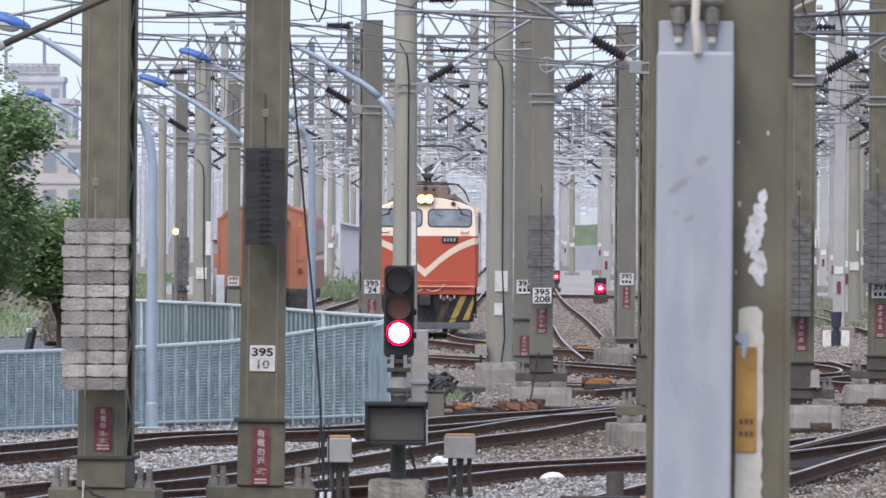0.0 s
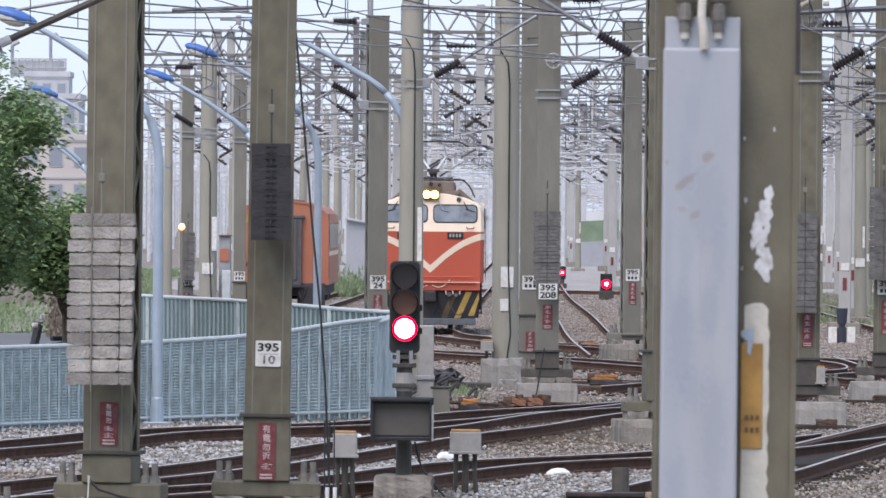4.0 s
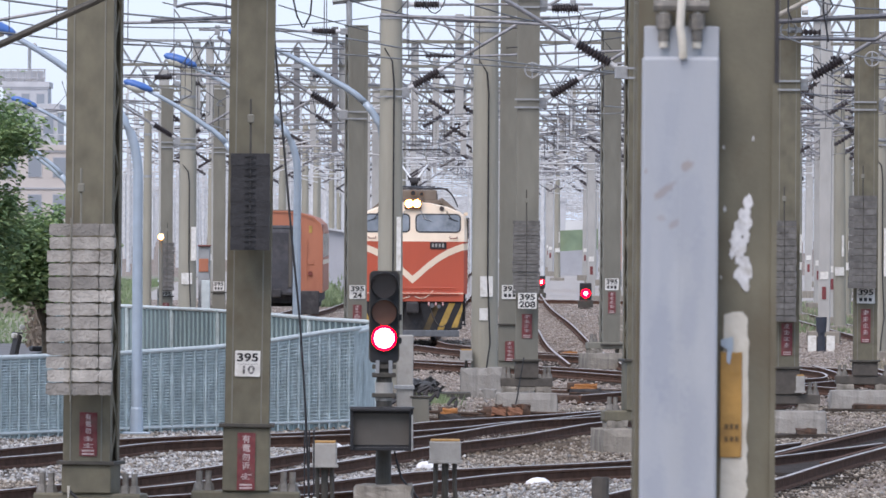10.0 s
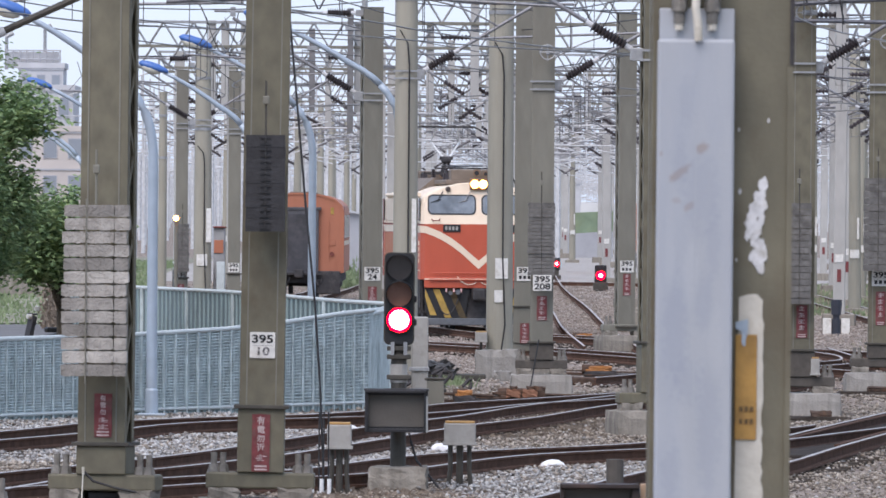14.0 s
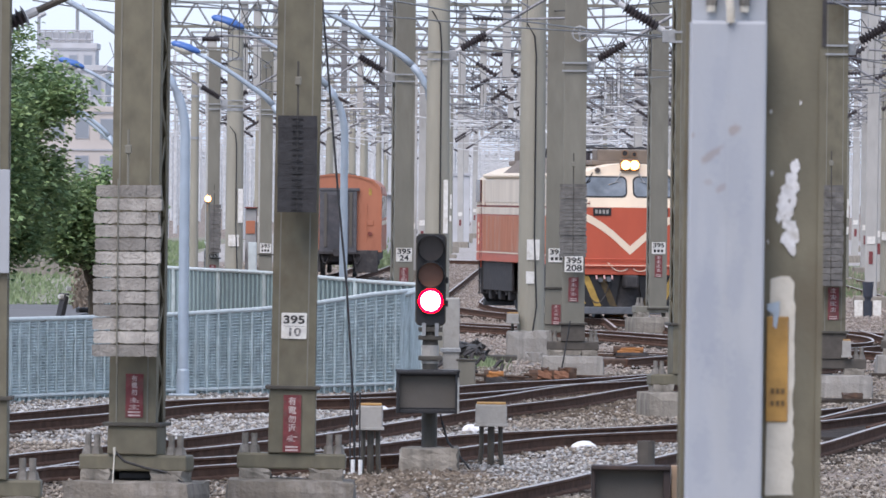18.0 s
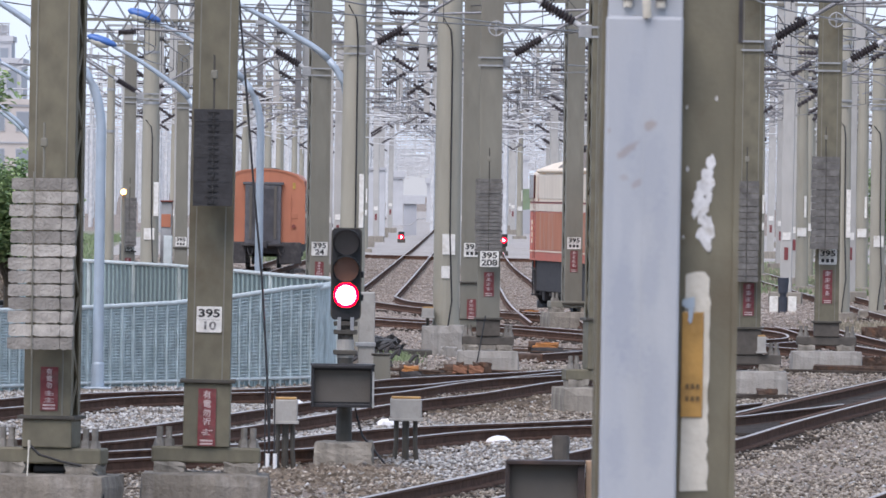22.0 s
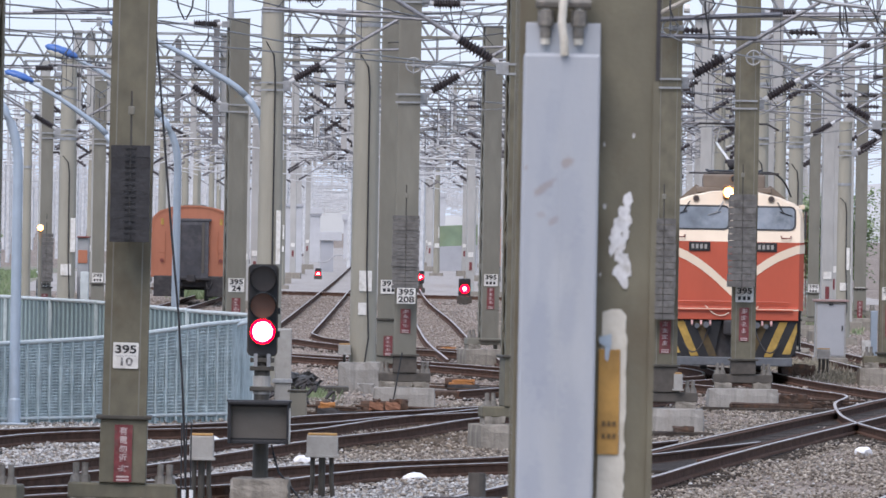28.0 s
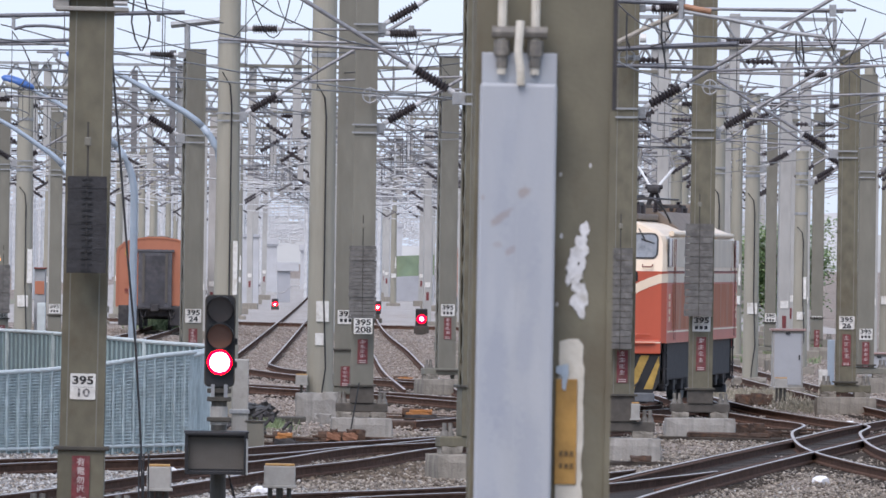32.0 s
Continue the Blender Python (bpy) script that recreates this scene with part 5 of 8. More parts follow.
    for s in (-1, 1):
        for e in (-1, 1):
            y = e * (HALF - 0.55)
            part("cab_step", boxes(*[(min(s * 1.1, s * 1.38), max(s * 1.1, s * 1.38), y - 0.25, y + 0.25, z, z + 0.03) for z in (0.4, 0.7, 1.0)], (min(s * 1.33, s * 1.36), max(s * 1.33, s * 1.36), y - 0.27, y - 0.22, 0.38, 1.22), (min(s * 1.33, s * 1.36), max(s * 1.33, s * 1.36), y + 0.22, y + 0.27, 0.38, 1.22)), CHASSIS, t, "black cab steps")
    return t


LOCO = build_locomotive()


# ---- the orange passenger coach, its open gangway end towards -y ----
def build_coach():
    t = thing("passenger_coach", "orange-brown passenger coach with an open gangway door in its end", "railway coach")
    L = 20.0
    prof = [(-1.42, 0.84), (-1.42, 2.75), (-1.36, 3.0), (-1.15, 3.2), (-0.75, 3.34), (-0.3, 3.4), (0.3, 3.4), (0.75, 3.34), (1.15, 3.2), (1.36, 3.0), (1.42, 2.75), (1.42, 0.84)]
    part("body", extrude_outline(bmesh.new(), prof, 0, L), COACH_ORANGE, t, "orange-brown coach body")
    part("end_rim", extrude_outline(bmesh.new(), [(x * 1.01, 0.84 + (z - 0.84) * 1.004) for x, z in prof] + [(x * 0.96, 0.84 + (z - 0.84) * 0.98) for x, z in prof][::-1], -0.03, 0.05), COACH_ORANGE, t)
    d = part("gangway", bbox(-0.62, 0.62, -0.18, 0.02, 0.82, 2.85, 0.03), COACH_DARK, t, "dark gangway surround")
    part("doorway", boxes((-0.36, 0.36, -0.19, -0.17, 0.9, 2.72)), DOORWAY, d)
    for x in (-0.42, 0.42):
        part("door_post", bbox(x - 0.05, x + 0.05, -0.22, -0.17, 1.0, 2.8, 0.01), SCREEN, d, "grey gangway post")
    part("step_plate", bbox(-0.7, 0.7, -0.3, 0.0, 0.76, 0.83, 0.01), CHASSIS, t)
    part("canopy", bbox(-0.7, 0.7, -0.2, 0.0, 2.85, 2.95, 0.02), COACH_DARK, t)
    for x in (-1.05, 1.05):
        part("end_plate", bbox(x - 0.05, x + 0.05, -0.02, 0, 2.72, 2.94, 0.005), HAZARD, t, "small yellow end plate")
        part("tail_lamp", tubes(([(x, -0.06, 1.45), (x, 0, 1.45)], 0.07), n=12), LOCO_RED, t)
        part("end_rail", tubes(([(x * 0.9, -0.06, 1.2), (x * 0.9, -0.06, 2.5)], 0.012), n=6), COACH_ORANGE, t)
        part("cover", bbox(x - 0.12, x + 0.12, -0.02, 0, 1.72, 1.9, 0.01), COACH_ORANGE, t)
    for s in (-1, 1):
        part("door", boxes((min(s * 1.42, s * 1.435), max(s * 1.42, s * 1.435), 0.3, 1.1, 1.05, 3.0)), LOCO_RED, t, "red side door")
        for k in range(9):
            y = 2.0 + 1.9 * k
            part("window", boxes((min(s * 1.42, s * 1.43), max(s * 1.42, s * 1.43), y, y + 1.3, 1.95, 2.7)), DARK_GLASS, t)
        part("stripe", boxes((min(s * 1.42, s * 1.428), max(s * 1.42, s * 1.428), 1.2, L - 1.2, 1.72, 1.86)), LOCO_CREAM, t)
    for k in range(5):
        part("roof_vent", bbox(-0.35, 0.35, 2.0 + 3.8 * k, 3.2 + 3.8 * k, 3.36, 3.45, 0.03), LOCO_ROOF, t)
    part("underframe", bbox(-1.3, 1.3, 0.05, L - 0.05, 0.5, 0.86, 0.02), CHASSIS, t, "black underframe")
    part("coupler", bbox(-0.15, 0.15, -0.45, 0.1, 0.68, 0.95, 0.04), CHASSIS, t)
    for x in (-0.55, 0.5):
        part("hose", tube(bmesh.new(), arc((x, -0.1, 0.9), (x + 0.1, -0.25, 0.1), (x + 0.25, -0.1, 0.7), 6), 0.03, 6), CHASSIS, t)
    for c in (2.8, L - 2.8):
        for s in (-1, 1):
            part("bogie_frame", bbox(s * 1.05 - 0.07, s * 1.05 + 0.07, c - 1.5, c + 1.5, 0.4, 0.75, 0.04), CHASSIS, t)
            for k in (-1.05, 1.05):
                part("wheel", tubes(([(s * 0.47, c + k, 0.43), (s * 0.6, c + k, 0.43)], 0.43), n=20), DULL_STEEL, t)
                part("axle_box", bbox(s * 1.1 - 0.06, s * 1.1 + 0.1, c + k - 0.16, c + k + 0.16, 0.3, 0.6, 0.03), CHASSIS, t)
    # end steps widened into dark blocks that stand in for the dim underside
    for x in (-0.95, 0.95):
        part("step_fill_block", bbox(x - 0.38, x + 0.38, -0.1, 0.3, 0.16, 0.9, 0.03), CHASSIS, t)
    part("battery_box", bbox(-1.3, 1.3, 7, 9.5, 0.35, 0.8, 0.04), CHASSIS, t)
    return t


COACH = build_coach()


def parked(ob, label, x, y, rz):
    c = copy_thing(ob, pose(x, y, 0, 0, 0, rz))
    return tagged(c, label)


KIOSK_WALL = paint("pale_kiosk_wall", (0.3, 0.31, 0.31), 0.8, 0, 0.2, 4, (0.2, 0.2, 0.19), 0.5, 2)
kiosk = thing("trackside_hut", "small pale hut with orange front and red roof among masts", "hut", m=pose(-7.7, 330, GROUND))
part("wall", bbox(-0.19, 0.19, 0, 1.6, 0, 2.42, 0.02), KIOSK_WALL, kiosk)
part("front_panel", bbox(-0.17, 0.15, -0.03, 0, 1.55, 2.0, 0.01), COACH_ORANGE, kiosk, "orange front panel")
part("roof", bbox(-0.22, 0.22, -0.1, 1.7, 2.42, 2.47, 0.02), LOCO_RED, kiosk, "dull red roof")
parked(COACH, "distant orange coach beyond the red ground signal", 10.6, 470.0, 0)

# ---- the red signal ----
SX, SY = -0.47, 104.0


def build_signal(x, y):
    t = thing("colour_light_signal", "three-lamp colour light signal showing red on a short grey mast", "railway signal", m=pose(x, y, 0))
    z0, z1 = 1.41, 2.39
    part("head", extrude_outline(bmesh.new(), rounded(-0.152, 0.152, z0, z1, 0.05), -0.02, 0.22), BLACK, t, "black signal head")
    part("back_board", extrude_outline(bmesh.new(), rounded(-0.166, 0.166, z0 - 0.01, z1 + 0.01, 0.06), 0.0, 0.02), OLIVE_DARK, t)
    for z, lens in ((2.24, DARK_LENS), (1.95, AMBER_DIM), (1.67, WHITE_HOT)):
        bm = bmesh.new()
        n = 24
        r0, r1, ln = 0.15, 0.135, 0.3
        for k in range(n):
            a0, a1 = 2 * math.pi * k / n, 2 * math.pi * (k + 1) / n
            def pt(a, r, y):
                return bm.verts.new((r * math.cos(a), y, z + r * math.sin(a)))
            def length(a):
                return 0.07 + 0.2 * (0.5 + 0.5 * math.sin(a))
            bm.faces.new((pt(a0, r0, -0.02), pt(a1, r0, -0.02), pt(a1, r0, -0.02 - length(a1)), pt(a0, r0, -0.02 - length(a0))))
            bm.faces.new((pt(a0, r1, -0.02), pt(a0, r1, -0.02 - length(a0)), pt(a1, r1, -0.02 - length(a1)), pt(a1, r1, -0.02)))
            bm.faces.new((pt(a0, r0, -0.02 - length(a0)), pt(a1, r0, -0.02 - length(a1)), pt(a1, r1, -0.02 - length(a1)), pt(a0, r1, -0.02 - length(a0))))
        bmesh.ops.remove_doubles(bm, verts=bm.verts[:], dist=0.0005)
        hood = part("hood", bm, BLACK, t, "black lamp hood")
        lit = lens is WHITE_HOT
        part("lens", tubes(([(0, -0.05, z), (0, -0.02, z)], 0.134), n=24), RED_LAMP if lit else lens, hood, "glowing red lens" if lit else "unlit lens")
        if lit:
            part("lamp_core", tubes(([(0, -0.056, z), (0, -0.05, z)], 0.108), n=24), WHITE_HOT, hood)
    part("mast", tubes(([(0, 0.1, -0.1), (0, 0.1, z0 + 0.05)], 0.085), n=16), OLIVE_DARK, t, "dark steel signal mast")
    part("mast_sleeve", tubes(([(0, 0.1, 0.99), (0, 0.1, 1.19)], 0.095), n=16), BOX_GREY, t, "pale sleeve on the mast")
    for z in (1.36, 1.27, 1.05):
        part("clamp", bbox(-0.13, 0.13, -0.02, 0.2, z - 0.025, z + 0.025, 0.008), OLIVE_DARK, t)
    for xb in (-0.07, 0.07):
        part("bracket", boxes((xb - 0.02, xb + 0.02, -0.03, 0.1, z0 - 0.12, z0 + 0.02)), STEEL, t)
    part("latch", bbox(0.15, 0.19, 0.0, 0.06, z0 + 0.45, z0 + 0.52, 0.008), BLACK, t)
    part("latch", bbox(0.15, 0.19, 0.0, 0.06, z0 + 0.2, z0 + 0.27, 0.008), BLACK, t)
    part("foundation", rough_box(-0.32, 0.32, -0.3, 0.3, -0.3, 0.08, 0.03, 4), CONCRETE, t, "rough concrete footing")
    b = part("indicator_case", bbox(-0.83 - x, -0.15 - x, -0.3, -0.05, 0.46, 0.92, 0.012), BLACK, t, "black-framed unlit indicator panel")
    part("screen", boxes((-0.80 - x, -0.19 - x, -0.306, -0.3, 0.52, 0.86)), SCREEN, b, "dull grey screen")
    part("side_flash", boxes((-0.17 - x, -0.15 - x, -0.31, -0.302, 0.46, 0.85)), PLATE, b, "white edge strip")
    for xa, xb, za, zb, out in ((-0.83, -0.795, 0.46, 0.92, 0.1), (-0.195, -0.172, 0.46, 0.92, 0.1), (-0.83, -0.172, 0.46, 0.5, 0.06), (-0.83, -0.172, 0.885, 0.92, 0.13)):
        part("frame_bar", bbox(xa - x, xb - x, -0.3 - out, -0.3, za, zb, 0.006), BLACK, b)
    part("hood_lip", bbox(-0.84 - x, -0.14 - x, -0.36, -0.05, 0.91, 0.93, 0.003), BLACK, b)
    part("cable", tube(bmesh.new(), [(0.12, 0.0, 0.44), (0.14, -0.05, 0.35), (0.2, -0.05, 0.15), (0.45, -0.1, -0.15)], 0.014, 6), BLACK, t)
    return t


build_signal(SX, SY)
DARK_CASE = paint("rusty_black_case", (0.03, 0.02, 0.017), 0.7, 0, 0.3, 8, (0.09, 0.05, 0.035), 0.6, 4)
# a second indicator panel on its own low stand, nearer
ind = thing("indicator_panel", "black-framed unlit grey indicator panel on a low stand", "indicator panel", m=pose(1.38, 84.0, 0))
ix = 1.38
c = part("case", bbox(1.04 - ix, 1.73 - ix, -0.12, 0.12, 0.06, 0.48, 0.012), DARK_CASE, ind)
part("screen", boxes((1.07 - ix, 1.67 - ix, -0.126, -0.12, 0.10, 0.44)), SCREEN, c, "dull grey screen")
for xa, xb, za, zb, out in ((1.04, 1.075, 0.06, 0.48, 0.12), (1.665, 1.73, 0.06, 0.48, 0.12), (1.04, 1.73, 0.06, 0.1, 0.06), (1.04, 1.73, 0.445, 0.48, 0.16)):
    part("frame_bar", bbox(xa - ix, xb - ix, -0.12 - out, -0.12, za, zb, 0.006), DARK_CASE, c)
part("side_board", bbox(1.74 - ix, 1.79 - ix, -0.1, 0.1, 0.05, 0.48, 0.004), paint("weathered_plywood", (0.4, 0.27, 0.17), 0.7), ind, "weathered timber side board")
part("stand", tubes(([(0.0, 0.05, -0.2), (0.0, 0.05, 0.07)], 0.05), n=12), OLIVE_DARK, ind)
part("stub_post", tubes(([(1.59 - ix, 4, -0.2), (1.59 - ix, 4, 0.59)], 0.08), n=14), SOOTY, ind)


# ---- motions ----
def motions():
    rows = []
    for t, x, y, turn in LOCO_ROWS:
        a = radians(turn)
        # the eastern track climbs slightly
        rows.append((t, pose(x - HALF * math.sin(a), y + HALF * math.cos(a), 0.09 * min(1.0, max(0.0, (t - 21.0) / 5.5)), 0, 0, turn)))
    walk(LOCO, rows)
    walk(COACH, [(t, pose(x, y, 0, 0, 0, turn)) for t, x, y, turn in COACH_ROWS])


# nose place and heading (degrees to the right of straight towards the platform)
LOCO_ROWS = [
    (0.0, -0.47, 252.0, -0.2), (3.0, -0.48, 251.6, -0.2), (6.0, -0.49, 251.0, -0.2), (9.0, -0.46, 248.6, -0.1), (11.0, -0.21, 243.0, 0.2), (12.0, 0.12, 239.6, 1.0),
    (13.0, 0.42, 236.2, 1.9), (14.0, 0.86, 231.8, 3.9), (15.0, 1.46, 226.0, 5.9), (16.5, 2.5, 223.2, 7.4), (17.5, 3.18, 220.8, 8.0), (18.0, 3.55, 219.4, 8.2), (19.0, 4.27, 216.2, 8.0),
    (21.0, 5.7, 210.0, 7.6), (23.0, 7.2, 203.6, 6.0), (24.0, 8.0, 200.0, 4.5), (25.0, 8.45, 196.6, 2.0), (26.5, 8.6, 192.6, -0.8), (28.0, 8.37, 188.9, -2.4), (29.0, 7.95, 186.6, -3.7), (30.0, 7.33, 184.2, -6.2), (31.0, 6.67, 181.6, -7.6), (32.0, 6.10, 179.0, -7.9)]
COACH_ROWS = [(0.0, -5.31, 287.0, -0.3), (5.0, -5.02, 293.0, -0.2), (9.0, -4.79, 300.0, 0.0), (15.0, -4.60, 311.0, 0.0), (20.0, -4.45, 323.0, 0.0), (24.0, -4.27, 334.0, 0.0), (28.0, -4.14, 343.0, 0.0), (30.0, -4.07, 347.0, 0.0), (32.0, -4.00, 352.0, 0.0)]

# ---- the mast behind the nearest one, and the overhead line ----
steel_mast(2.87, 130.0, 0.40, 9.4, "olive steel mast standing close behind a trunked mast", steel=OLIVE, rot=10)


def porcelain(parent, p0, p1, r=0.075, ribs=9):
    """A ribbed insulator with pale caps between two points."""
    p0, p1 = Vector(p0), Vector(p1)
    d = p1 - p0
    a, b = p0 + d * 0.14, p0 + d * 0.86
    ob = part("insulator", insulator_mesh((b - a).length, r, ribs), PORCELAIN, parent, "brown ribbed porcelain insulator")
    ob.matrix_basis = aim(a, b)
    for u, v in ((p0, a), (b, p1)):
        part("insulator_cap", tubes(([u, v], r * 0.42), n=10), PALE_STEEL, parent, "pale insulator cap")


def build_cantilever(side, reach=2.7, half_width=0.2, fine=True, pose_at=None, slope=31, steel=TUBE, bare=False, label="swivelling catenary bracket of pale tubes with brown insulators"):
    """A bracket that reaches sideways from a mast; the origin is its lower hinge on the mast's axis."""
    t = thing("cantilever_bracket", label, "catenary bracket", "catenary brackets", m=pose_at)
    s = side
    x0 = s * (half_width + 0.02)
    k = math.tan(radians(slope))
    top = 1.55
    def on(r):
        return (x0 + s * r, 0, r * k)
    part("lower_hinge", bbox(min(s * half_width * 0.8, x0 + s * 0.12), max(s * half_width * 0.8, x0 + s * 0.12), -0.07, 0.07, -0.1, 0.08, 0.012), STEEL, t)
    part("upper_hinge", bbox(min(s * half_width * 0.8, x0 + s * 0.1), max(s * half_width * 0.8, x0 + s * 0.1), -0.05, 0.05, top - 0.06, top + 0.06, 0.01), STEEL, t)
    part("clamp_band", boxes((-half_width - 0.015, half_width + 0.015, -0.22, -0.205, -0.1, -0.07), (-half_width - 0.015, half_width + 0.015, -0.22, -0.205, 0.03, 0.06)), STEEL, t)
    porcelain(t, on(0.1), on(0.72), 0.1, 10)
    porcelain(t, (x0 + s * 0.1, 0, top), (x0 + s * 0.72, 0, top), 0.097, 10)
    part("bracket_tube", tubes(([on(0.7), on(reach)], 0.03)), steel, t, "grey diagonal tube")
    if bare:
        return t
    part("top_tube", tubes(([(x0 + s * 0.7, 0, top), (x0 + s * (reach + 0.35), 0, top + 0.02)], 0.022)), TUBE, t)
    part("registration_tube", tubes(([on(1.05), (x0 + s * (reach + 0.9), 0, 1.05 * k + 0.12)], 0.022)), TUBE, t, "nearly level registration tube")
    part("steady_arm", tube(bmesh.new(), arc((x0 + s * (reach + 0.8), 0, 1.05 * k + 0.11), (x0 + s * (reach + 0.1), 0, 1.05 * k + 0.1), (x0 + s * (reach - 0.5), 0, 1.05 * k - 0.28), 6), 0.014, 6), TUBE, t)
    part("brace_wire", tubes(([(x0 + s * reach, 0, top), (x0 + s * (reach + 0.7), 0, 1.05 * k + 0.12)], 0.007), n=5), WIRE, t)
    if fine:
        part("messenger_clamp", bbox(x0 + s * reach - 0.05, x0 + s * reach + 0.05, -0.05, 0.05, top - 0.08, top + 0.1, 0.01), STEEL, t)
        part("jumper_loop", tube(bmesh.new(), arc((x0 + s * (reach - 0.1), 0.05, top), (x0 + s * (reach + 0.1), 0.1, top - 1.5), (x0 + s * (reach + 0.5), 0.0, top - 0.1), 10), 0.009, 5), BLACK, t, "black jumper cable")
        part("jumper_loop", tube(bmesh.new(), arc((x0 + s * (reach - 0.3), 0.05, top), (x0 + s * (reach - 0.1), 0.1, top - 1.1), (x0 + s * (reach + 0.15), 0.0, top - 0.1), 10), 0.007, 5), BLACK, t)
    return t


NEAR_BRACKETS = ((-0.68, 170.0, 5.28, 1, 0.2, 3.0), (1.61, 158.0, 4.95, 1, 0.19, 2.6), (1.61, 158.0, 6.6, 1, 0.19, 2.2), (2.85, 130.0, 5.0, -1, 0.2, 2.4),
                 (5.33, 143.5, 5.05, 1, 0.19, 2.9), (7.35, 162.5, 5.0, 1, 0.2, 2.9), (11.48, 190.0, 5.0, -1, 0.2, 2.6), (13.86, 222.0, 4.9, -1, 0.2, 2.6),
                 (-5.90, 236.0, 5.0, -1, 0.2, 2.4), (-5.68, 262.0, 5.0, 1, 0.17, 2.4), (-6.67, 246.0, 5.0, 1, 0.16, 2.2),
                 (-1.36, 180.0, 5.0, -1, 0.19, 2.4), (10.70, 228.0, 5.0, -1, 0.2, 2.4), (11.82, 233.0, 5.1, 1, 0.19, 2.4), (14.41, 258.0, 5.0, 1, 0.19, 2.4))
for x, y, z, s, hw, reach in NEAR_BRACKETS:
    build_cantilever(s, reach, hw, pose_at=pose(x, y, z))
build_cantilever(1, 2.2, 0.1, pose_at=pose(-4.517, 80.3, 4.0), slope=24.8, steel=OLIVE_DARK, bare=True, label="catenary bracket with a dark tube behind the panelled mast")


def pulley(x, y, z):
    t = thing("tension_pulley", "pale ring-shaped tensioning pulley on a mast", "pulley", "pulleys", m=pose(x, y, z))
    bm = bmesh.new()
    n = 20
    loop = [(0.12 * math.cos(2 * math.pi * i / n), 0, 0.12 * math.sin(2 * math.pi * i / n)) for i in range(n + 1)]
    part("rim", tube(bm, loop, 0.014, 6, False), STEEL, t)
    part("hub", tubes(([(0, -0.03, 0), (0, 0.03, 0)], 0.035), n=12), STEEL, t)
    part("spokes", tubes(([(-0.14, 0, 0), (0.14, 0, 0)], 0.012), ([(0, 0, -0.14), (0, 0, 0.14)], 0.012), n=6), STEEL, t)
    part("bracket", bbox(-0.02, 0.2, 0.03, 0.15, -0.04, 0.04, 0.01), STEEL, t)
    return t


pulley(1.69, 157.5, 5.47)
pulley(5.35, 143.0, 5.85)
pulley(7.47, 162.0, 5.77)


def gantry(y, x0, x1, z0, z1, label, split=True, depth=0.5):
    """A lattice beam across the tracks."""
    t = thing("gantry_beam", label, "gantry beam", "gantry beams", m=pose(0, y, 0))
    for dy in (-depth / 2, depth / 2):
        for z in (z0, z1):
            part("chord", boxes((x0, x1, dy - 0.03, dy + 0.03, z - 0.035, z + 0.035)), OLIVE_GREY if z == z0 else STEEL, t, "long pale steel chord")
    pitch = (z1 - z0) * 0.62
    n = int((x1 - x0) / pitch)
    joined = bmesh.new()
    for dy in (-depth / 2, depth / 2):
        for i in range(n):
            xa, xb = x0 + i * pitch, x0 + (i + 1) * pitch
            za, zb = (z0, z1) if i % 2 else (z1, z0)
            if split and dy < 0:
                part("diagonal", tubes(([(xa, dy, za), (xb, dy, zb)], 0.026), n=5), STEEL, t)
            else:
                tube(joined, [(xa, dy, za), (xb, dy, zb)], 0.026, 4, False)
    tagged(part("lattice", joined, STEEL, t, "fine lattice of diagonals"), kind="stuff")
    for x in (x0, x1):
        part("end_frame", boxes((x - 0.03, x + 0.03, -depth / 2, depth / 2, z0, z0 + 0.05), (x - 0.03, x + 0.03, -depth / 2 - 0.03, -depth / 2 + 0.03, z0, z1), (x - 0.03, x + 0.03, depth / 2 - 0.03, depth / 2 + 0.03, z0, z1)), STEEL, t)
    return t


gantry(212, 6.0, 12.52, 7.55, 8.2, "pale lattice gantry beam ending at the yard's edge")
gantry(243, -1.23, 14.60, 7.6, 8.22, "pale lattice gantry beam across the middle tracks")
gantry(277, -8.98, 3.65, 7.55, 8.25, "pale lattice gantry beam over the fence side tracks")
FAR_ROWS = (306, 335, 366, 400, 438, 480, 525, 575, 630, 700, 780, 880)
for y in FAR_ROWS:
    drift = 0.007 * (y - 300)
    gantry(y, -10.2 + drift, 17.5 + drift, 7.5 + 0.15 * math.sin(y), 8.2 + 0.15 * math.sin(y), "distant pale lattice gantry beam", split=False)

# distant masts: two kinds, built once and copied
def far_steel():
    t = thing("distant_mast", "distant grey-olive steel mast with a white plate", "catenary mast", "distant masts")
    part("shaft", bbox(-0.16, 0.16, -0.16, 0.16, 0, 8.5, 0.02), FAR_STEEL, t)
    part("plate", boxes((-0.11, 0.11, -0.18, -0.165, 1.76, 1.97)), PLATE, t, "small white plate")
    part("sign", boxes((-0.055, 0.055, -0.178, -0.165, 1.22, 1.56)), RED_SIGN, t, "small red sign")
    part("footing", bbox(-0.45, 0.45, -0.4, 0.4, -0.2, 0.35, 0.03), CONCRETE, t)
    return t


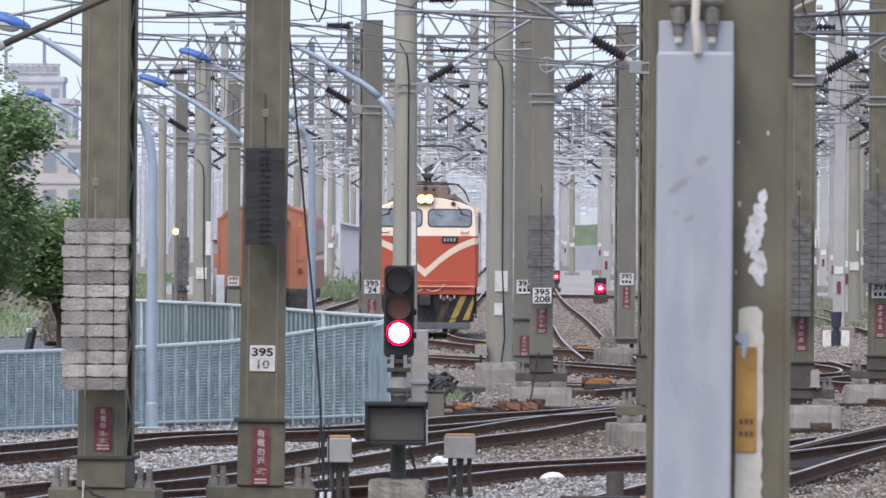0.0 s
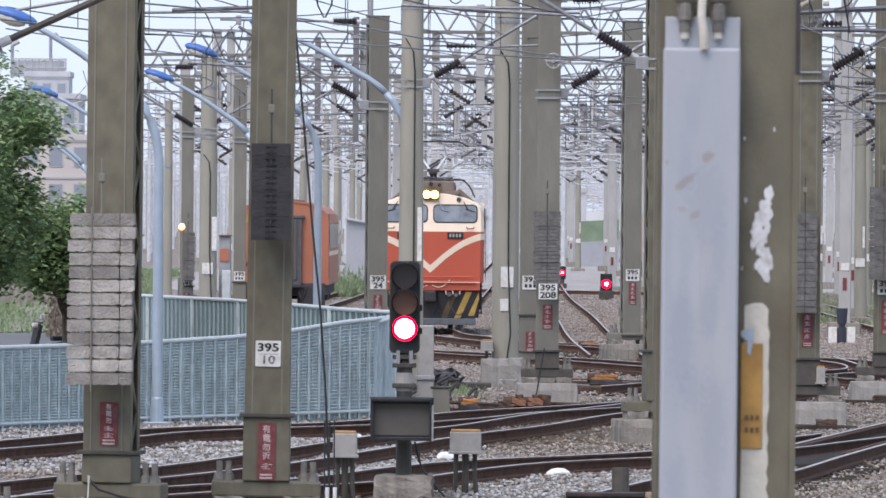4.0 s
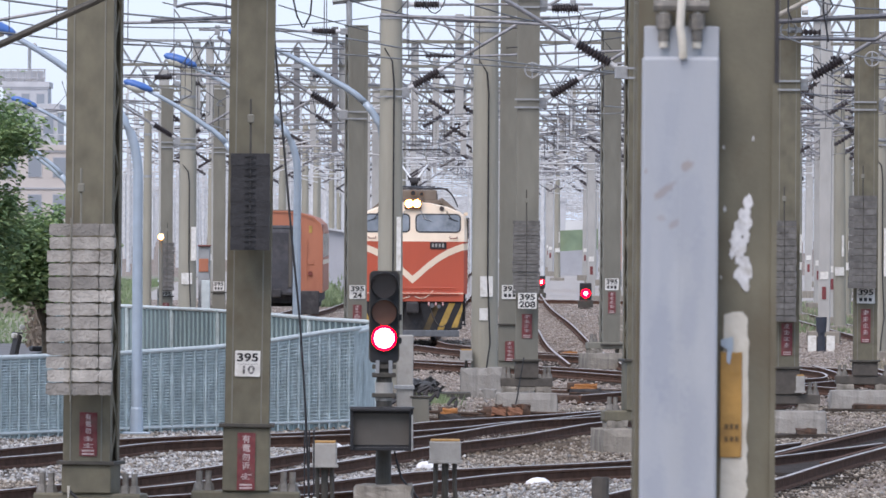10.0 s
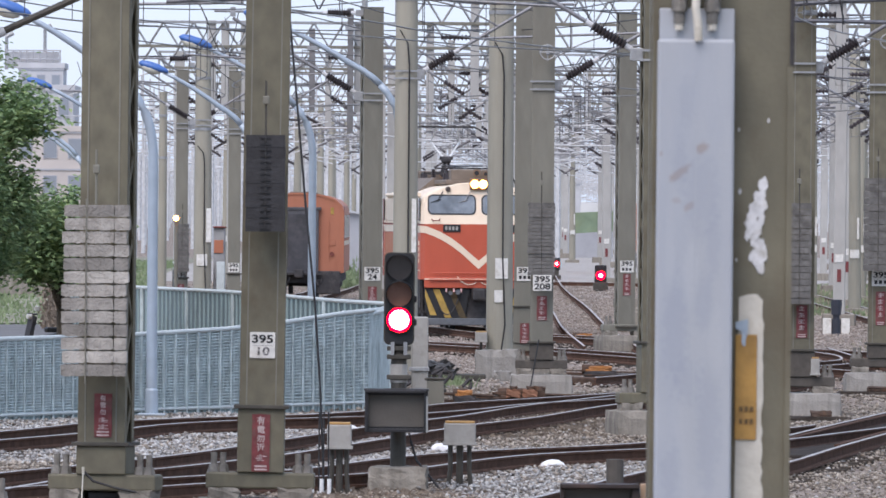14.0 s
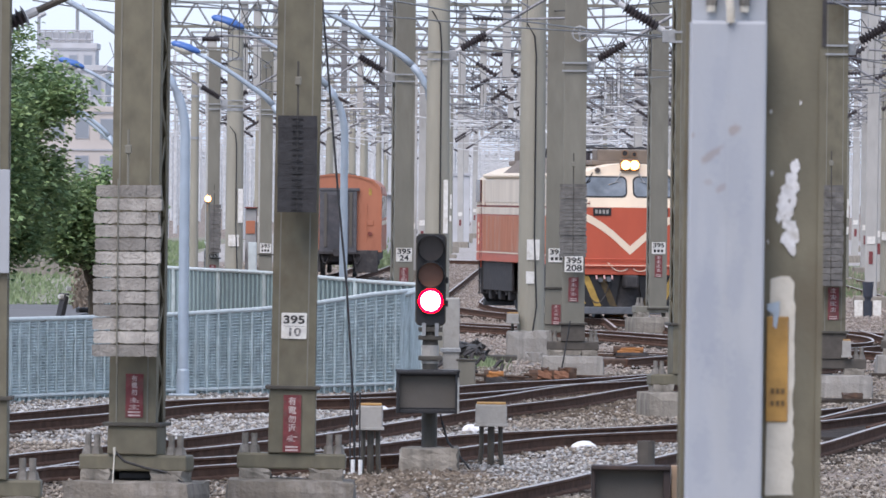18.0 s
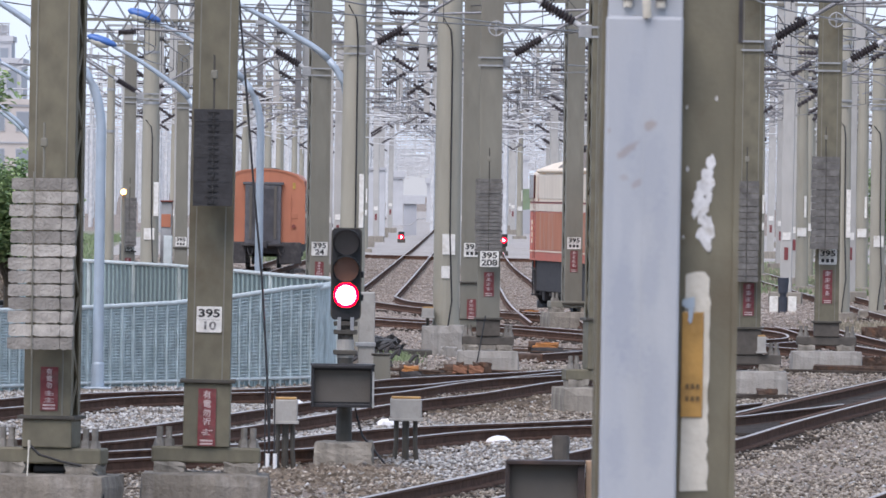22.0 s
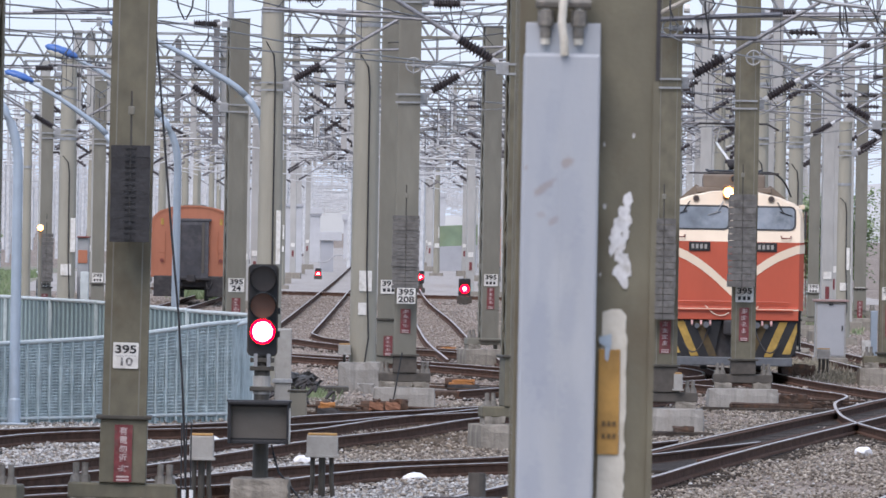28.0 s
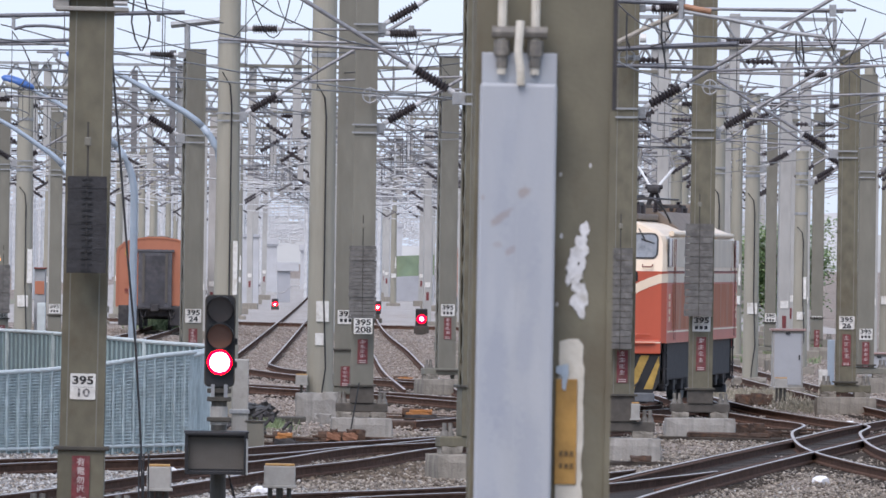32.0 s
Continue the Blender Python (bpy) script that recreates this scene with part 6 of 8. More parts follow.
def far_concrete():
    t = thing("distant_concrete_mast", "distant round pale concrete mast", "catenary mast", "distant masts")
    part("shaft", tube(bmesh.new(), [(0, 0, -0.2), (0, 0, 8.4)], [0.2, 0.15], 14), SPUN, t)
    part("plate", boxes((-0.14, 0.14, -0.215, -0.2, 1.72, 1.98)), PLATE, t, "small white plate")
    part("strip", boxes((0.07, 0.14, -0.215, -0.19, 2.3, 2.95)), PLATE, t, "narrow white strip")
    part("footing", bbox(-0.4, 0.4, -0.35, 0.35, -0.2, 0.2, 0.03), CONCRETE, t)
    return t


def far_bracket(side):
    t = thing("distant_bracket", "distant catenary bracket with dark insulators", "catenary bracket", "distant brackets")
    s = side
    for a, b in (((s * 0.25, 0, 0.05), (s * 0.8, 0, 0.4)), ((s * 0.25, 0, 1.5), (s * 0.8, 0, 1.5))):
        ob = part("insulator", insulator_mesh(0.62, 0.08, 6), PORCELAIN, t, "dark ribbed insulator")
        ob.matrix_basis = aim(a, b)
    part("bracket_tube", tubes(([(s * 0.75, 0, 0.37), (s * 2.6, 0, 1.52)], 0.03), n=5), TUBE, t)
    part("top_tube", tubes(([(s * 0.8, 0, 1.5), (s * 3.0, 0, 1.5)], 0.022), n=5), TUBE, t)
    part("registration_tube", tubes(([(s * 1.2, 0, 0.66), (s * 3.3, 0, 0.8)], 0.022), n=5), TUBE, t)
    part("steady_arm", tubes(([(s * 3.2, 0, 0.8), (s * 2.0, 0, 0.4)], 0.016), n=5), TUBE, t)
    return t


def build_far():
    rnd = random.Random(7)
    steel_a, conc_a, left_b, right_b = far_steel(), far_concrete(), far_bracket(-1), far_bracket(1)
    used = set()
    def put(proto, m):
        if proto in used:
            return copy_thing(proto, m)
        used.add(proto)
        proto.matrix_basis = m
        return proto
    # only where the middle tracks leave room
    cols = (-9.6, -7.6, -2.3, 2.05, 5.9, 7.6, 9.4, 11.0, 12.8, 14.4, 16.6, 18.3, 19.9)
    for y in FAR_ROWS[:10] + (262, 290):
        for c in cols:
            if y < 320 and c < 2.2:
                continue
            x = c + 0.007 * (y - 300) + (rnd.random() - 0.5) * 0.5
            # sight lines kept free along the main tracks and towards the road ramp
            if 13.63 < 1000 * x / y < (18.28 if y < 385 else 16.34) or 0.50 < 1000 * x / y < 4.15:
                continue
            yy = y + (rnd.random() - 0.5) * 6
            put(conc_a if rnd.random() < 0.38 else steel_a, pose(x, yy, GROUND, 0, (rnd.random() - 0.5) * 0.8, rnd.uniform(-8, 8)))
            if rnd.random() < 0.85:
                put(left_b if rnd.random() < 0.5 else right_b, pose(x, yy - 0.2, 5.0 + rnd.random() * 0.25))
            if rnd.random() < 0.25:
                put(right_b if rnd.random() < 0.5 else left_b, pose(x, yy - 0.15, 5.1 + rnd.random() * 0.2))
    # hanging droppers under the beams
    for y in (212, 243, 277) + FAR_ROWS[:6]:
        for k in range(5 if y > 250 else 3):
            x = rnd.uniform(7, 12) if y == 212 else rnd.uniform(-1, 13) if y == 243 else rnd.uniform(-9, 15)
            if y == 277:
                x = rnd.uniform(-8.5, 3)
            d = thing("drop_post", "grey drop post hanging from a gantry beam", "drop post", "drop posts", m=pose(x, y + 0.05, 0))
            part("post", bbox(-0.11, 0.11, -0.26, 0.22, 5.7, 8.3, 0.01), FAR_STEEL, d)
            part("brace", tubes(([(0.1, 0, 6.2), (0.6, 0, 7.6)], 0.022), n=5), STEEL, d)
            b = copy_thing(left_b if rnd.random() < 0.5 else right_b, pose(x, y + 0.05, 5.75))


build_far()


# greyer than the porcelain of the nearer insulators
FAR_INSULATOR = paint("grey_far_porcelain", (0.13, 0.12, 0.12), 0.6, 0, 0.3, 8)


def far_catenary():
    """The endless thicket of beams, tubes and brackets beyond the nearer gantries."""
    rnd = random.Random(23)
    bm = bmesh.new()
    dark = bmesh.new()
    rows = [318, 350, 383, 419, 458, 502, 550, 602, 660, 740, 820]
    y = 930
    while y < 2300:
        rows.append(y)
        y *= 1.065
    for y in rows:
        x0, x1 = -12 + 0.007 * (y - 300) - y * 0.004, 19 + 0.007 * (y - 300) + y * 0.002
        x0, x1 = min(x0, -0.034 * y), max(x1, 0.056 * y)
        k = max(1.0, y / 900)
        if y > 600:
            z0 = 7.5 + rnd.uniform(-0.2, 0.2)
            for z in (z0, z0 + 0.7):
                tube(bm, [(x0, y, z), (x1, y, z)], 0.045 * k, 4, False)
            step = 0.55 * k
            n = int((x1 - x0) / step)
            for i in range(n):
                tube(bm, [(x0 + i * step, y, z0 + 0.7 * (i % 2)), (x0 + (i + 1) * step, y, z0 + 0.7 * (1 - i % 2))], 0.026 * k, 3, False)
        for i in range(int(1.5 * (x1 - x0))):
            x = rnd.uniform(x0, x1)
            z = rnd.uniform(5.0, 7.2)
            w = rnd.uniform(1.0, 3.4)
            yy = y + rnd.uniform(-9, 9)
            tube(bm, [(x, yy, z), (x + w, yy, z + rnd.choice((0, 0, 0.05, -0.25, 0.5, 0.9)))], 0.022 * k, 4, False)
            if i % 2:
                tube(bm, [(x, yy, z - 0.3), (x, yy, 7.7)], 0.03 * k, 4, False)
            if i % 4 == 0 and y < 620:
                s = rnd.choice((-1, 1))
                tube(dark, [(x, yy, z), (x + s * 0.55, yy, z + 0.3)], 0.045 * k, 5, False)
        if y > 600:
            n = int((x1 - x0) / 3.4)
            for i in range(n):
                x = x0 + (x1 - x0) * (i + rnd.uniform(0.2, 0.8)) / n
                if 13.63 < 1000 * x / y < (18.28 if y < 385 else 16.34) or 0.50 < 1000 * x / y < 4.15:
                    continue
                tube(bm, [(x, y, GROUND), (x, y, 8.4)], 0.15, 6, False)
    t = thing("far_catenary", "pale thicket of distant beams, tubes and wires", "catenary")
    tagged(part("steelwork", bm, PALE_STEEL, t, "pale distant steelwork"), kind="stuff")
    tagged(part("insulator_mass", dark, FAR_INSULATOR, t, "small dark insulators"), kind="stuff")


far_catenary()


# wires along the tracks: contact wire, messenger, droppers
def overhead(name_label, pts, spans, z=5.25, rise=1.25):
    t = thing("overhead_wire", name_label, "overhead wire", "overhead wires")
    line = smooth_line(pts, 4.0)
    con, mes, drop = bmesh.new(), bmesh.new(), bmesh.new()
    stagger = 0.2
    n = len(line)
    a = [p + Vector((stagger * math.sin(i * 0.8), 0, z)) for i, p in enumerate(line)]
    tube(con, a, 0.011, 5)
    m = []
    for i, p in enumerate(a):
        f = (i % spans) / spans
        m.append(p + Vector((0, 0, rise - 3.2 * (rise - 0.45) * f * (1 - f))))
    tube(mes, m, 0.011, 5)
    for i in range(0, n, 2):
        tube(drop, [a[i], m[i]], 0.006, 4, False)
    part("contact_wire", con, PALE_WIRE, t)
    part("messenger_wire", mes, WIRE, t)
    part("dropper_mesh", drop, WIRE, t, "thin hanging wires", kind="stuff")


overhead("contact and messenger wires over the ladder track", LADDER, 11)
overhead("contact and messenger wires over the fence side track", YARD_EDGE, 10, 5.3)
overhead("contact and messenger wires over the winding track", LOCO_LINE, 12, 5.0)
overhead("contact and messenger wires over the western main track", MAIN_LEFT[:6], 12)
overhead("contact and messenger wires over the eastern main track", MAIN_RIGHT[:6], 12, 5.2)
overhead("contact and messenger wires over the coach track", COACH_LINE, 12, 5.2)
overhead("contact and messenger wires over the crossing ladder", RIGHT_LADDER, 11, 5.25)
overhead("contact and messenger wires over the crossing track", RIGHT_CROSS, 10, 5.2)
overhead("contact and messenger wires over the outer track", FAR_RIGHT, 12, 5.2)
overhead("contact and messenger wires over the crossover", CROSSOVER, 10, 5.2)


def span_wire(label, rows, r=0.011, material=WIRE):
    t = thing("span_wire", label, "wire", "span wires")
    for a, b, drop in rows:
        part("wire", tube(bmesh.new(), sag(a, b, drop, 10), r, 5), material, t)


span_wire("dark feeder wires strung between masts", (
    ((-6.94, 150.00, 6.12), (-1.72, 200.00, 6.39), 0.1), ((-6.94, 150.00, 5.78), (0.94, 215.00, 5.98), 0.15), ((-5.30, 165.00, 6.30), (-0.97, 190.00, 7.06), 0.1), ((-2.86, 170.00, 6.40), (2.46, 240.00, 6.66), 0.12), ((-5.72, 178.00, 6.24), (0.87, 200.00, 6.64), 0.05),
    ((-2.51, 160.00, 6.57), (0.83, 190.00, 6.38), 0.08), ((-0.92, 180.00, 6.78), (3.43, 165.00, 6.34), 0.08), ((-0.50, 185.00, 6.35), (3.54, 170.00, 6.29), 0.1), ((-0.54, 200.00, 6.11), (3.85, 185.00, 6.10), 0.1), ((1.94, 170.00, 6.43), (3.12, 150.00, 6.27), 0.05),
    ((2.17, 190.00, 5.62), (4.59, 220.00, 5.56), 0.05)))
span_wire("dark feeder wires over the crossing", (
    ((6.30, 165.00, 6.21), (10.67, 180.00, 6.90), 0.1), ((6.68, 175.00, 6.01), (11.88, 200.00, 5.94), 0.12), ((7.27, 190.00, 5.61), (12.29, 205.00, 5.42), 0.1), ((7.66, 200.00, 5.28), (11.37, 190.00, 6.12), 0.1), ((9.95, 165.00, 7.36), (12.13, 180.00, 7.36), 0.03),
    ((8.11, 180.00, 7.09), (12.88, 200.00, 7.03), 0.06), ((8.57, 190.00, 6.54), (13.21, 205.00, 6.41), 0.08)))
span_wire("pale level cross-span tubes high over the tracks", (
    ((-5.14, 160.00, 6.26), (-3.35, 160.00, 6.30), 0.0), ((-6.85, 148.00, 6.00), (-5.54, 148.00, 6.23), 0.0), ((-0.47, 172.00, 6.64), (2.16, 172.00, 6.66), 0.0), ((0.47, 165.00, 6.43), (2.22, 165.00, 6.42), 0.0), ((5.56, 158.00, 6.34), (9.37, 158.00, 6.43), 0.0), ((6.74, 158.00, 6.99), (9.47, 158.00, 6.97), 0.0),
    ((9.38, 165.00, 6.67), (10.93, 165.00, 6.67), 0.0), ((5.56, 158.00, 6.04), (7.33, 158.00, 6.02), 0.0)), 0.026, TUBE)


# level tubes, jumpers and drop posts high over the tracks
def jumper(label, *lines, r=0.014):
    t = thing("jumper_cable", label, "cable", "jumper cables")
    for pts in lines:
        part("cable", tube(bmesh.new(), [Vector(p) for p in pts], r, 6), BLACK, t)


def drop_post(x, y, z0, z1, w, label):
    t = thing("drop_post", label, "drop post", "drop posts", m=pose(x, y, 0))
    part("flange", boxes((-w / 2, w / 2, -w / 2, -w / 2 + 0.015, z0, z1), (-w / 2, w / 2, w / 2 - 0.015, w / 2, z0, z1)), DROP_STEEL, t)
    part("web", boxes((-0.01, 0.01, -w / 2 + 0.015, w / 2 - 0.015, z0, z1)), DROP_STEEL, t)
    part("clamp_plate", bbox(-w * 0.9, w * 0.9, -w / 2 - 0.02, -w / 2 - 0.003, z1 - 0.62, z1 - 0.5, 0.006), STEEL, t, "pale clamp plate")


# tube colour darkened all round for undersides shaded against the sky
SKY_TUBE = paint("shaded_blue_grey_tube", (0.10, 0.108, 0.125), 0.5, 0.2, 0.3, 12, (0.16, 0.14, 0.12), 0.4, 6)
PALE_STRUT = paint("weathered_buff_strut", (0.33, 0.30, 0.25), 0.7, 0, 0.25, 9)
RUST_ROD = paint("rusty_orange_rod", (0.36, 0.19, 0.11), 0.7, 0, 0.3, 8)
DROP_STEEL = paint("dark_drop_post_steel", (0.15, 0.15, 0.15), 0.7, 0, 0.3, 4, (0.2, 0.14, 0.1), 0.3, 3)
drop_post(-2.71, 276.60, 5.09, 8.67, 0.17, "dark steel drop post hanging from a gantry beam")
drop_post(-3.81, 276.60, 5.72, 8.08, 0.17, "dark steel drop post hanging from a gantry beam")
tube_arm = thing("cross_tube", "pale level tube with clamps before the concrete masts", "tube", "cross tubes")
part("tube", tubes(([(-4.35, 150.00, 6.50), (-1.30, 150.00, 6.60)], 0.034), n=8), SKY_TUBE, tube_arm)
part("lower_tube", tubes(([(-4.35, 150.00, 6.09), (-3.10, 150.00, 6.14)], 0.03), n=8), SKY_TUBE, tube_arm)
part("curved_arm", tubes(([(-3.96, 150.00, 6.30), (-3.78, 150.00, 6.35), (-3.51, 150.00, 6.36), (-3.26, 150.00, 6.34), (-3.08, 150.00, 6.30)], 0.024), n=8), SKY_TUBE, tube_arm, "curved registration arm")
part("hanger", tubes(([(-3.97, 150.00, 6.53), (-3.97, 150.00, 6.30)], 0.03), ([(-3.97, 150.00, 6.47), (-3.85, 150.00, 6.49)], 0.02), n=6), STEEL, tube_arm)
part("end_ring", tubes(([(-1.71, 150.00, 6.58), (-1.71, 150.00, 6.45)], 0.03), n=8), STEEL, tube_arm)
part("wire", tubes(([(-4.17, 150.00, 6.37), (-3.73, 150.00, 6.27), (-3.29, 150.00, 6.15)], 0.01), ([(-2.06, 150.00, 6.75), (-1.27, 150.00, 6.57), (-0.69, 150.00, 6.44)], 0.008), n=5), WIRE, tube_arm, "thin stay wire")
jumper("black jumper cables looping under a level tube", [(-2.09, 150.00, 6.86), (-2.13, 150.00, 6.44), (-2.07, 150.00, 6.17), (-1.98, 150.00, 5.99)], [(-1.94, 150.00, 6.86), (-1.84, 150.00, 6.44), (-1.86, 150.00, 6.19), (-1.96, 150.00, 5.99)])
head_arm = thing("mast_head_arm", "pale channel arm on a short post over a lattice mast", "bracket")
part("post", tubes(([(-1.51, 180.00, 7.13), (-1.50, 180.00, 6.59)], 0.055), n=6), STEEL, head_arm)
part("channel", tubes(([(-1.82, 180.00, 7.11), (-0.91, 180.00, 7.21)], 0.062), n=4), STEEL, head_arm, "pale sloping channel")
side_arm = thing("cross_tube", "blue-grey tubes and brown insulators at an olive mast", "tube", "cross tubes")
part("upper_tube", tubes(([(5.13, 142.90, 6.69), (6.15, 142.90, 6.66)], 0.034), n=8), SKY_TUBE, side_arm)
part("middle_tube", tubes(([(5.14, 142.90, 5.97), (6.03, 142.90, 6.03), (7.01, 142.90, 6.08)], 0.036), n=8), SKY_TUBE, side_arm)
part("lower_tube", tubes(([(5.14, 142.90, 5.73), (6.64, 142.90, 5.71)], 0.03), n=8), SKY_TUBE, side_arm)
part("rusty_rod", tubes(([(6.15, 142.90, 6.63), (6.59, 142.90, 6.55)], 0.042), n=8), RUST_ROD, side_arm, "orange-brown rod")
part("pale_strut", tubes(([(5.14, 142.90, 6.04), (5.56, 142.90, 6.26), (6.11, 142.90, 6.52)], 0.036), n=8), PALE_STRUT, side_arm, "weathered pale strut")
part("long_strut", tubes(([(6.11, 142.90, 6.56), (6.95, 142.90, 6.42), (7.71, 142.90, 6.26), (8.30, 142.90, 6.20)], 0.03), n=8), STEEL, side_arm, "long sloping strut")
part("clamp", tubes(([(6.15, 142.90, 6.78), (6.14, 142.90, 6.44)], 0.06), n=6), STEEL, side_arm, "upright tube clamp")
part("fitting", tubes(([(5.54, 142.90, 6.14), (5.63, 142.90, 6.14)], 0.07), n=10), PLATE, side_arm, "white fitting")
porcelain(side_arm, Vector((5.77, 142.90, 6.60)), Vector((6.13, 142.90, 6.60)), 0.085, 10)
jumper("black jumper cables hanging beside an olive mast", [(5.33, 142.70, 6.46), (5.33, 142.70, 6.12), (5.38, 142.70, 5.99)], [(5.85, 142.70, 6.55), (5.85, 142.70, 6.13), (5.89, 142.70, 5.92), (5.93, 142.70, 5.67)], [(5.92, 142.70, 6.38), (5.99, 142.70, 6.20), (5.90, 142.70, 6.08), (5.69, 142.70, 6.01)])
jumper("black jumper loops under a sloping strut", [(8.28, 150.50, 6.43), (8.29, 150.50, 6.07), (8.34, 150.50, 5.93)], [(8.36, 150.50, 6.41), (8.41, 150.50, 6.03), (8.38, 150.50, 5.88), (8.57, 150.50, 5.83)])

# the slack black cable before the fence
cab = thing("hanging_cable", "slack black cable hanging from the overhead line", "cable", "loose cables")
part("cable", tube(bmesh.new(), [(-1.67, 103.00, 5.49), (-1.66, 103.00, 4.88), (-1.58, 103.00, 4.03), (-1.47, 103.00, 2.82), (-1.37, 103.00, 1.85), (-1.31, 103.00, 1.01), (-1.28, 103.00, 0.40), (-1.26, 103.00, -0.12)], 0.012, 6), BLACK, cab)


# ---- the teal fence ----
# colour of a sheet added behind the rear pickets to darken their gaps
TEAL_DARK = paint("dark_gap_backing", (0.10, 0.15, 0.155), 0.6, 0, 0.15, 5)
def fence(label, plan, tops, pickets, net):
    """A fence along plan points with heights of its top; pickets: their distance."""
    t = thing("fence", label, "fence", "fences")
    line = []
    for (a, za), (b, zb) in zip(zip(plan, tops), zip(plan[1:], tops[1:])):
        a, b = Vector((*a, 0)), Vector((*b, 0))
        n = max(2, int((b - a).length / pickets))
        line += [(a.lerp(b, i / n), za + (zb - za) * i / n) for i in range(n)]
    line.append((Vector((*plan[-1], 0)), tops[-1]))
    for i, (p, z) in enumerate(line):
        r = (0.019 if i % 2 == 0 else 0.009) if net else (0.055 if i % 11 == 0 else 0.03)
        yy = p.y - (0.05 if net and i % 2 == 0 else 0.0)
        part("post" if i % 8 == 0 else "picket", tubes(([(p.x, yy, GROUND), (p.x, yy, z + 0.02)], r), n=6), TEAL_LIGHT if net or i % 11 == 0 else TEAL, t)
    part("top_rail", tube(bmesh.new(), [(p.x, p.y - 0.02, z) for p, z in line], 0.035, 8), FENCE_RAIL, t, "pale galvanised top rail")
    part("bottom_rail", tube(bmesh.new(), [(p.x, p.y - 0.02, GROUND + 0.12) for p, z in line], 0.03, 8), FENCE_RAIL, t)
    if net:
        wires = bmesh.new()
        rows = 24
        for k in range(rows):
            pts = []
            for i, (p, z) in enumerate(line):
                zz = GROUND + 0.18 + (z - GROUND - 0.24) * k / (rows - 1)
                pts += [(p.x, p.y - 0.035, zz + (0.005 if (i + k) % 2 else -0.004))]
                if i + 1 < len(line):
                    q = p.lerp(line[i + 1][0], 0.5)
                    pts += [(q.x, q.y - 0.035, zz)]
            tube(wires, pts, 0.01, 4, False)
        for i, (p, z) in enumerate(line[:-1]):
            for f in (0.2, 0.4, 0.6, 0.8):
                q = p.lerp(line[i + 1][0], f)
                tube(wires, [(q.x, q.y - 0.03, GROUND + 0.12), (q.x + 0.012 * math.sin(i * 3 + f * 9), q.y - 0.03, (GROUND + z) / 2), (q.x, q.y - 0.03, z)], 0.0065, 4, False)
        part("wire_mesh", wires, TEAL_LIGHT, t, "wavy woven wire mesh", kind="stuff")
    sheet = bmesh.new()
    a, b = [], []
    for i, (p, z) in enumerate(line):
        for f in (0, 0.5):
            if i + 1 == len(line) and f:
                continue
            q = p.lerp(line[i + 1][0], f) if f else p
            o = 0.0 if f else 0.035
            a.append(sheet.verts.new((q.x, q.y + o, GROUND)))
            b.append(sheet.verts.new((q.x, q.y + o, z - 0.02)))
    for i in range(len(a) - 1):
        sheet.faces.new((a[i], a[i + 1], b[i + 1], b[i]))
    part("netting", sheet, TEAL if net else TEAL_DARK, t, "teal backing sheet")
    return t


fence("teal wire-mesh fence with pale rails along the yard", [(-7.06, 133.0), (-5.81, 136.6), (-4.47, 140.0), (-3.21, 142.5), (-2.40, 144.2), (-1.57, 146.0), (-1.13, 147.0), (-0.98, 151.0), (-0.88, 158.0)],
      [1.0, 1.0, 1.02, 1.08, 1.16, 1.28, 1.32, 1.3, 1.28], 0.17, True)
fence("teal picket fence with pale top rail behind the yard fence", [(-0.89, 160.0), (-1.77, 164.5), (-2.84, 171.0), (-4.03, 179.0), (-6.01, 190.0), (-7.79, 200.0)], [1.3, 1.3, 1.32, 1.32, 1.3, 1.3], 0.52, False)
bar = thing("fence_bar", "pale galvanised rail lying across the fence corner", "rail", m=pose(0, 0, 0))
part("tube", tubes(([(-1.53, 147.00, 1.29), (-1.24, 147.20, 1.23), (-0.88, 150.00, 1.30)], 0.032)), FENCE_RAIL, bar)


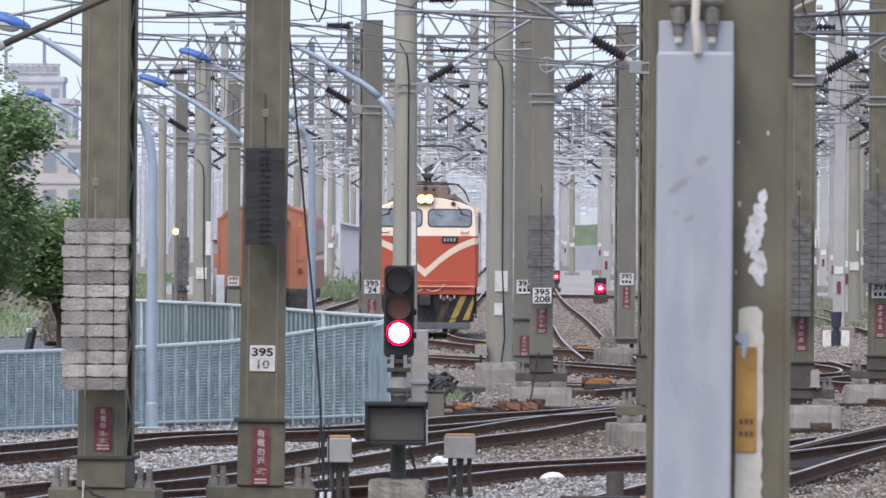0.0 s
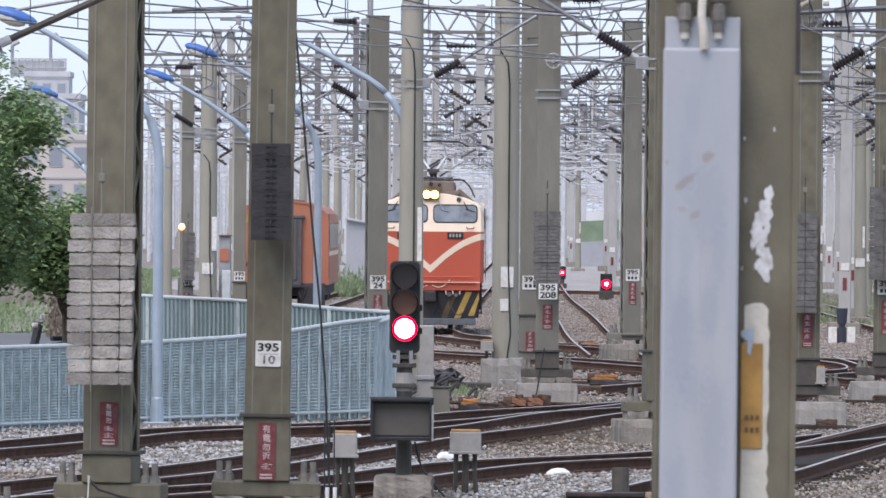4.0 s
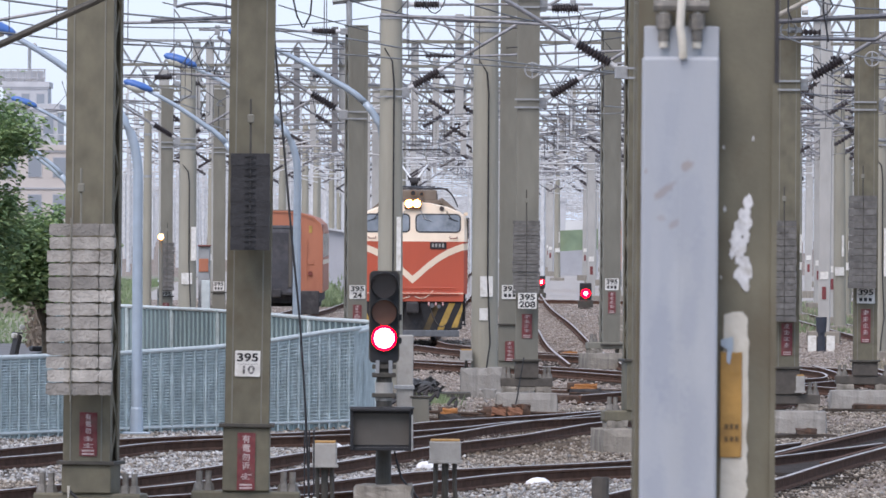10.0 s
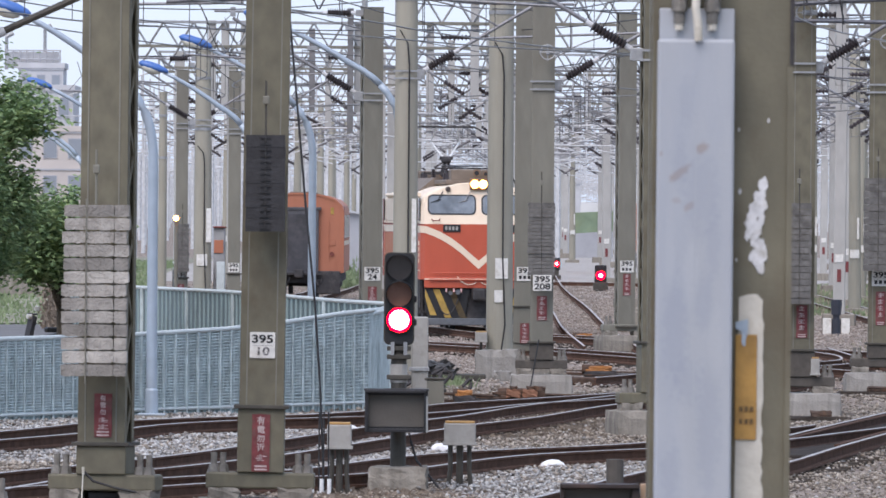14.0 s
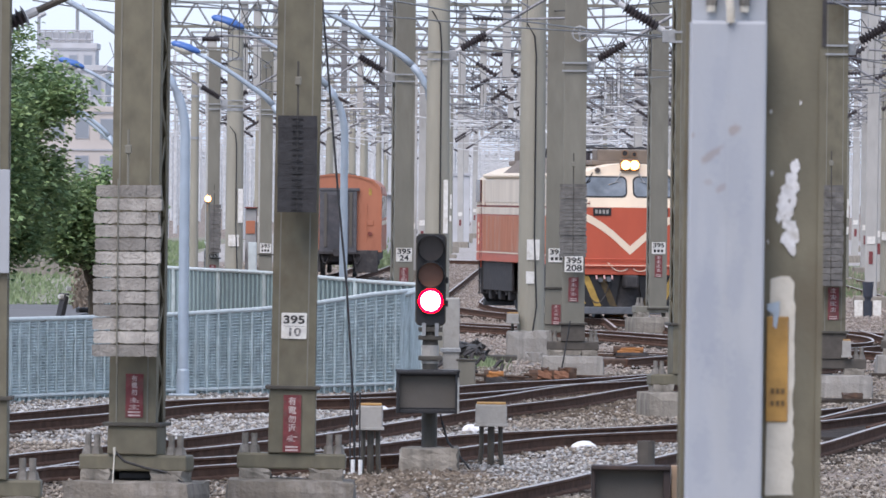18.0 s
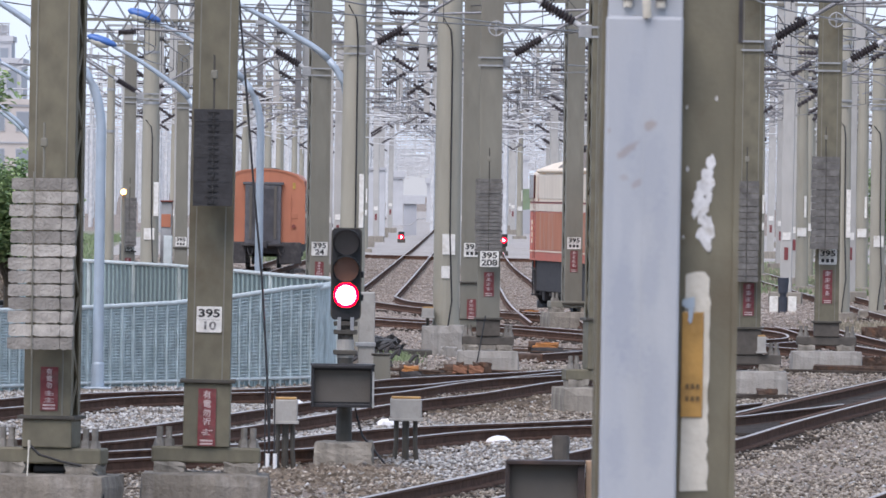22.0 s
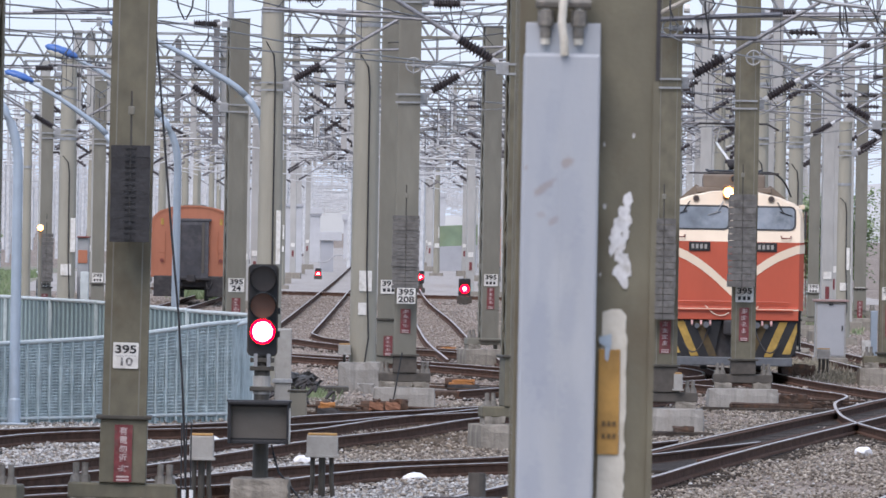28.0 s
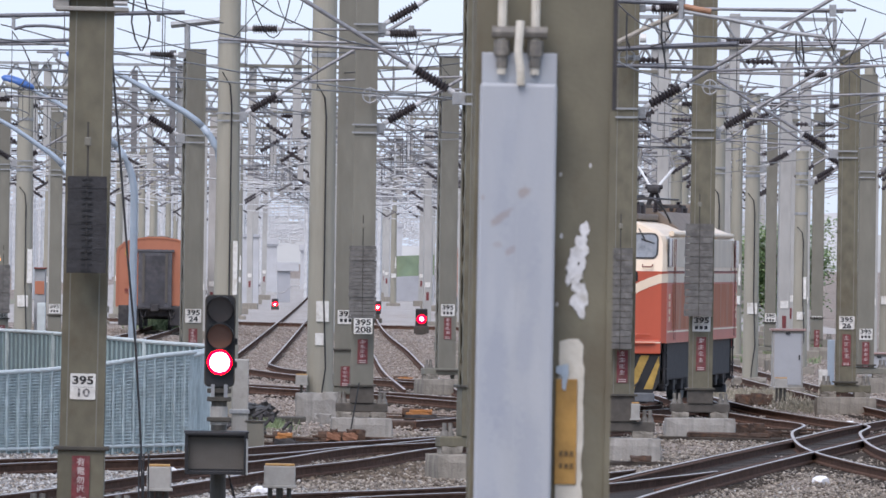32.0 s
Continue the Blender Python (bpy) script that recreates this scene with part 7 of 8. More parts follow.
# ---- street lamps with blue hoods ----
def street_lamp(x, y, head_dx, head_z, label):
    t = thing("street_lamp", label, "street lamp", "street lamps", m=pose(x, y, GROUND))
    h = head_z - GROUND
    bend = h - 2.1
    s = -1 if head_dx < 0 else 1
    part("plinth", bbox(-0.26, 0.26, -0.26, 0.26, -0.1, 0.06, 0.02), CONCRETE, t, "low concrete plinth")
    part("base_plate", bbox(-0.2, 0.2, -0.2, 0.2, 0.06, 0.09, 0.01), LAMP_POLE, t)
    part("base_sleeve", tubes(([(0, 0, 0.05), (0, 0, 0.42), (0, 0, 0.45)], [0.1, 0.092, 0.082]), n=14), LAMP_POLE, t)
    a = arc((0, 0, bend), (0.02 * s, 0, bend + 0.85), (head_dx * 0.35, 0, bend + 1.28), 8)
    stem = [Vector((0, 0, 0.05 + (bend - 0.05) * k / 8)) for k in range(8)] + [Vector(q) for q in a[:6]]
    part("pole", tube(bmesh.new(), stem, [0.08 - 0.0012 * k for k in range(len(stem))], 14), LAMP_POLE, t, smooth=True)
    a = a[5:]
    b = arc(a[-1], (head_dx * 0.6, 0, h - 0.4), (head_dx * 0.88, 0, h - 0.1), 5)
    pts = a + b[1:]
    part("arm", tube(bmesh.new(), pts, [0.063 - 0.025 * i / (len(pts) - 1) for i in range(len(pts))], 12), LAMP_POLE, t, "curved pale blue-grey arm", smooth=True)
    bm = bmesh.new()
    pts = [(head_dx + s * (0.62 * f - 0.36), 0, 0.11 * f - 0.05) for f in (0, 0.1, 0.35, 0.7, 0.92, 1.0)]
    tube(bm, pts, [0.06, 0.1, 0.135, 0.125, 0.08, 0.02], 14)
    for v in bm.verts:
        v.co.z = v.co.z * (0.85 if v.co.z > 0 else 0.5) + h + 0.2 * s * (v.co.x - head_dx)
    hd = part("hood", bm, LAMP_BLUE, t, "blue lamp hood", smooth=True)
    bm = bmesh.new()
    pts = [(head_dx + s * (0.42 * f - 0.2), 0, 0.06 * f - 0.075) for f in (0, 0.2, 0.5, 0.8, 1.0)]
    tube(bm, pts, [0.04, 0.1, 0.125, 0.1, 0.03], 12)
    for v in bm.verts:
        v.co.z = v.co.z * 0.85 + h + 0.2 * s * (v.co.x - head_dx)
    part("bowl", bm, LAMP_GLASS, hd, "milky lamp bowl", smooth=True)
    return t


street_lamp(-4.21, 139.2, -6.36 - (-4.21), 5.75, "pale blue-grey street lamp with blue hood by the fence")
street_lamp(-2.485, 182.0, -4.77 - (-2.485), 6.02, "pale blue-grey street lamp with blue hood beside the mast")
street_lamp(-0.8, 175.0, -3.41 - (-0.8), 6.35, "pale blue-grey street lamp behind the concrete mast")
street_lamp(-3.99, 204.0, -6.23 - (-3.99), 5.86, "pale blue-grey street lamp hidden behind the plated mast")
street_lamp(-7.43, 230.0, -9.75 - (-7.43), 5.84, "pale blue-grey street lamp before the building")
street_lamp(-9.74, 262.0, -11.64 - (-9.74), 5.48, "curved pale street lamp before the trees")
street_lamp(-10.93, 300.0, -11.53 - (-10.93) - 1.2, 5.29, "small far street lamp with blue hood")


# ---- tree, verge, road and buildings on the yard's edge ----
def build_tree(x, y, h, r, seed, leaves, label, low=1.2):
    rnd = random.Random(seed)
    t = thing("tree", label, "tree", "trees", m=pose(x, y, GROUND))
    bm = bmesh.new()
    tube(bm, [(0, 0, -0.1), (0.05, 0, h * 0.2), (0.0, 0.1, h * 0.45), (0.1, 0, h * 0.8)], [0.2, 0.16, 0.12, 0.04], 10)
    tips = []
    for i in range(34):
        a = rnd.uniform(0, 2 * math.pi)
        z0 = h * rnd.uniform(0.27, 0.77)
        ln = r * rnd.uniform(0.55, 1.05) * (1.0 - 0.35 * abs(z0 / h - 0.4))
        e = Vector((math.cos(a) * ln, math.sin(a) * ln * 0.8, max(z0, low) + h * rnd.uniform(0.02, 0.24)))
        tube(bm, arc((0.03, 0, z0), (e.x * 0.5, e.y * 0.5, z0 + 0.1), e, 4), [0.05, 0.04, 0.03, 0.02, 0.012], 5, False)
        tips.append(e)
        for k in range(2):
            q = e * rnd.uniform(0.6, 0.95) + Vector((rnd.uniform(-0.3, 0.3), rnd.uniform(-0.3, 0.3), rnd.uniform(-0.1, 0.4)))
            q.z = max(q.z, low)
            tips.append(q)
    part("trunk", bm, BARK, t, "brown branching trunk")
    verts, faces = [], []
    for k in range(leaves):
        c = tips[rnd.randrange(len(tips))]
        g = Vector((rnd.gauss(0, 0.27), rnd.gauss(0, 0.27), rnd.gauss(0, 0.2)))
        p = c + g
        a = rnd.uniform(0, 6.28)
        d = Vector((math.cos(a), math.sin(a) * 0.7, rnd.uniform(-0.7, 0.15))).normalized()
        u = d.cross(Vector((rnd.uniform(-0.5, 0.5), rnd.uniform(-0.5, 0.5), 1))).normalized()
        ln, w = rnd.uniform(0.09, 0.18), rnd.uniform(0.034, 0.056)
        i = len(verts)
        nn = u.cross(d) * 0.02
        verts += [p, p + d * ln * 0.5 + u * w + nn, p + d * ln, p + d * ln * 0.5 - u * w + nn]
        faces += [(i, i + 1, i + 2), (i, i + 2, i + 3)]
    me = bpy.data.meshes.new("crown")
    me.from_pydata([tuple(v) for v in verts], [], faces)
    me.materials.append(LEAF)
    part("crown", me, None, t, "crown of many small green leaves", kind="stuff")
    return t


build_tree(-9.3, 176.0, 5.7, 2.35, 3, 50000, "leafy green tree behind the fence", 1.55)
build_tree(-7.2, 182.0, 3.4, 0.8, 5, 14000, "small green tree beside the larger tree", 2.0)
build_tree(-9.75, 173.0, 6.0, 2.0, 9, 30000, "dense green tree at the yard's edge", 1.3)
build_tree(17.96, 330.0, 4.6, 1.6, 11, 11000, "small green tree far behind the cabinet")


def scatter_blades(name, label, n, spot, material, seed, lo, hi, width=0.012):
    rnd = random.Random(seed)
    verts, faces = [], []
    for k in range(n):
        x, y, z = spot(rnd)
        h, a = rnd.uniform(lo, hi), rnd.uniform(0, 6.28)
        dx, dy = math.cos(a) * width * 2, math.sin(a) * width
        lx, ly = rnd.gauss(0, h * 0.3), rnd.gauss(0, h * 0.2)
        i = len(verts)
        verts += [(x - dx, y - dy, z), (x + dx, y + dy, z), (x + lx, y + ly, z + h)]
        faces.append((i, i + 1, i + 2))
    me = bpy.data.meshes.new(name)
    me.from_pydata(verts, [], faces)
    me.materials.append(material)
    tagged(part(name, me, None), label, name.replace("_", " "), kind="stuff")


bank = bmesh.new()
g = [[bank.verts.new((-34 + 1.0 * i, y, GROUND + 0.02 + z + 0.15 * noise.noise((i * 0.4, y * 0.2, 2)))) for i in range(27)] for y, z in ((248, 0.0), (255, 0.35), (264, 0.75), (275, 1.1), (300, 1.3), (340, 1.3))]
for a, b in zip(g, g[1:]):
    for i in range(26):
        bank.faces.new((a[i], a[i + 1], b[i + 1], b[i]))
tagged(part("bank", bank, EARTH, smooth=True), "grassy earth bank beside the yard", "bank", kind="structure")
tagged(part("road", boxes((-34, -6.2, 196, 248, GROUND - 0.3, GROUND + 0.05)), TARMAC), "grey asphalt road behind the fence", "road", kind="structure")
scatter_blades("bank_grass", "rough green grass on an earth bank", 26000, lambda r: (r.uniform(-24, -8), *(lambda y: (y, GROUND + 0.02 + max(0, min(1.3, (y - 248) * 0.045))))(r.uniform(247, 300))), GRASS, 4, 0.06, 0.2, 0.03)
scatter_blades("dry_shrub", "brown dry shrubs beside the road", 5000, lambda r: (r.gauss(-9.45, 0.2), r.gauss(240, 1.0), GROUND + abs(r.gauss(0, 0.55))), TWIG, 6, 0.06, 0.16, 0.03)
scatter_blades("lineside_weeds", "pale weeds round the cabinet and mast footings", 3500, lambda r: (r.gauss(10.79, 0.6), r.gauss(212, 2.0), GROUND + abs(r.gauss(0, 0.08))), WEED, 8, 0.03, 0.1, 0.012)
scatter_blades("rail_weeds", "pale weeds beside the curving rails", 2400, lambda r: (r.gauss(11.07, 0.3), r.gauss(195, 1.5), GROUND + abs(r.gauss(0, 0.09))), WEED, 9, 0.03, 0.1, 0.012)
scatter_blades("green_weeds", "green weeds between far tracks", 1800, lambda r: (r.gauss(-3.98, 0.5), r.gauss(375, 2.0), GROUND + abs(r.gauss(0, 0.38))), GRASS, 10, 0.1, 0.3, 0.02)
def far_verge(r):
    y = r.uniform(285, 400)
    return (y * r.uniform(0.034, 0.058), y, GROUND)


scatter_blades("verge_grass", "yellow-green rough grass beyond the far tracks", 16000, far_verge, GRASS, 21, 0.06, 0.22, 0.035)
scatter_blades("verge_weeds", "dry pale weeds in the rough grass", 9000, far_verge, WEED, 22, 0.06, 0.25, 0.03)
scatter_blades("dry_twigs", "dry pale twigs and grass on the brown soil", 2600, lambda r: (r.gauss(1.73, 0.7), r.uniform(128, 158), GROUND + 0.03), TWIG, 13, 0.01, 0.05, 0.035)
scatter_blades("signal_twigs", "dry twigs round the signal footing", 1500, lambda r: (r.gauss(-0.83, 0.55), r.gauss(100, 3.0), GROUND + 0.03), TWIG, 14, 0.01, 0.045, 0.03)
scatter_blades("yellow_weeds", "small yellow-green weeds by a mast footing", 300, lambda r: (r.gauss(0.17, 0.15), r.gauss(166, 0.4), GROUND), GRASS, 11, 0.08, 0.25, 0.012)

wall = thing("retaining_wall", "grey concrete retaining wall beyond the road", "wall", m=pose(0, 262, 0))
part("wall_face", bbox(-24, -10.3, 0, 0.3, GROUND, 1.07, 0.02), CONCRETE, wall)


def building(x0, x1, y, z1, deep, label, storeys, bays, face=FACADE, wz=0.5):
    t = thing("apartment_building", label, "building", "distant buildings", m=pose(x0, y, GROUND))
    w, h = x1 - x0, z1 - GROUND
    part("wall", bbox(0, w, 0, deep, 0, h, 0.03), face, t)
    part("parapet", bbox(-0.15, w + 0.15, -0.15, deep, h, h + 0.5, 0.03), face, t)
    for s in range(storeys):
        part("floor_band", boxes((-0.08, w + 0.08, -0.1, 0, (s + 1) * h / storeys - 0.15, (s + 1) * h / storeys)), FACADE_DARK, t)
        for b in range(bays):
            xa = (b + 0.25) * w / bays
            za = (s + 0.3) * h / storeys
            f = part("window", boxes((xa - 0.08, xa + w / bays * 0.5 + 0.08, -0.06, 0.02, za - 0.08, za + h / storeys * wz + 0.08)), FACADE_DARK, t)
            part("pane", boxes((xa, xa + w / bays * 0.5, -0.07, -0.05, za, za + h / storeys * wz)), PANE, f)
    return t


BEIGE = paint("beige_facade", (0.52, 0.48, 0.44), 0.85, 0, 0.1, 0.3, (0.4, 0.37, 0.34), 0.5, 0.15, 0.05, 4)
building(-47.0, -33.2, 860.0, 13.4, 14, "pale grey apartment building rising in steps behind the tree", 4, 8)
building(-38.2, -34.2, 862.0, 15.4, 8, "pale rooftop stair house on the building", 5, 3)
building(-51.0, -31.4, 846.0, 9.6, 10, "lower beige wing with a roof railing", 3, 9, BEIGE)
terrace = thing("roof_terrace", "pale steel railings and tank stand on a roof", "railing", m=pose(0, 862, 0))
for u in range(9):
    part("post", tubes(([(-39.3 + 0.6 * u, 0, 15.3), (-39.3 + 0.6 * u, 0, 17.0)], 0.06), n=6), FACADE_DARK, terrace)
for z in (16.2, 17.0):
    part("rail", tubes(([(-39.4, 0, z), (-34.4, 0, z)], 0.07), n=6), FACADE_DARK, terrace)
part("screen", bbox(-39.2, -34.6, 0.3, 0.4, 15.4, 16.9, 0.01), FACADE, terrace)
part("tank", bbox(-36.9, -35.6, 1.0, 3.0, 15.4, 16.8, 0.1), FACADE_DARK, terrace)
porch = thing("balcony_rail", "thin pale balcony railing on the lower wing", "railing", m=pose(0, 846, 0))
for z in (10.4, 11.0):
    part("rail", tubes(([(-44.0, 0, z), (-31.5, 0, z)], 0.06), n=6), FACADE, porch)
for u in range(13):
    part("post", tubes(([(-44.0 + 1.04 * u, 0, 9.9), (-44.0 + 1.04 * u, 0, 11.0)], 0.05), n=6), FACADE, porch)
mast = thing("roof_antenna", "thin antenna poles on the building's roof", "antenna", m=pose(0, 864, 0))
for u0, u1 in ((-35.95, 18.9), (-39.4, 18.2)):
    part("pole", tubes(([(u0, 0, 15.3), (u0, 0, u1)], 0.15)), STEEL, mast)
    part("head", tubes(([(u0 - 0.1, 0, u1), (u0 + 0.6, 0, u1 + 0.4)], 0.2)), STEEL, mast)

# distance beyond the yard
rnd_far = random.Random(12)
for i in range(6):
    x = -60 + i * 17 + rnd_far.uniform(-3, 3)
    building(x, x + rnd_far.uniform(6, 11), 1150 + rnd_far.uniform(-80, 80), rnd_far.uniform(4, 7), 8, "far pale building beyond the yard", 1, 0)
block = thing("relay_hut", "pale grey trackside hut far along the line", "hut", m=pose(0, 560, 0))
part("wall", bbox(-1.71, -0.33, 0, 4, GROUND, 3.80, 0.03), FACADE, block)
part("roof", bbox(-1.78, -0.27, -0.1, 4.1, 3.80, 3.96, 0.02), FACADE_DARK, block)
shed = thing("low_shed", "dark low shed with a pale stair far off", "shed", m=pose(0, 600, 0))
part("wall", bbox(0.81, 1.62, 0, 3, GROUND, 1.79, 0.03), FACADE_DARK, shed)
part("roof", bbox(0.74, 2.15, -0.2, 3.2, 1.79, 2.35, 0.02), FACADE, shed)
part("stair_rail", tubes(([(0.63, -0.5, 0.44), (1.20, -0.5, 0.45), (1.76, -0.5, 0.88), (2.19, -0.5, 0.89)], 0.035), n=5), STEEL, shed, "pale stair rail")
gable = thing("goods_shed", "pale grey shed with a sloping roof beyond the yard", "shed", m=pose(0, 480, 0))
part("wall", extrude_outline(bmesh.new(), [(-5.12, GROUND), (-4.07, GROUND), (-4.07, 2.63), (-5.12, 2.85)], 0, 9), FACADE_DARK, gable)
part("roof", extrude_outline(bmesh.new(), [(-5.20, 2.85), (-4.02, 2.63), (-4.02, 2.71), (-5.20, 2.93)], -0.3, 9.3), FACADE, gable)
for ua, ub in ((-6.73, -6.48), (-8.04, -7.88)):
    c = thing("tall_cabinet", "pale teal equipment cabinet between far masts", "cabinet", "teal cabinets", m=pose(ua, 285.5, 0))
    part("case", bbox(0, ub - ua, 0, 0.4, GROUND, 1.30, 0.02), FENCE_RAIL, c)
    part("door", bbox(0.02, ub - ua - 0.02, -0.015, 0, GROUND + 0.1, 1.22, 0.004), FENCE_RAIL, c)
# pale huts added to hide brown ground where the distance is hazy
for ua, ub, y, top in ((-0.14, 0.98, 760, 3.6), (3.16, 4.44, 840, 3.2), (4.86, 5.84, 700, 2.6), (5.07, 6.39, 900, 4.4)):
    building(ua, ub, y, top, 5, "low pale hut added to cover far brown ground", 1, 0)
ramp = thing("road_ramp", "grey concrete road ramp with a grass slope far off", "ramp", m=pose(0, 640, 0))
part("ramp_wall", extrude_outline(bmesh.new(), [(8.2, GROUND), (11.33, GROUND), (11.33, 1.6), (8.2, 1.4)], 0, 8), FACADE_DARK, ramp)
part("grass_slope", extrude_outline(bmesh.new(), [(8.8, 1.44), (11.33, 1.6), (11.33, 2.95), (8.8, 2.82)], 1, 9), SLOPE_GRASS, ramp)

def skyline(dist, low, high, step, seed, span):
    """A hazy line of far roofs and tree tops."""
    bm = bmesh.new()
    r = random.Random(seed)
    a, row = -span, []
    while a < span:
        w = step * r.uniform(0.4, 1.6)
        z = low + (high - low) * r.random() ** 2
        for q in (a, a + w * 0.98):
            s, c = math.sin(radians(q)), math.cos(radians(q))
            zz = z + r.uniform(-1, 1)
            row.append((bm.verts.new((dist * s, dist * c, -20)), bm.verts.new((dist * s, dist * c, zz))))
        a += w
    for p, q in zip(row, row[1:]):
        bm.faces.new((p[0], q[0], q[1], p[1]))
    return bm


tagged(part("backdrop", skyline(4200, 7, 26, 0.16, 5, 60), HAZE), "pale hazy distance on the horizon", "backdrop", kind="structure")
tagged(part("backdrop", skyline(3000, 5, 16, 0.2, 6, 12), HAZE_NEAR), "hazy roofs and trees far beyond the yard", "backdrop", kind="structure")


# ---- lineside things ----
def junction_box(x, y, z0, z1, w, label, legs=3, foot=GROUND - 0.05):
    t = thing("junction_box", label, "junction box", "junction boxes", m=pose(x, y, 0))
    b = part("case", bbox(-w / 2, w / 2, -0.14, 0.14, z0, z1 - 0.02, 0.018), BOX_GREY, t)
    part("rim", bbox(-w / 2 - 0.015, w / 2 + 0.015, -0.155, 0.155, z0 - 0.015, z0 + 0.015, 0.005), BOX_GREY, b)
    part("lid", bbox(-w / 2 + 0.012, w / 2 - 0.012, -0.135, 0.135, z1 - 0.024, z1, 0.008), RUSTY_TOP, b, "ochre rusty lid")
    for i in range(legs):
        xx = (i - (legs - 1) / 2) * w * 0.3
        part("leg", tube(bmesh.new(), [(xx, 0, z0), (xx, 0, (z0 + foot) / 2), (xx * 1.3, 0.02, foot)], 0.038 if i == 1 else 0.026, 8), OLIVE_DARK, t)
    return t


junction_box(0.20, 105.0, 0.31, 0.56, 0.345, "grey cast junction box with rusty lid on short legs")
junction_box(-1.09, 102.5, 0.32, 0.59, 0.26, "grey cast junction box beside thin rods")
junction_box(0.70, 173.72, 0.50, 0.69, 0.22, "small pale junction box on a concrete footing", 1, 0.33)
junction_box(11.06, 205.0, 0.16, 0.37, 0.28, "small grey junction box before the cabinet")
junction_box(5.565, 143.4, 0.459, 0.717, 0.135, "slim pale junction box on a mast's base beam", 1, 0.42)
rods = thing("marker_rods", "thin dark rods standing beside a junction box", "rods", m=pose(-1.25, 102.0, 0))
for dx in (-0.05, 0.0, 0.05):
    part("rod", tubes(([(dx, 0, GROUND), (dx, 0, 0.71)], 0.008), n=6), BLACK, rods)
for dx in (-0.12, -0.02, 0.06):
    part("cap", tubes(([(dx, -0.05, GROUND), (dx, -0.05, 0.0)], 0.022), n=8), WHITE_PORCELAIN, rods, "small white pipe end")

def cabinet(x, y, w, z1, label):
    t = thing("equipment_cabinet", label, "equipment cabinet", "equipment cabinets", m=pose(x, y, 0))
    part("plinth", bbox(-w / 2 - 0.05, w / 2 + 0.05, -0.3, 0.3, GROUND - 0.1, 0.05, 0.02), CONCRETE, t)
    part("case", bbox(-w / 2, w / 2, -0.25, 0.25, 0.05, z1, 0.015), BOX_GREY, t)
    d = part("door", bbox(-w / 2 + 0.04, w / 2 - 0.04, -0.265, -0.25, 0.1, z1 - 0.06, 0.006), SCREEN_LIGHT, t, "pale grey door")
    part("handle", bbox(w / 2 - 0.1, w / 2 - 0.07, -0.29, -0.265, z1 * 0.5, z1 * 0.5 + 0.12, 0.005), BLACK, d)
    part("roof", bbox(-w / 2 - 0.06, w / 2 + 0.06, -0.32, 0.32, z1, z1 + 0.05, 0.01), ROOF_RED, t, "faded red-grey roof")
    part("lamp", bbox(-0.05, 0.05, -0.3, -0.25, z1 - 0.08, z1 - 0.03, 0.01), BLACK, t)
    return t


SCREEN_LIGHT = paint("pale_grey_door", (0.36, 0.37, 0.38), 0.45, 0, 0.05, 4, (0.28, 0.28, 0.28), 0.4, 2)
ROOF_RED = paint("faded_red_roof", (0.32, 0.22, 0.2), 0.6, 0, 0.15, 6)
cabinet(11.68, 214.0, 0.68, 1.30, "pale grey equipment cabinet beside the tracks")
cabinet(14.87, 232.0, 0.62, 0.63, "grey equipment cabinet behind masts")
post = thing("relay_post", "blue-grey relay post with a pale box", "relay post", m=pose(11.59, 196.0, GROUND))
part("column", bbox(-0.07, 0.07, -0.06, 0.06, 0, 1.26 - GROUND, 0.01), LAMP_POLE, post)
part("box", bbox(-0.24, -0.06, -0.08, 0.08, 0.5, 0.85, 0.01), PLATE, post, "white notice box")
bol = thing("tank_post", "dark blue-grey post with white base boards", "post", m=pose(9.96, 243.0, GROUND))
DARK_BLUE = paint("dark_blue_grey", (0.03, 0.036, 0.05), 0.6)
part("column", tubes(([(0, 0, 0.0), (0, 0, 0.4)], 0.115), n=14), DARK_BLUE, bol)
part("neck", tubes(([(0, 0, 0.4), (0, 0, 0.5)], [0.08, 0.09]), n=14), DARK_BLUE, bol)
part("head", tubes(([(0, 0, 0.5), (0, 0, 0.69 - GROUND)], [0.12, 0.145]), n=14), DARK_BLUE, bol)
part("board", bbox(-0.34, -0.13, -0.05, 0.05, 0.0, 0.42, 0.01), PLATE, bol, "white board")
part("board", bbox(0.13, 0.34, -0.05, 0.05, 0.0, 0.42, 0.01), PLATE, bol, "white board")


def dwarf_signal(x, y, z, k, label):
    t = thing("ground_signal", label, "ground signal", "ground signals", m=pose(x, y, GROUND))
    h = z - GROUND
    part("case", bbox(-0.2 * k, 0.2 * k, -0.1, 0.15, h - 0.35 * k, h + 0.35 * k, 0.03), BLACK, t)
    part("leg", bbox(-0.1, 0.1, -0.05, 0.1, 0, h, 0.01), OLIVE_DARK, t)
    part("foot", bbox(-0.25 * k, 0.25 * k, -0.15, 0.2, 0, 0.3 * k, 0.02), OLIVE_DARK, t)
    l = part("lens", tubes(([(0, -0.13, h), (0, -0.09, h)], 0.15 * k), n=18), RED_LAMP, t, "glowing red lens")
    part("lamp_core", tubes(([(0, -0.14, h), (0, -0.12, h)], 0.065 * k), n=14), WHITE_HOT, l)
    return t


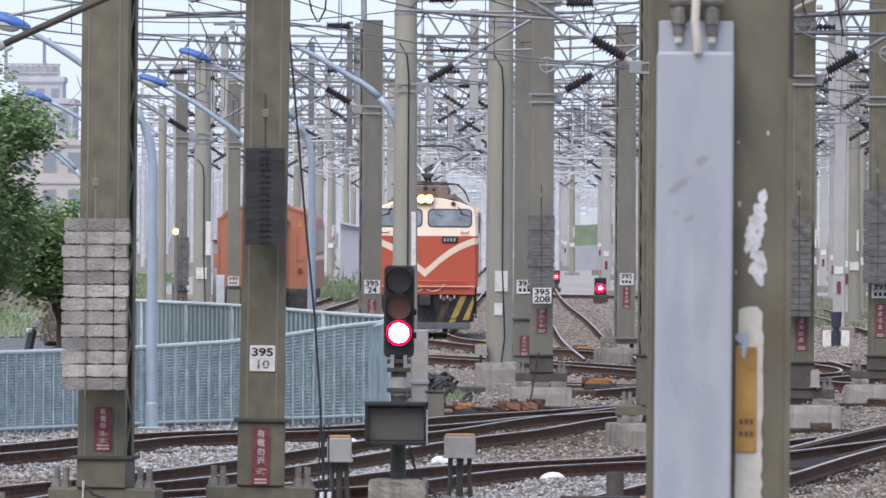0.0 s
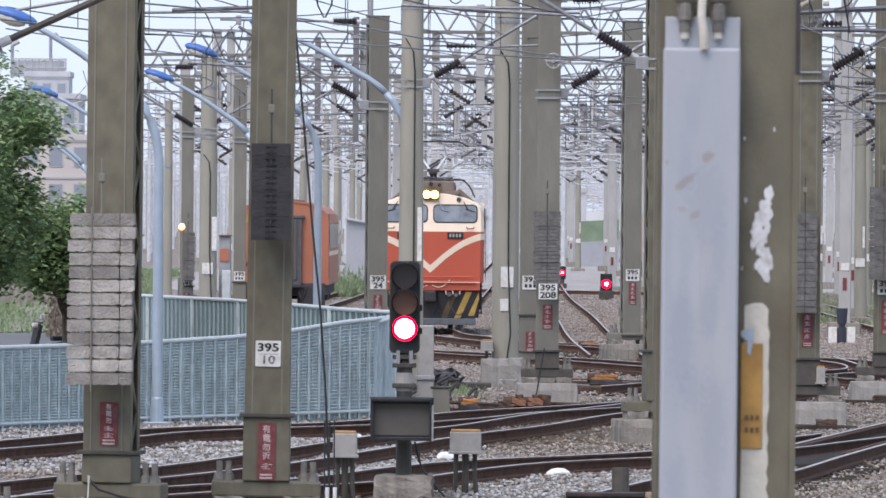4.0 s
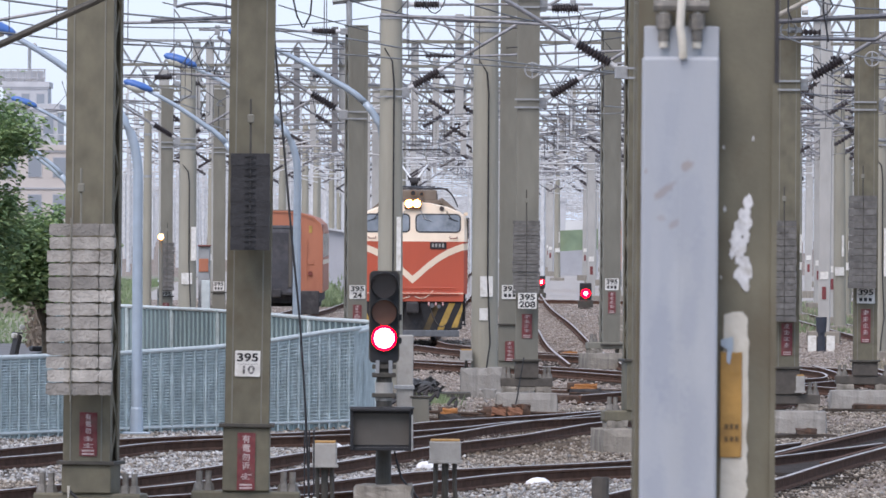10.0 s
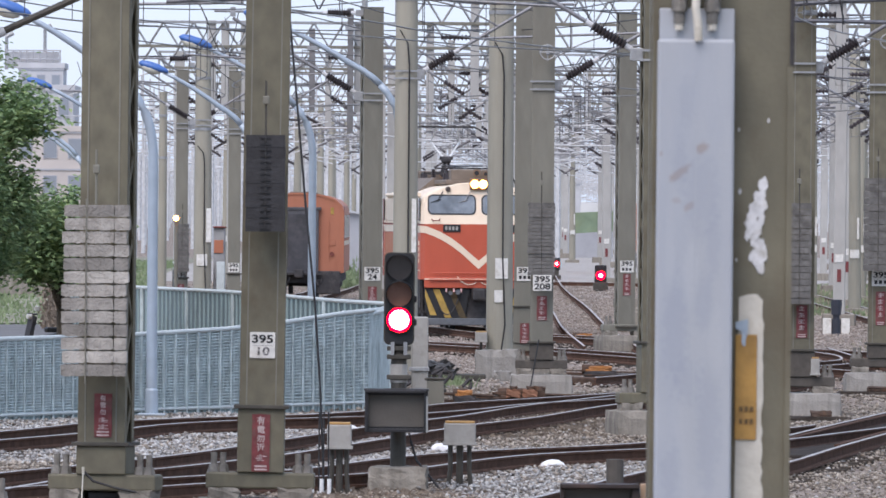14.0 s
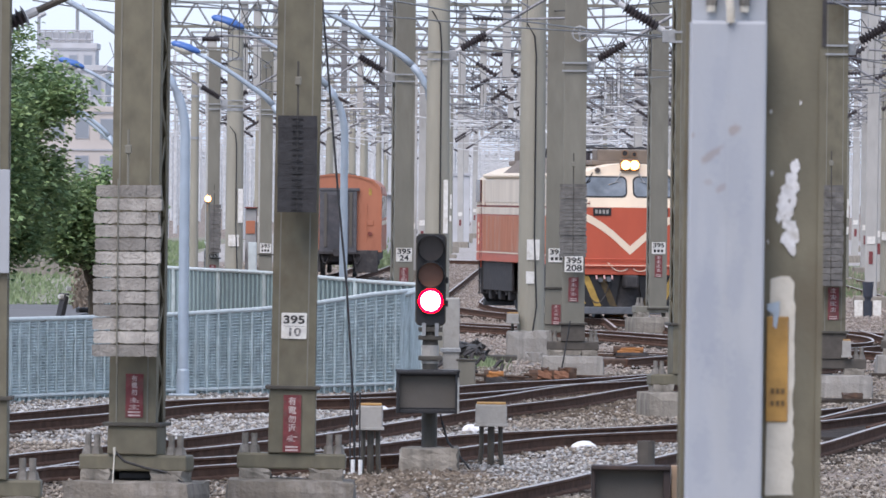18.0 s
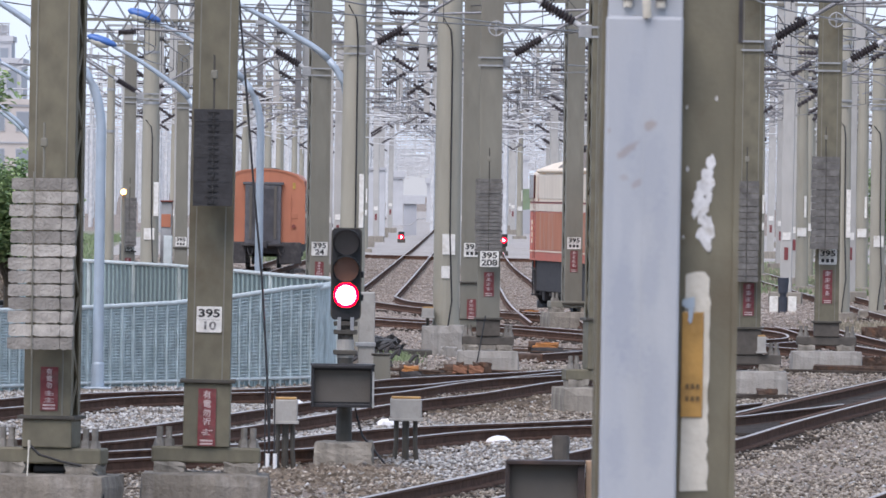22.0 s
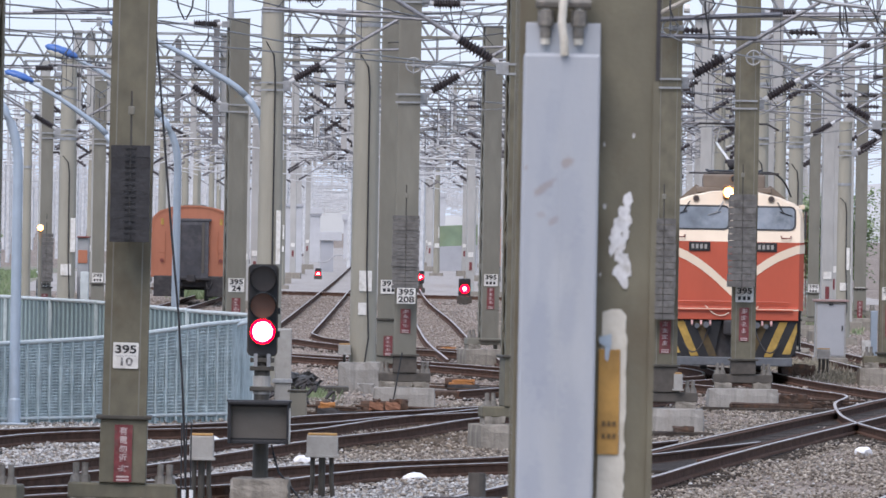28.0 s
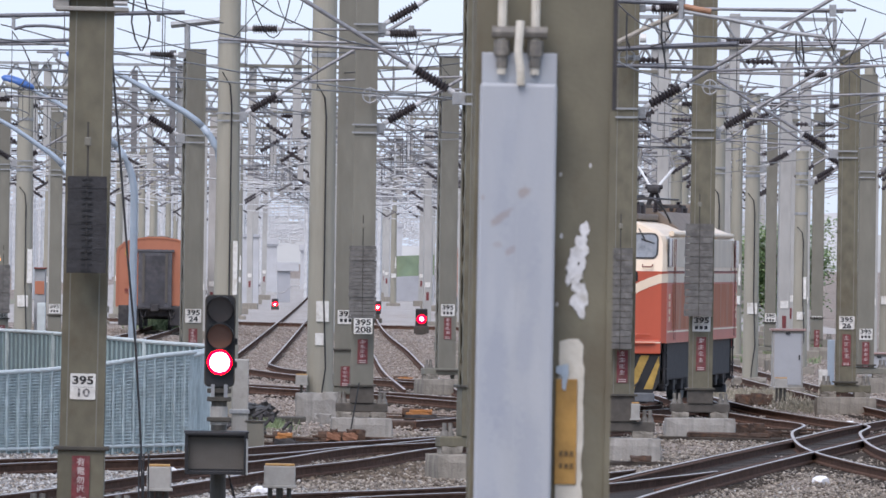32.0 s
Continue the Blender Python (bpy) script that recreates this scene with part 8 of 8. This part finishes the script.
dwarf_signal(6.11, 372.0, 0.41, 1.15, "low ground signal showing red")
dwarf_signal(5.09, 430.0, 0.53, 0.8, "distant ground signal showing red")
dwarf_signal(0.60, 520.0, 0.13, 0.85, "far ground signal showing red between tracks")
ml = thing("yard_lamp", "small lit warm lamp among distant masts", "lamp", m=pose(-6.76, 243.0, 2.62))
wl_lens = part("lens", tubes(([(0, -0.05, 0), (0, 0.05, 0)], 0.075), n=14), WARM_LAMP, ml)
part("bulb", tubes(([(0, -0.06, 0), (0, -0.04, 0)], 0.045), n=12), WARM_CORE, wl_lens)
part("housing", bbox(-0.08, 0.08, 0.05, 0.2, -0.09, 0.09, 0.02), STEEL, ml)
part("pole", tubes(([(0, 0.12, GROUND - (2.59)), (0, 0.12, 0.1)], 0.05)), OLIVE_GREY, ml)


def point_machine(x, y, w, label, top=True):
    t = thing("point_machine", label, "point machine", "point machines", m=pose(x, y, GROUND))
    r = random.Random(int(y * 10))
    part("case", rough_box(-w * 0.4, w * 0.4, -0.2, 0.2, 0.0, 0.15, 0.012, int(y), 3), CHASSIS if top else RUST_CLUTTER, t)
    if top:
        part("cover", rough_box(-w * 0.28, w * 0.28, -0.17, 0.17, 0.13, 0.23, 0.02, int(y) + 1, 4), ORANGE_BOX, t, "orange-painted cover")
        part("cover_lug", bbox(-w * 0.36, -w * 0.22, -0.19, 0.0, 0.13, 0.18, 0.015), ORANGE_BOX, t)
        part("trough", rough_box(w * 0.3, w * 1.3, -0.16, 0.1, 0.0, 0.1, 0.012, int(y) + 2, 3), CHASSIS, t, "low dark trough")
    else:
        for k in range(5):
            xa = r.uniform(-w * 0.5, w * 0.35)
            part("bracket", rough_box(xa, xa + r.uniform(0.12, 0.3), -0.26, 0.1, r.uniform(0.02, 0.1), r.uniform(0.16, 0.3), 0.02, k, 2), RUST_CLUTTER, t)
    for k in range(4):
        z = r.uniform(0.04, 0.2)
        part("rod", tubes(([(-w * r.uniform(0.5, 1.0), -0.24 + 0.1 * k, z), (w * r.uniform(0.6, 1.3), -0.24 + 0.1 * k, z - 0.03)], r.uniform(0.015, 0.03)), n=6), RUST_CLUTTER, t)
    part("motor", tubes(([(-w * 0.45, 0.0, 0.16), (w * 0.1, 0.0, 0.16)], 0.1), n=12), RUST_CLUTTER, t)
    return t


for u, y, w, top, lab in ((0.36, 151.4, 0.42, True, "orange-topped point machine in the ballast"), (2.90, 176.2, 0.75, True, "orange-topped point machine by the far turnout"), (3.30, 223.0, 0.62, True, "small orange-topped point machine"),
                          (1.24, 152.0, 0.8, False, "rusty point machine beside a mast footing"), (8.20, 164.0, 1.1, False, "dark point machine before the crossing"), (10.34, 201.0, 1.0, False, "dark point machine beyond the crossing")):
    point_machine(u, y, w, lab, top)
RUST_ORANGE = paint("bright_rust", (0.23, 0.11, 0.065), 0.9, 0, 0.35, 14, (0.14, 0.07, 0.045), 0.7, 8)
for xa, xb in ((1.02, 1.24), (1.28, 1.51)):
    rp = thing("rusty_plate", "flat orange-rusty steel plate over a point rod", "steel plate", "rusty plates", m=pose((xa + xb) / 2, 151.85, GROUND + 0.145))
    part("plate", rough_box((xa - xb) / 2, (xb - xa) / 2, -0.2, 0.2, -0.02, 0.1, 0.02, int(xa * 10), 3), RUST_ORANGE, rp)
    part("rib", rough_box((xa - xb) / 4, (xb - xa) / 4, -0.15, 0.15, 0.08, 0.15, 0.02, 3, 2), RUST_CLUTTER, rp)
long_board = thing("timber_board", "dark oiled board lying along the ballast", "board", m=pose(0, 0, 0))
part("plank", bbox(0.52, 2.06, 154.6, 155.0, GROUND, GROUND + 0.09, 0.01), TIMBER, long_board)
for xa, xb, y, lab in ((6.6, 8.8, 160.4, "dark oily boards over point rods before a mast"), (4.9, 6.0, 140.4, "dark board lying before a mast footing")):
    boards = thing("timber_board", lab, "board", "boards", m=pose(0, y, GROUND))
    part("plank", rough_box(xa, xb, -0.25, 0.25, -0.02, 0.09, 0.015, int(y), 4), TIMBER, boards)
    part("plank", rough_box(xa + 0.5, xb - 0.3, -0.1, 0.3, 0.07, 0.17, 0.02, int(y) + 1, 3), RUST_CLUTTER, boards)
SHEETING = paint("dusty_black_sheeting", (0.05, 0.048, 0.046), 0.6, 0, 0.4, 8, (0.12, 0.11, 0.1), 0.6, 5)
heap = thing("tarpaulin_heap", "crumpled black sheeting heaped beside a mast", "tarpaulin", m=pose(-0.18, 172.0, GROUND))
part("sheet", rough_box(-0.32, 0.3, -0.3, 0.3, 0.0, 0.32, 0.14, 5, 6), SHEETING, heap)
part("fold", rough_box(-0.12, 0.42, -0.4, 0.0, 0.0, 0.2, 0.1, 8, 5), SHEETING, heap)
timb = thing("cable_trough", "dark cable trough across the ballast", "cable trough", m=pose(0, 0, 0))
part("lid", bbox(2.02, 3.52, 169.4, 170.6, GROUND, GROUND + 0.13, 0.02), RUST_CLUTTER, timb)
part("lid", bbox(-0.38, 0.78, 171.6, 172.4, GROUND, GROUND + 0.14, 0.02), OLIVE_DARK, timb)
scr = thing("scrap_pile", "heap of dark cable scraps by the signal", "scrap", m=pose(-0.17, 160.0, GROUND))
rs = random.Random(2)
for i in range(16):
    c = Vector((rs.gauss(0, 0.22), rs.gauss(0, 0.3), 0.08 + abs(rs.gauss(0, 0.14))))
    part("cable_coil", tube(bmesh.new(), arc(c, c + Vector((rs.uniform(-0.3, 0.3), 0.1, rs.uniform(0, 0.35))), c + Vector((rs.uniform(-0.35, 0.35), 0, rs.uniform(-0.1, 0.1))), 5), 0.03, 6), CHASSIS, scr)
hut = thing("relay_box", "grey relay box behind the signal", "relay box", m=pose(-0.36, 150.0, GROUND))
part("case", bbox(-0.12, 0.14, -0.15, 0.15, 0.0, 1.20 - GROUND, 0.02), BOX_GREY, hut)
part("bracket", bbox(-0.16, 0.16, -0.18, -0.15, 0.55, 0.62, 0.01), STEEL, hut)
low = thing("small_cabinet", "low weathered grey cabinet in the ballast", "cabinet", m=pose(-0.11, 150.0, GROUND))
part("case", bbox(-0.14, 0.14, -0.15, 0.15, 0.0, 0.42, 0.02), OLIVE_GREY, low)
part("lid", bbox(-0.16, 0.16, -0.17, 0.17, 0.42, 0.45, 0.008), OLIVE_DARK, low)


def white_stone(x, y, seed, k=1.0):
    rnd = random.Random(seed)
    bm = bmesh.new()
    bmesh.ops.create_icosphere(bm, subdivisions=2, radius=0.13 * k)
    for v in bm.verts:
        v.co *= 0.85 + 0.25 * rnd.random()
        v.co.z *= 0.65
    ob = part("painted_stone", bm, BALE)
    ob.matrix_basis = pose(x, y, GROUND + 0.05)
    tagged(ob, "whitewashed marker stone lying in the ballast", "stone", "painted stones")


for i, (x, y, k) in enumerate(((1.3, 112.9, 1.15), (-1.27, 131.0, 1.0), (-0.01, 121.0, 1.0), (8.55, 139.0, 1.0), (7.63, 131.0, 1.0), (7.42, 176.0, 0.7), (7.41, 177.0, 0.7), (10.90, 178.0, 0.8))):
    white_stone(x, y, i, k)

sc = thing("motor_scooter", "black and white motor scooter parked on the road", "scooter", m=pose(-7.62, 184.0, GROUND, 0, 0, 20))
part("front_wheel", tubes(([(-0.5, -0.05, 0.24), (-0.5, 0.05, 0.24)], 0.24), n=16), BLACK, sc)
part("rear_wheel", tubes(([(0.5, -0.05, 0.24), (0.5, 0.05, 0.24)], 0.24), n=16), BLACK, sc)
part("body", extrude_outline(bmesh.new(), [(-0.3, 0.26), (0.1, 0.22), (0.72, 0.42), (0.7, 0.66), (0.5, 0.7), (0.05, 0.62), (0.0, 0.34), (-0.2, 0.34)], -0.13, 0.13), BLACK, sc)
part("seat", bbox(0.02, 0.62, -0.12, 0.12, 0.67, 0.77, 0.03), BLACK, sc)
part("front_shield", extrude_outline(bmesh.new(), [(-0.4, 0.4), (-0.33, 0.38), (-0.2, 0.96), (-0.27, 1.0)], -0.16, 0.16), CHASSIS, sc, "dark front shield")
part("headlamp", bbox(-0.36, -0.24, -0.07, 0.07, 0.92, 1.02, 0.03), PLATE, sc, "pale headlamp")
part("mirror", bbox(-0.3, -0.2, -0.32, -0.28, 1.08, 1.18, 0.015), PLATE, sc)
part("tail_lamp", bbox(0.66, 0.76, -0.08, 0.08, 0.56, 0.66, 0.02), PLATE, sc, "pale tail lamp")
part("handlebar", tubes(([(-0.25, -0.3, 1.02), (-0.25, 0.3, 1.02)], 0.02), n=6), CHASSIS, sc)

# ---- sleepers and ballast stones ----
def build_sleepers():
    me = mesh_from(bbox(-1.0, 1.0, -0.1, 0.1, -0.12, 0, 0.015), TIMBER, name="sleeper")
    total = 0
    for line, t in SLEEPER_LINES:
        acc, k = 0.0, 0
        for a, b in zip(line, line[1:]):
            d = b - a
            acc += d.length
            if acc >= 0.62 and a.y < 235 and total < 1500 and k < 290:
                acc = 0.0
                ob = part("sleeper", me, None, t)
                ob.matrix_basis = Matrix.Translation((a.x, a.y, -0.155)) @ pose(0, 0, 0, 0, 0, math.degrees(math.atan2(d.y, d.x)) - 90)
                total += 1
                k += 1


build_sleepers()


def scatter_stones(name, label, n, x0, x1, y0, y1, lo, hi, material, seed, keep=None, skew=1.0):
    """Loose angular stones, eight faces each, as one object."""
    rng = np.random.default_rng(seed)
    y = y0 + (y1 - y0) * rng.random(n) ** skew
    x = (x0 + (x1 - x0) * rng.random(n)) * (y / y1 if skew != 1.0 else 1.0)
    if keep is not None:
        ok = keep(x, y)
        x, y = x[ok], y[ok]
    n = len(x)
    z = np.array([GROUND + 0.035 * noise.noise((a * 0.7, b * 0.35, 0)) + 0.02 * noise.noise((a * 2.1, b * 0.9, 4)) for a, b in zip(x.tolist(), y.tolist())]) + rng.random(n) * 0.05
    base = np.array([(1, 0, 0), (0, 1, 0), (-1, 0, 0), (0, -1, 0), (0, 0, 1), (0, 0, -1)], float)
    tri = np.array([(0, 1, 4), (1, 2, 4), (2, 3, 4), (3, 0, 4), (1, 0, 5), (2, 1, 5), (3, 2, 5), (0, 3, 5)])
    size = lo + (hi - lo) * rng.random(n) ** 2
    v = base[None] * (0.6 + 0.7 * rng.random((n, 6, 1))) * size[:, None, None] + rng.normal(0, 0.22, (n, 6, 3)) * size[:, None, None]
    a = rng.random(n) * 6.283
    c, s = np.cos(a)[:, None], np.sin(a)[:, None]
    vx, vy = v[..., 0] * c - v[..., 1] * s, v[..., 0] * s + v[..., 1] * c
    v = np.stack((vx + x[:, None], vy + y[:, None], v[..., 2] * 0.6 + z[:, None]), -1).reshape(-1, 3)
    f = (tri[None] + 6 * np.arange(n)[:, None, None]).reshape(-1, 3)
    me = bpy.data.meshes.new(name)
    me.vertices.add(len(v))
    me.vertices.foreach_set("co", v.ravel())
    me.loops.add(f.size)
    me.loops.foreach_set("vertex_index", f.ravel().astype(np.int32))
    me.polygons.add(len(f))
    me.polygons.foreach_set("loop_start", np.arange(0, f.size, 3, dtype=np.int32))
    me.update(calc_edges=True)
    me.materials.append(material)
    tagged(part(name, me, None), label, "ballast", kind="stuff")


def soil_gaps(x, y):
    """Fewer stones where brown soil shows through."""
    rng = np.random.default_rng(77)
    g = np.array([noise.noise((a * 0.45, b * 0.12, 7)) for a, b in zip(x.tolist(), y.tolist())])
    return rng.random(len(x)) > np.clip(0.25 + 1.5 * g, 0.0, 0.8)


scatter_stones("ballast_stones", "loose grey-brown ballast stones between the rails", 210000, -8.8, 11.2, 80, 165, 0.014, 0.04, STONE, 1, keep=soil_gaps, skew=1.25)
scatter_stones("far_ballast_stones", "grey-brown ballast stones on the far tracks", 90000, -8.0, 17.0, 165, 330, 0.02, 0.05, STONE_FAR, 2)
scatter_stones("fresh_ballast", "pale fresh ballast stones beside the fence track", 52000, -7.8, -0.4, 100, 142, 0.018, 0.046, STONE_PALE, 3, keep=lambda x, y: (((y - 112.5) * 0.155 - 2.8 < x) | (y > 114)) & (y > 112 + 1.9 * x))
scatter_stones("pale_ballast", "pale grey ballast stones in front of the signal", 17000, -0.6, 3.0, 99, 123, 0.015, 0.04, STONE_PALE, 9, keep=lambda x, y: x > (121 - y) * 0.1 - 1.6)
scatter_stones("white_chips", "scattered white stone chips on the ballast", 5000, -8.8, 11.2, 80, 200, 0.015, 0.045, STONE_PALE, 8, skew=1.25)
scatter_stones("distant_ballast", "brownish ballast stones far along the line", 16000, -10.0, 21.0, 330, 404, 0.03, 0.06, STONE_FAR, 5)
motions()
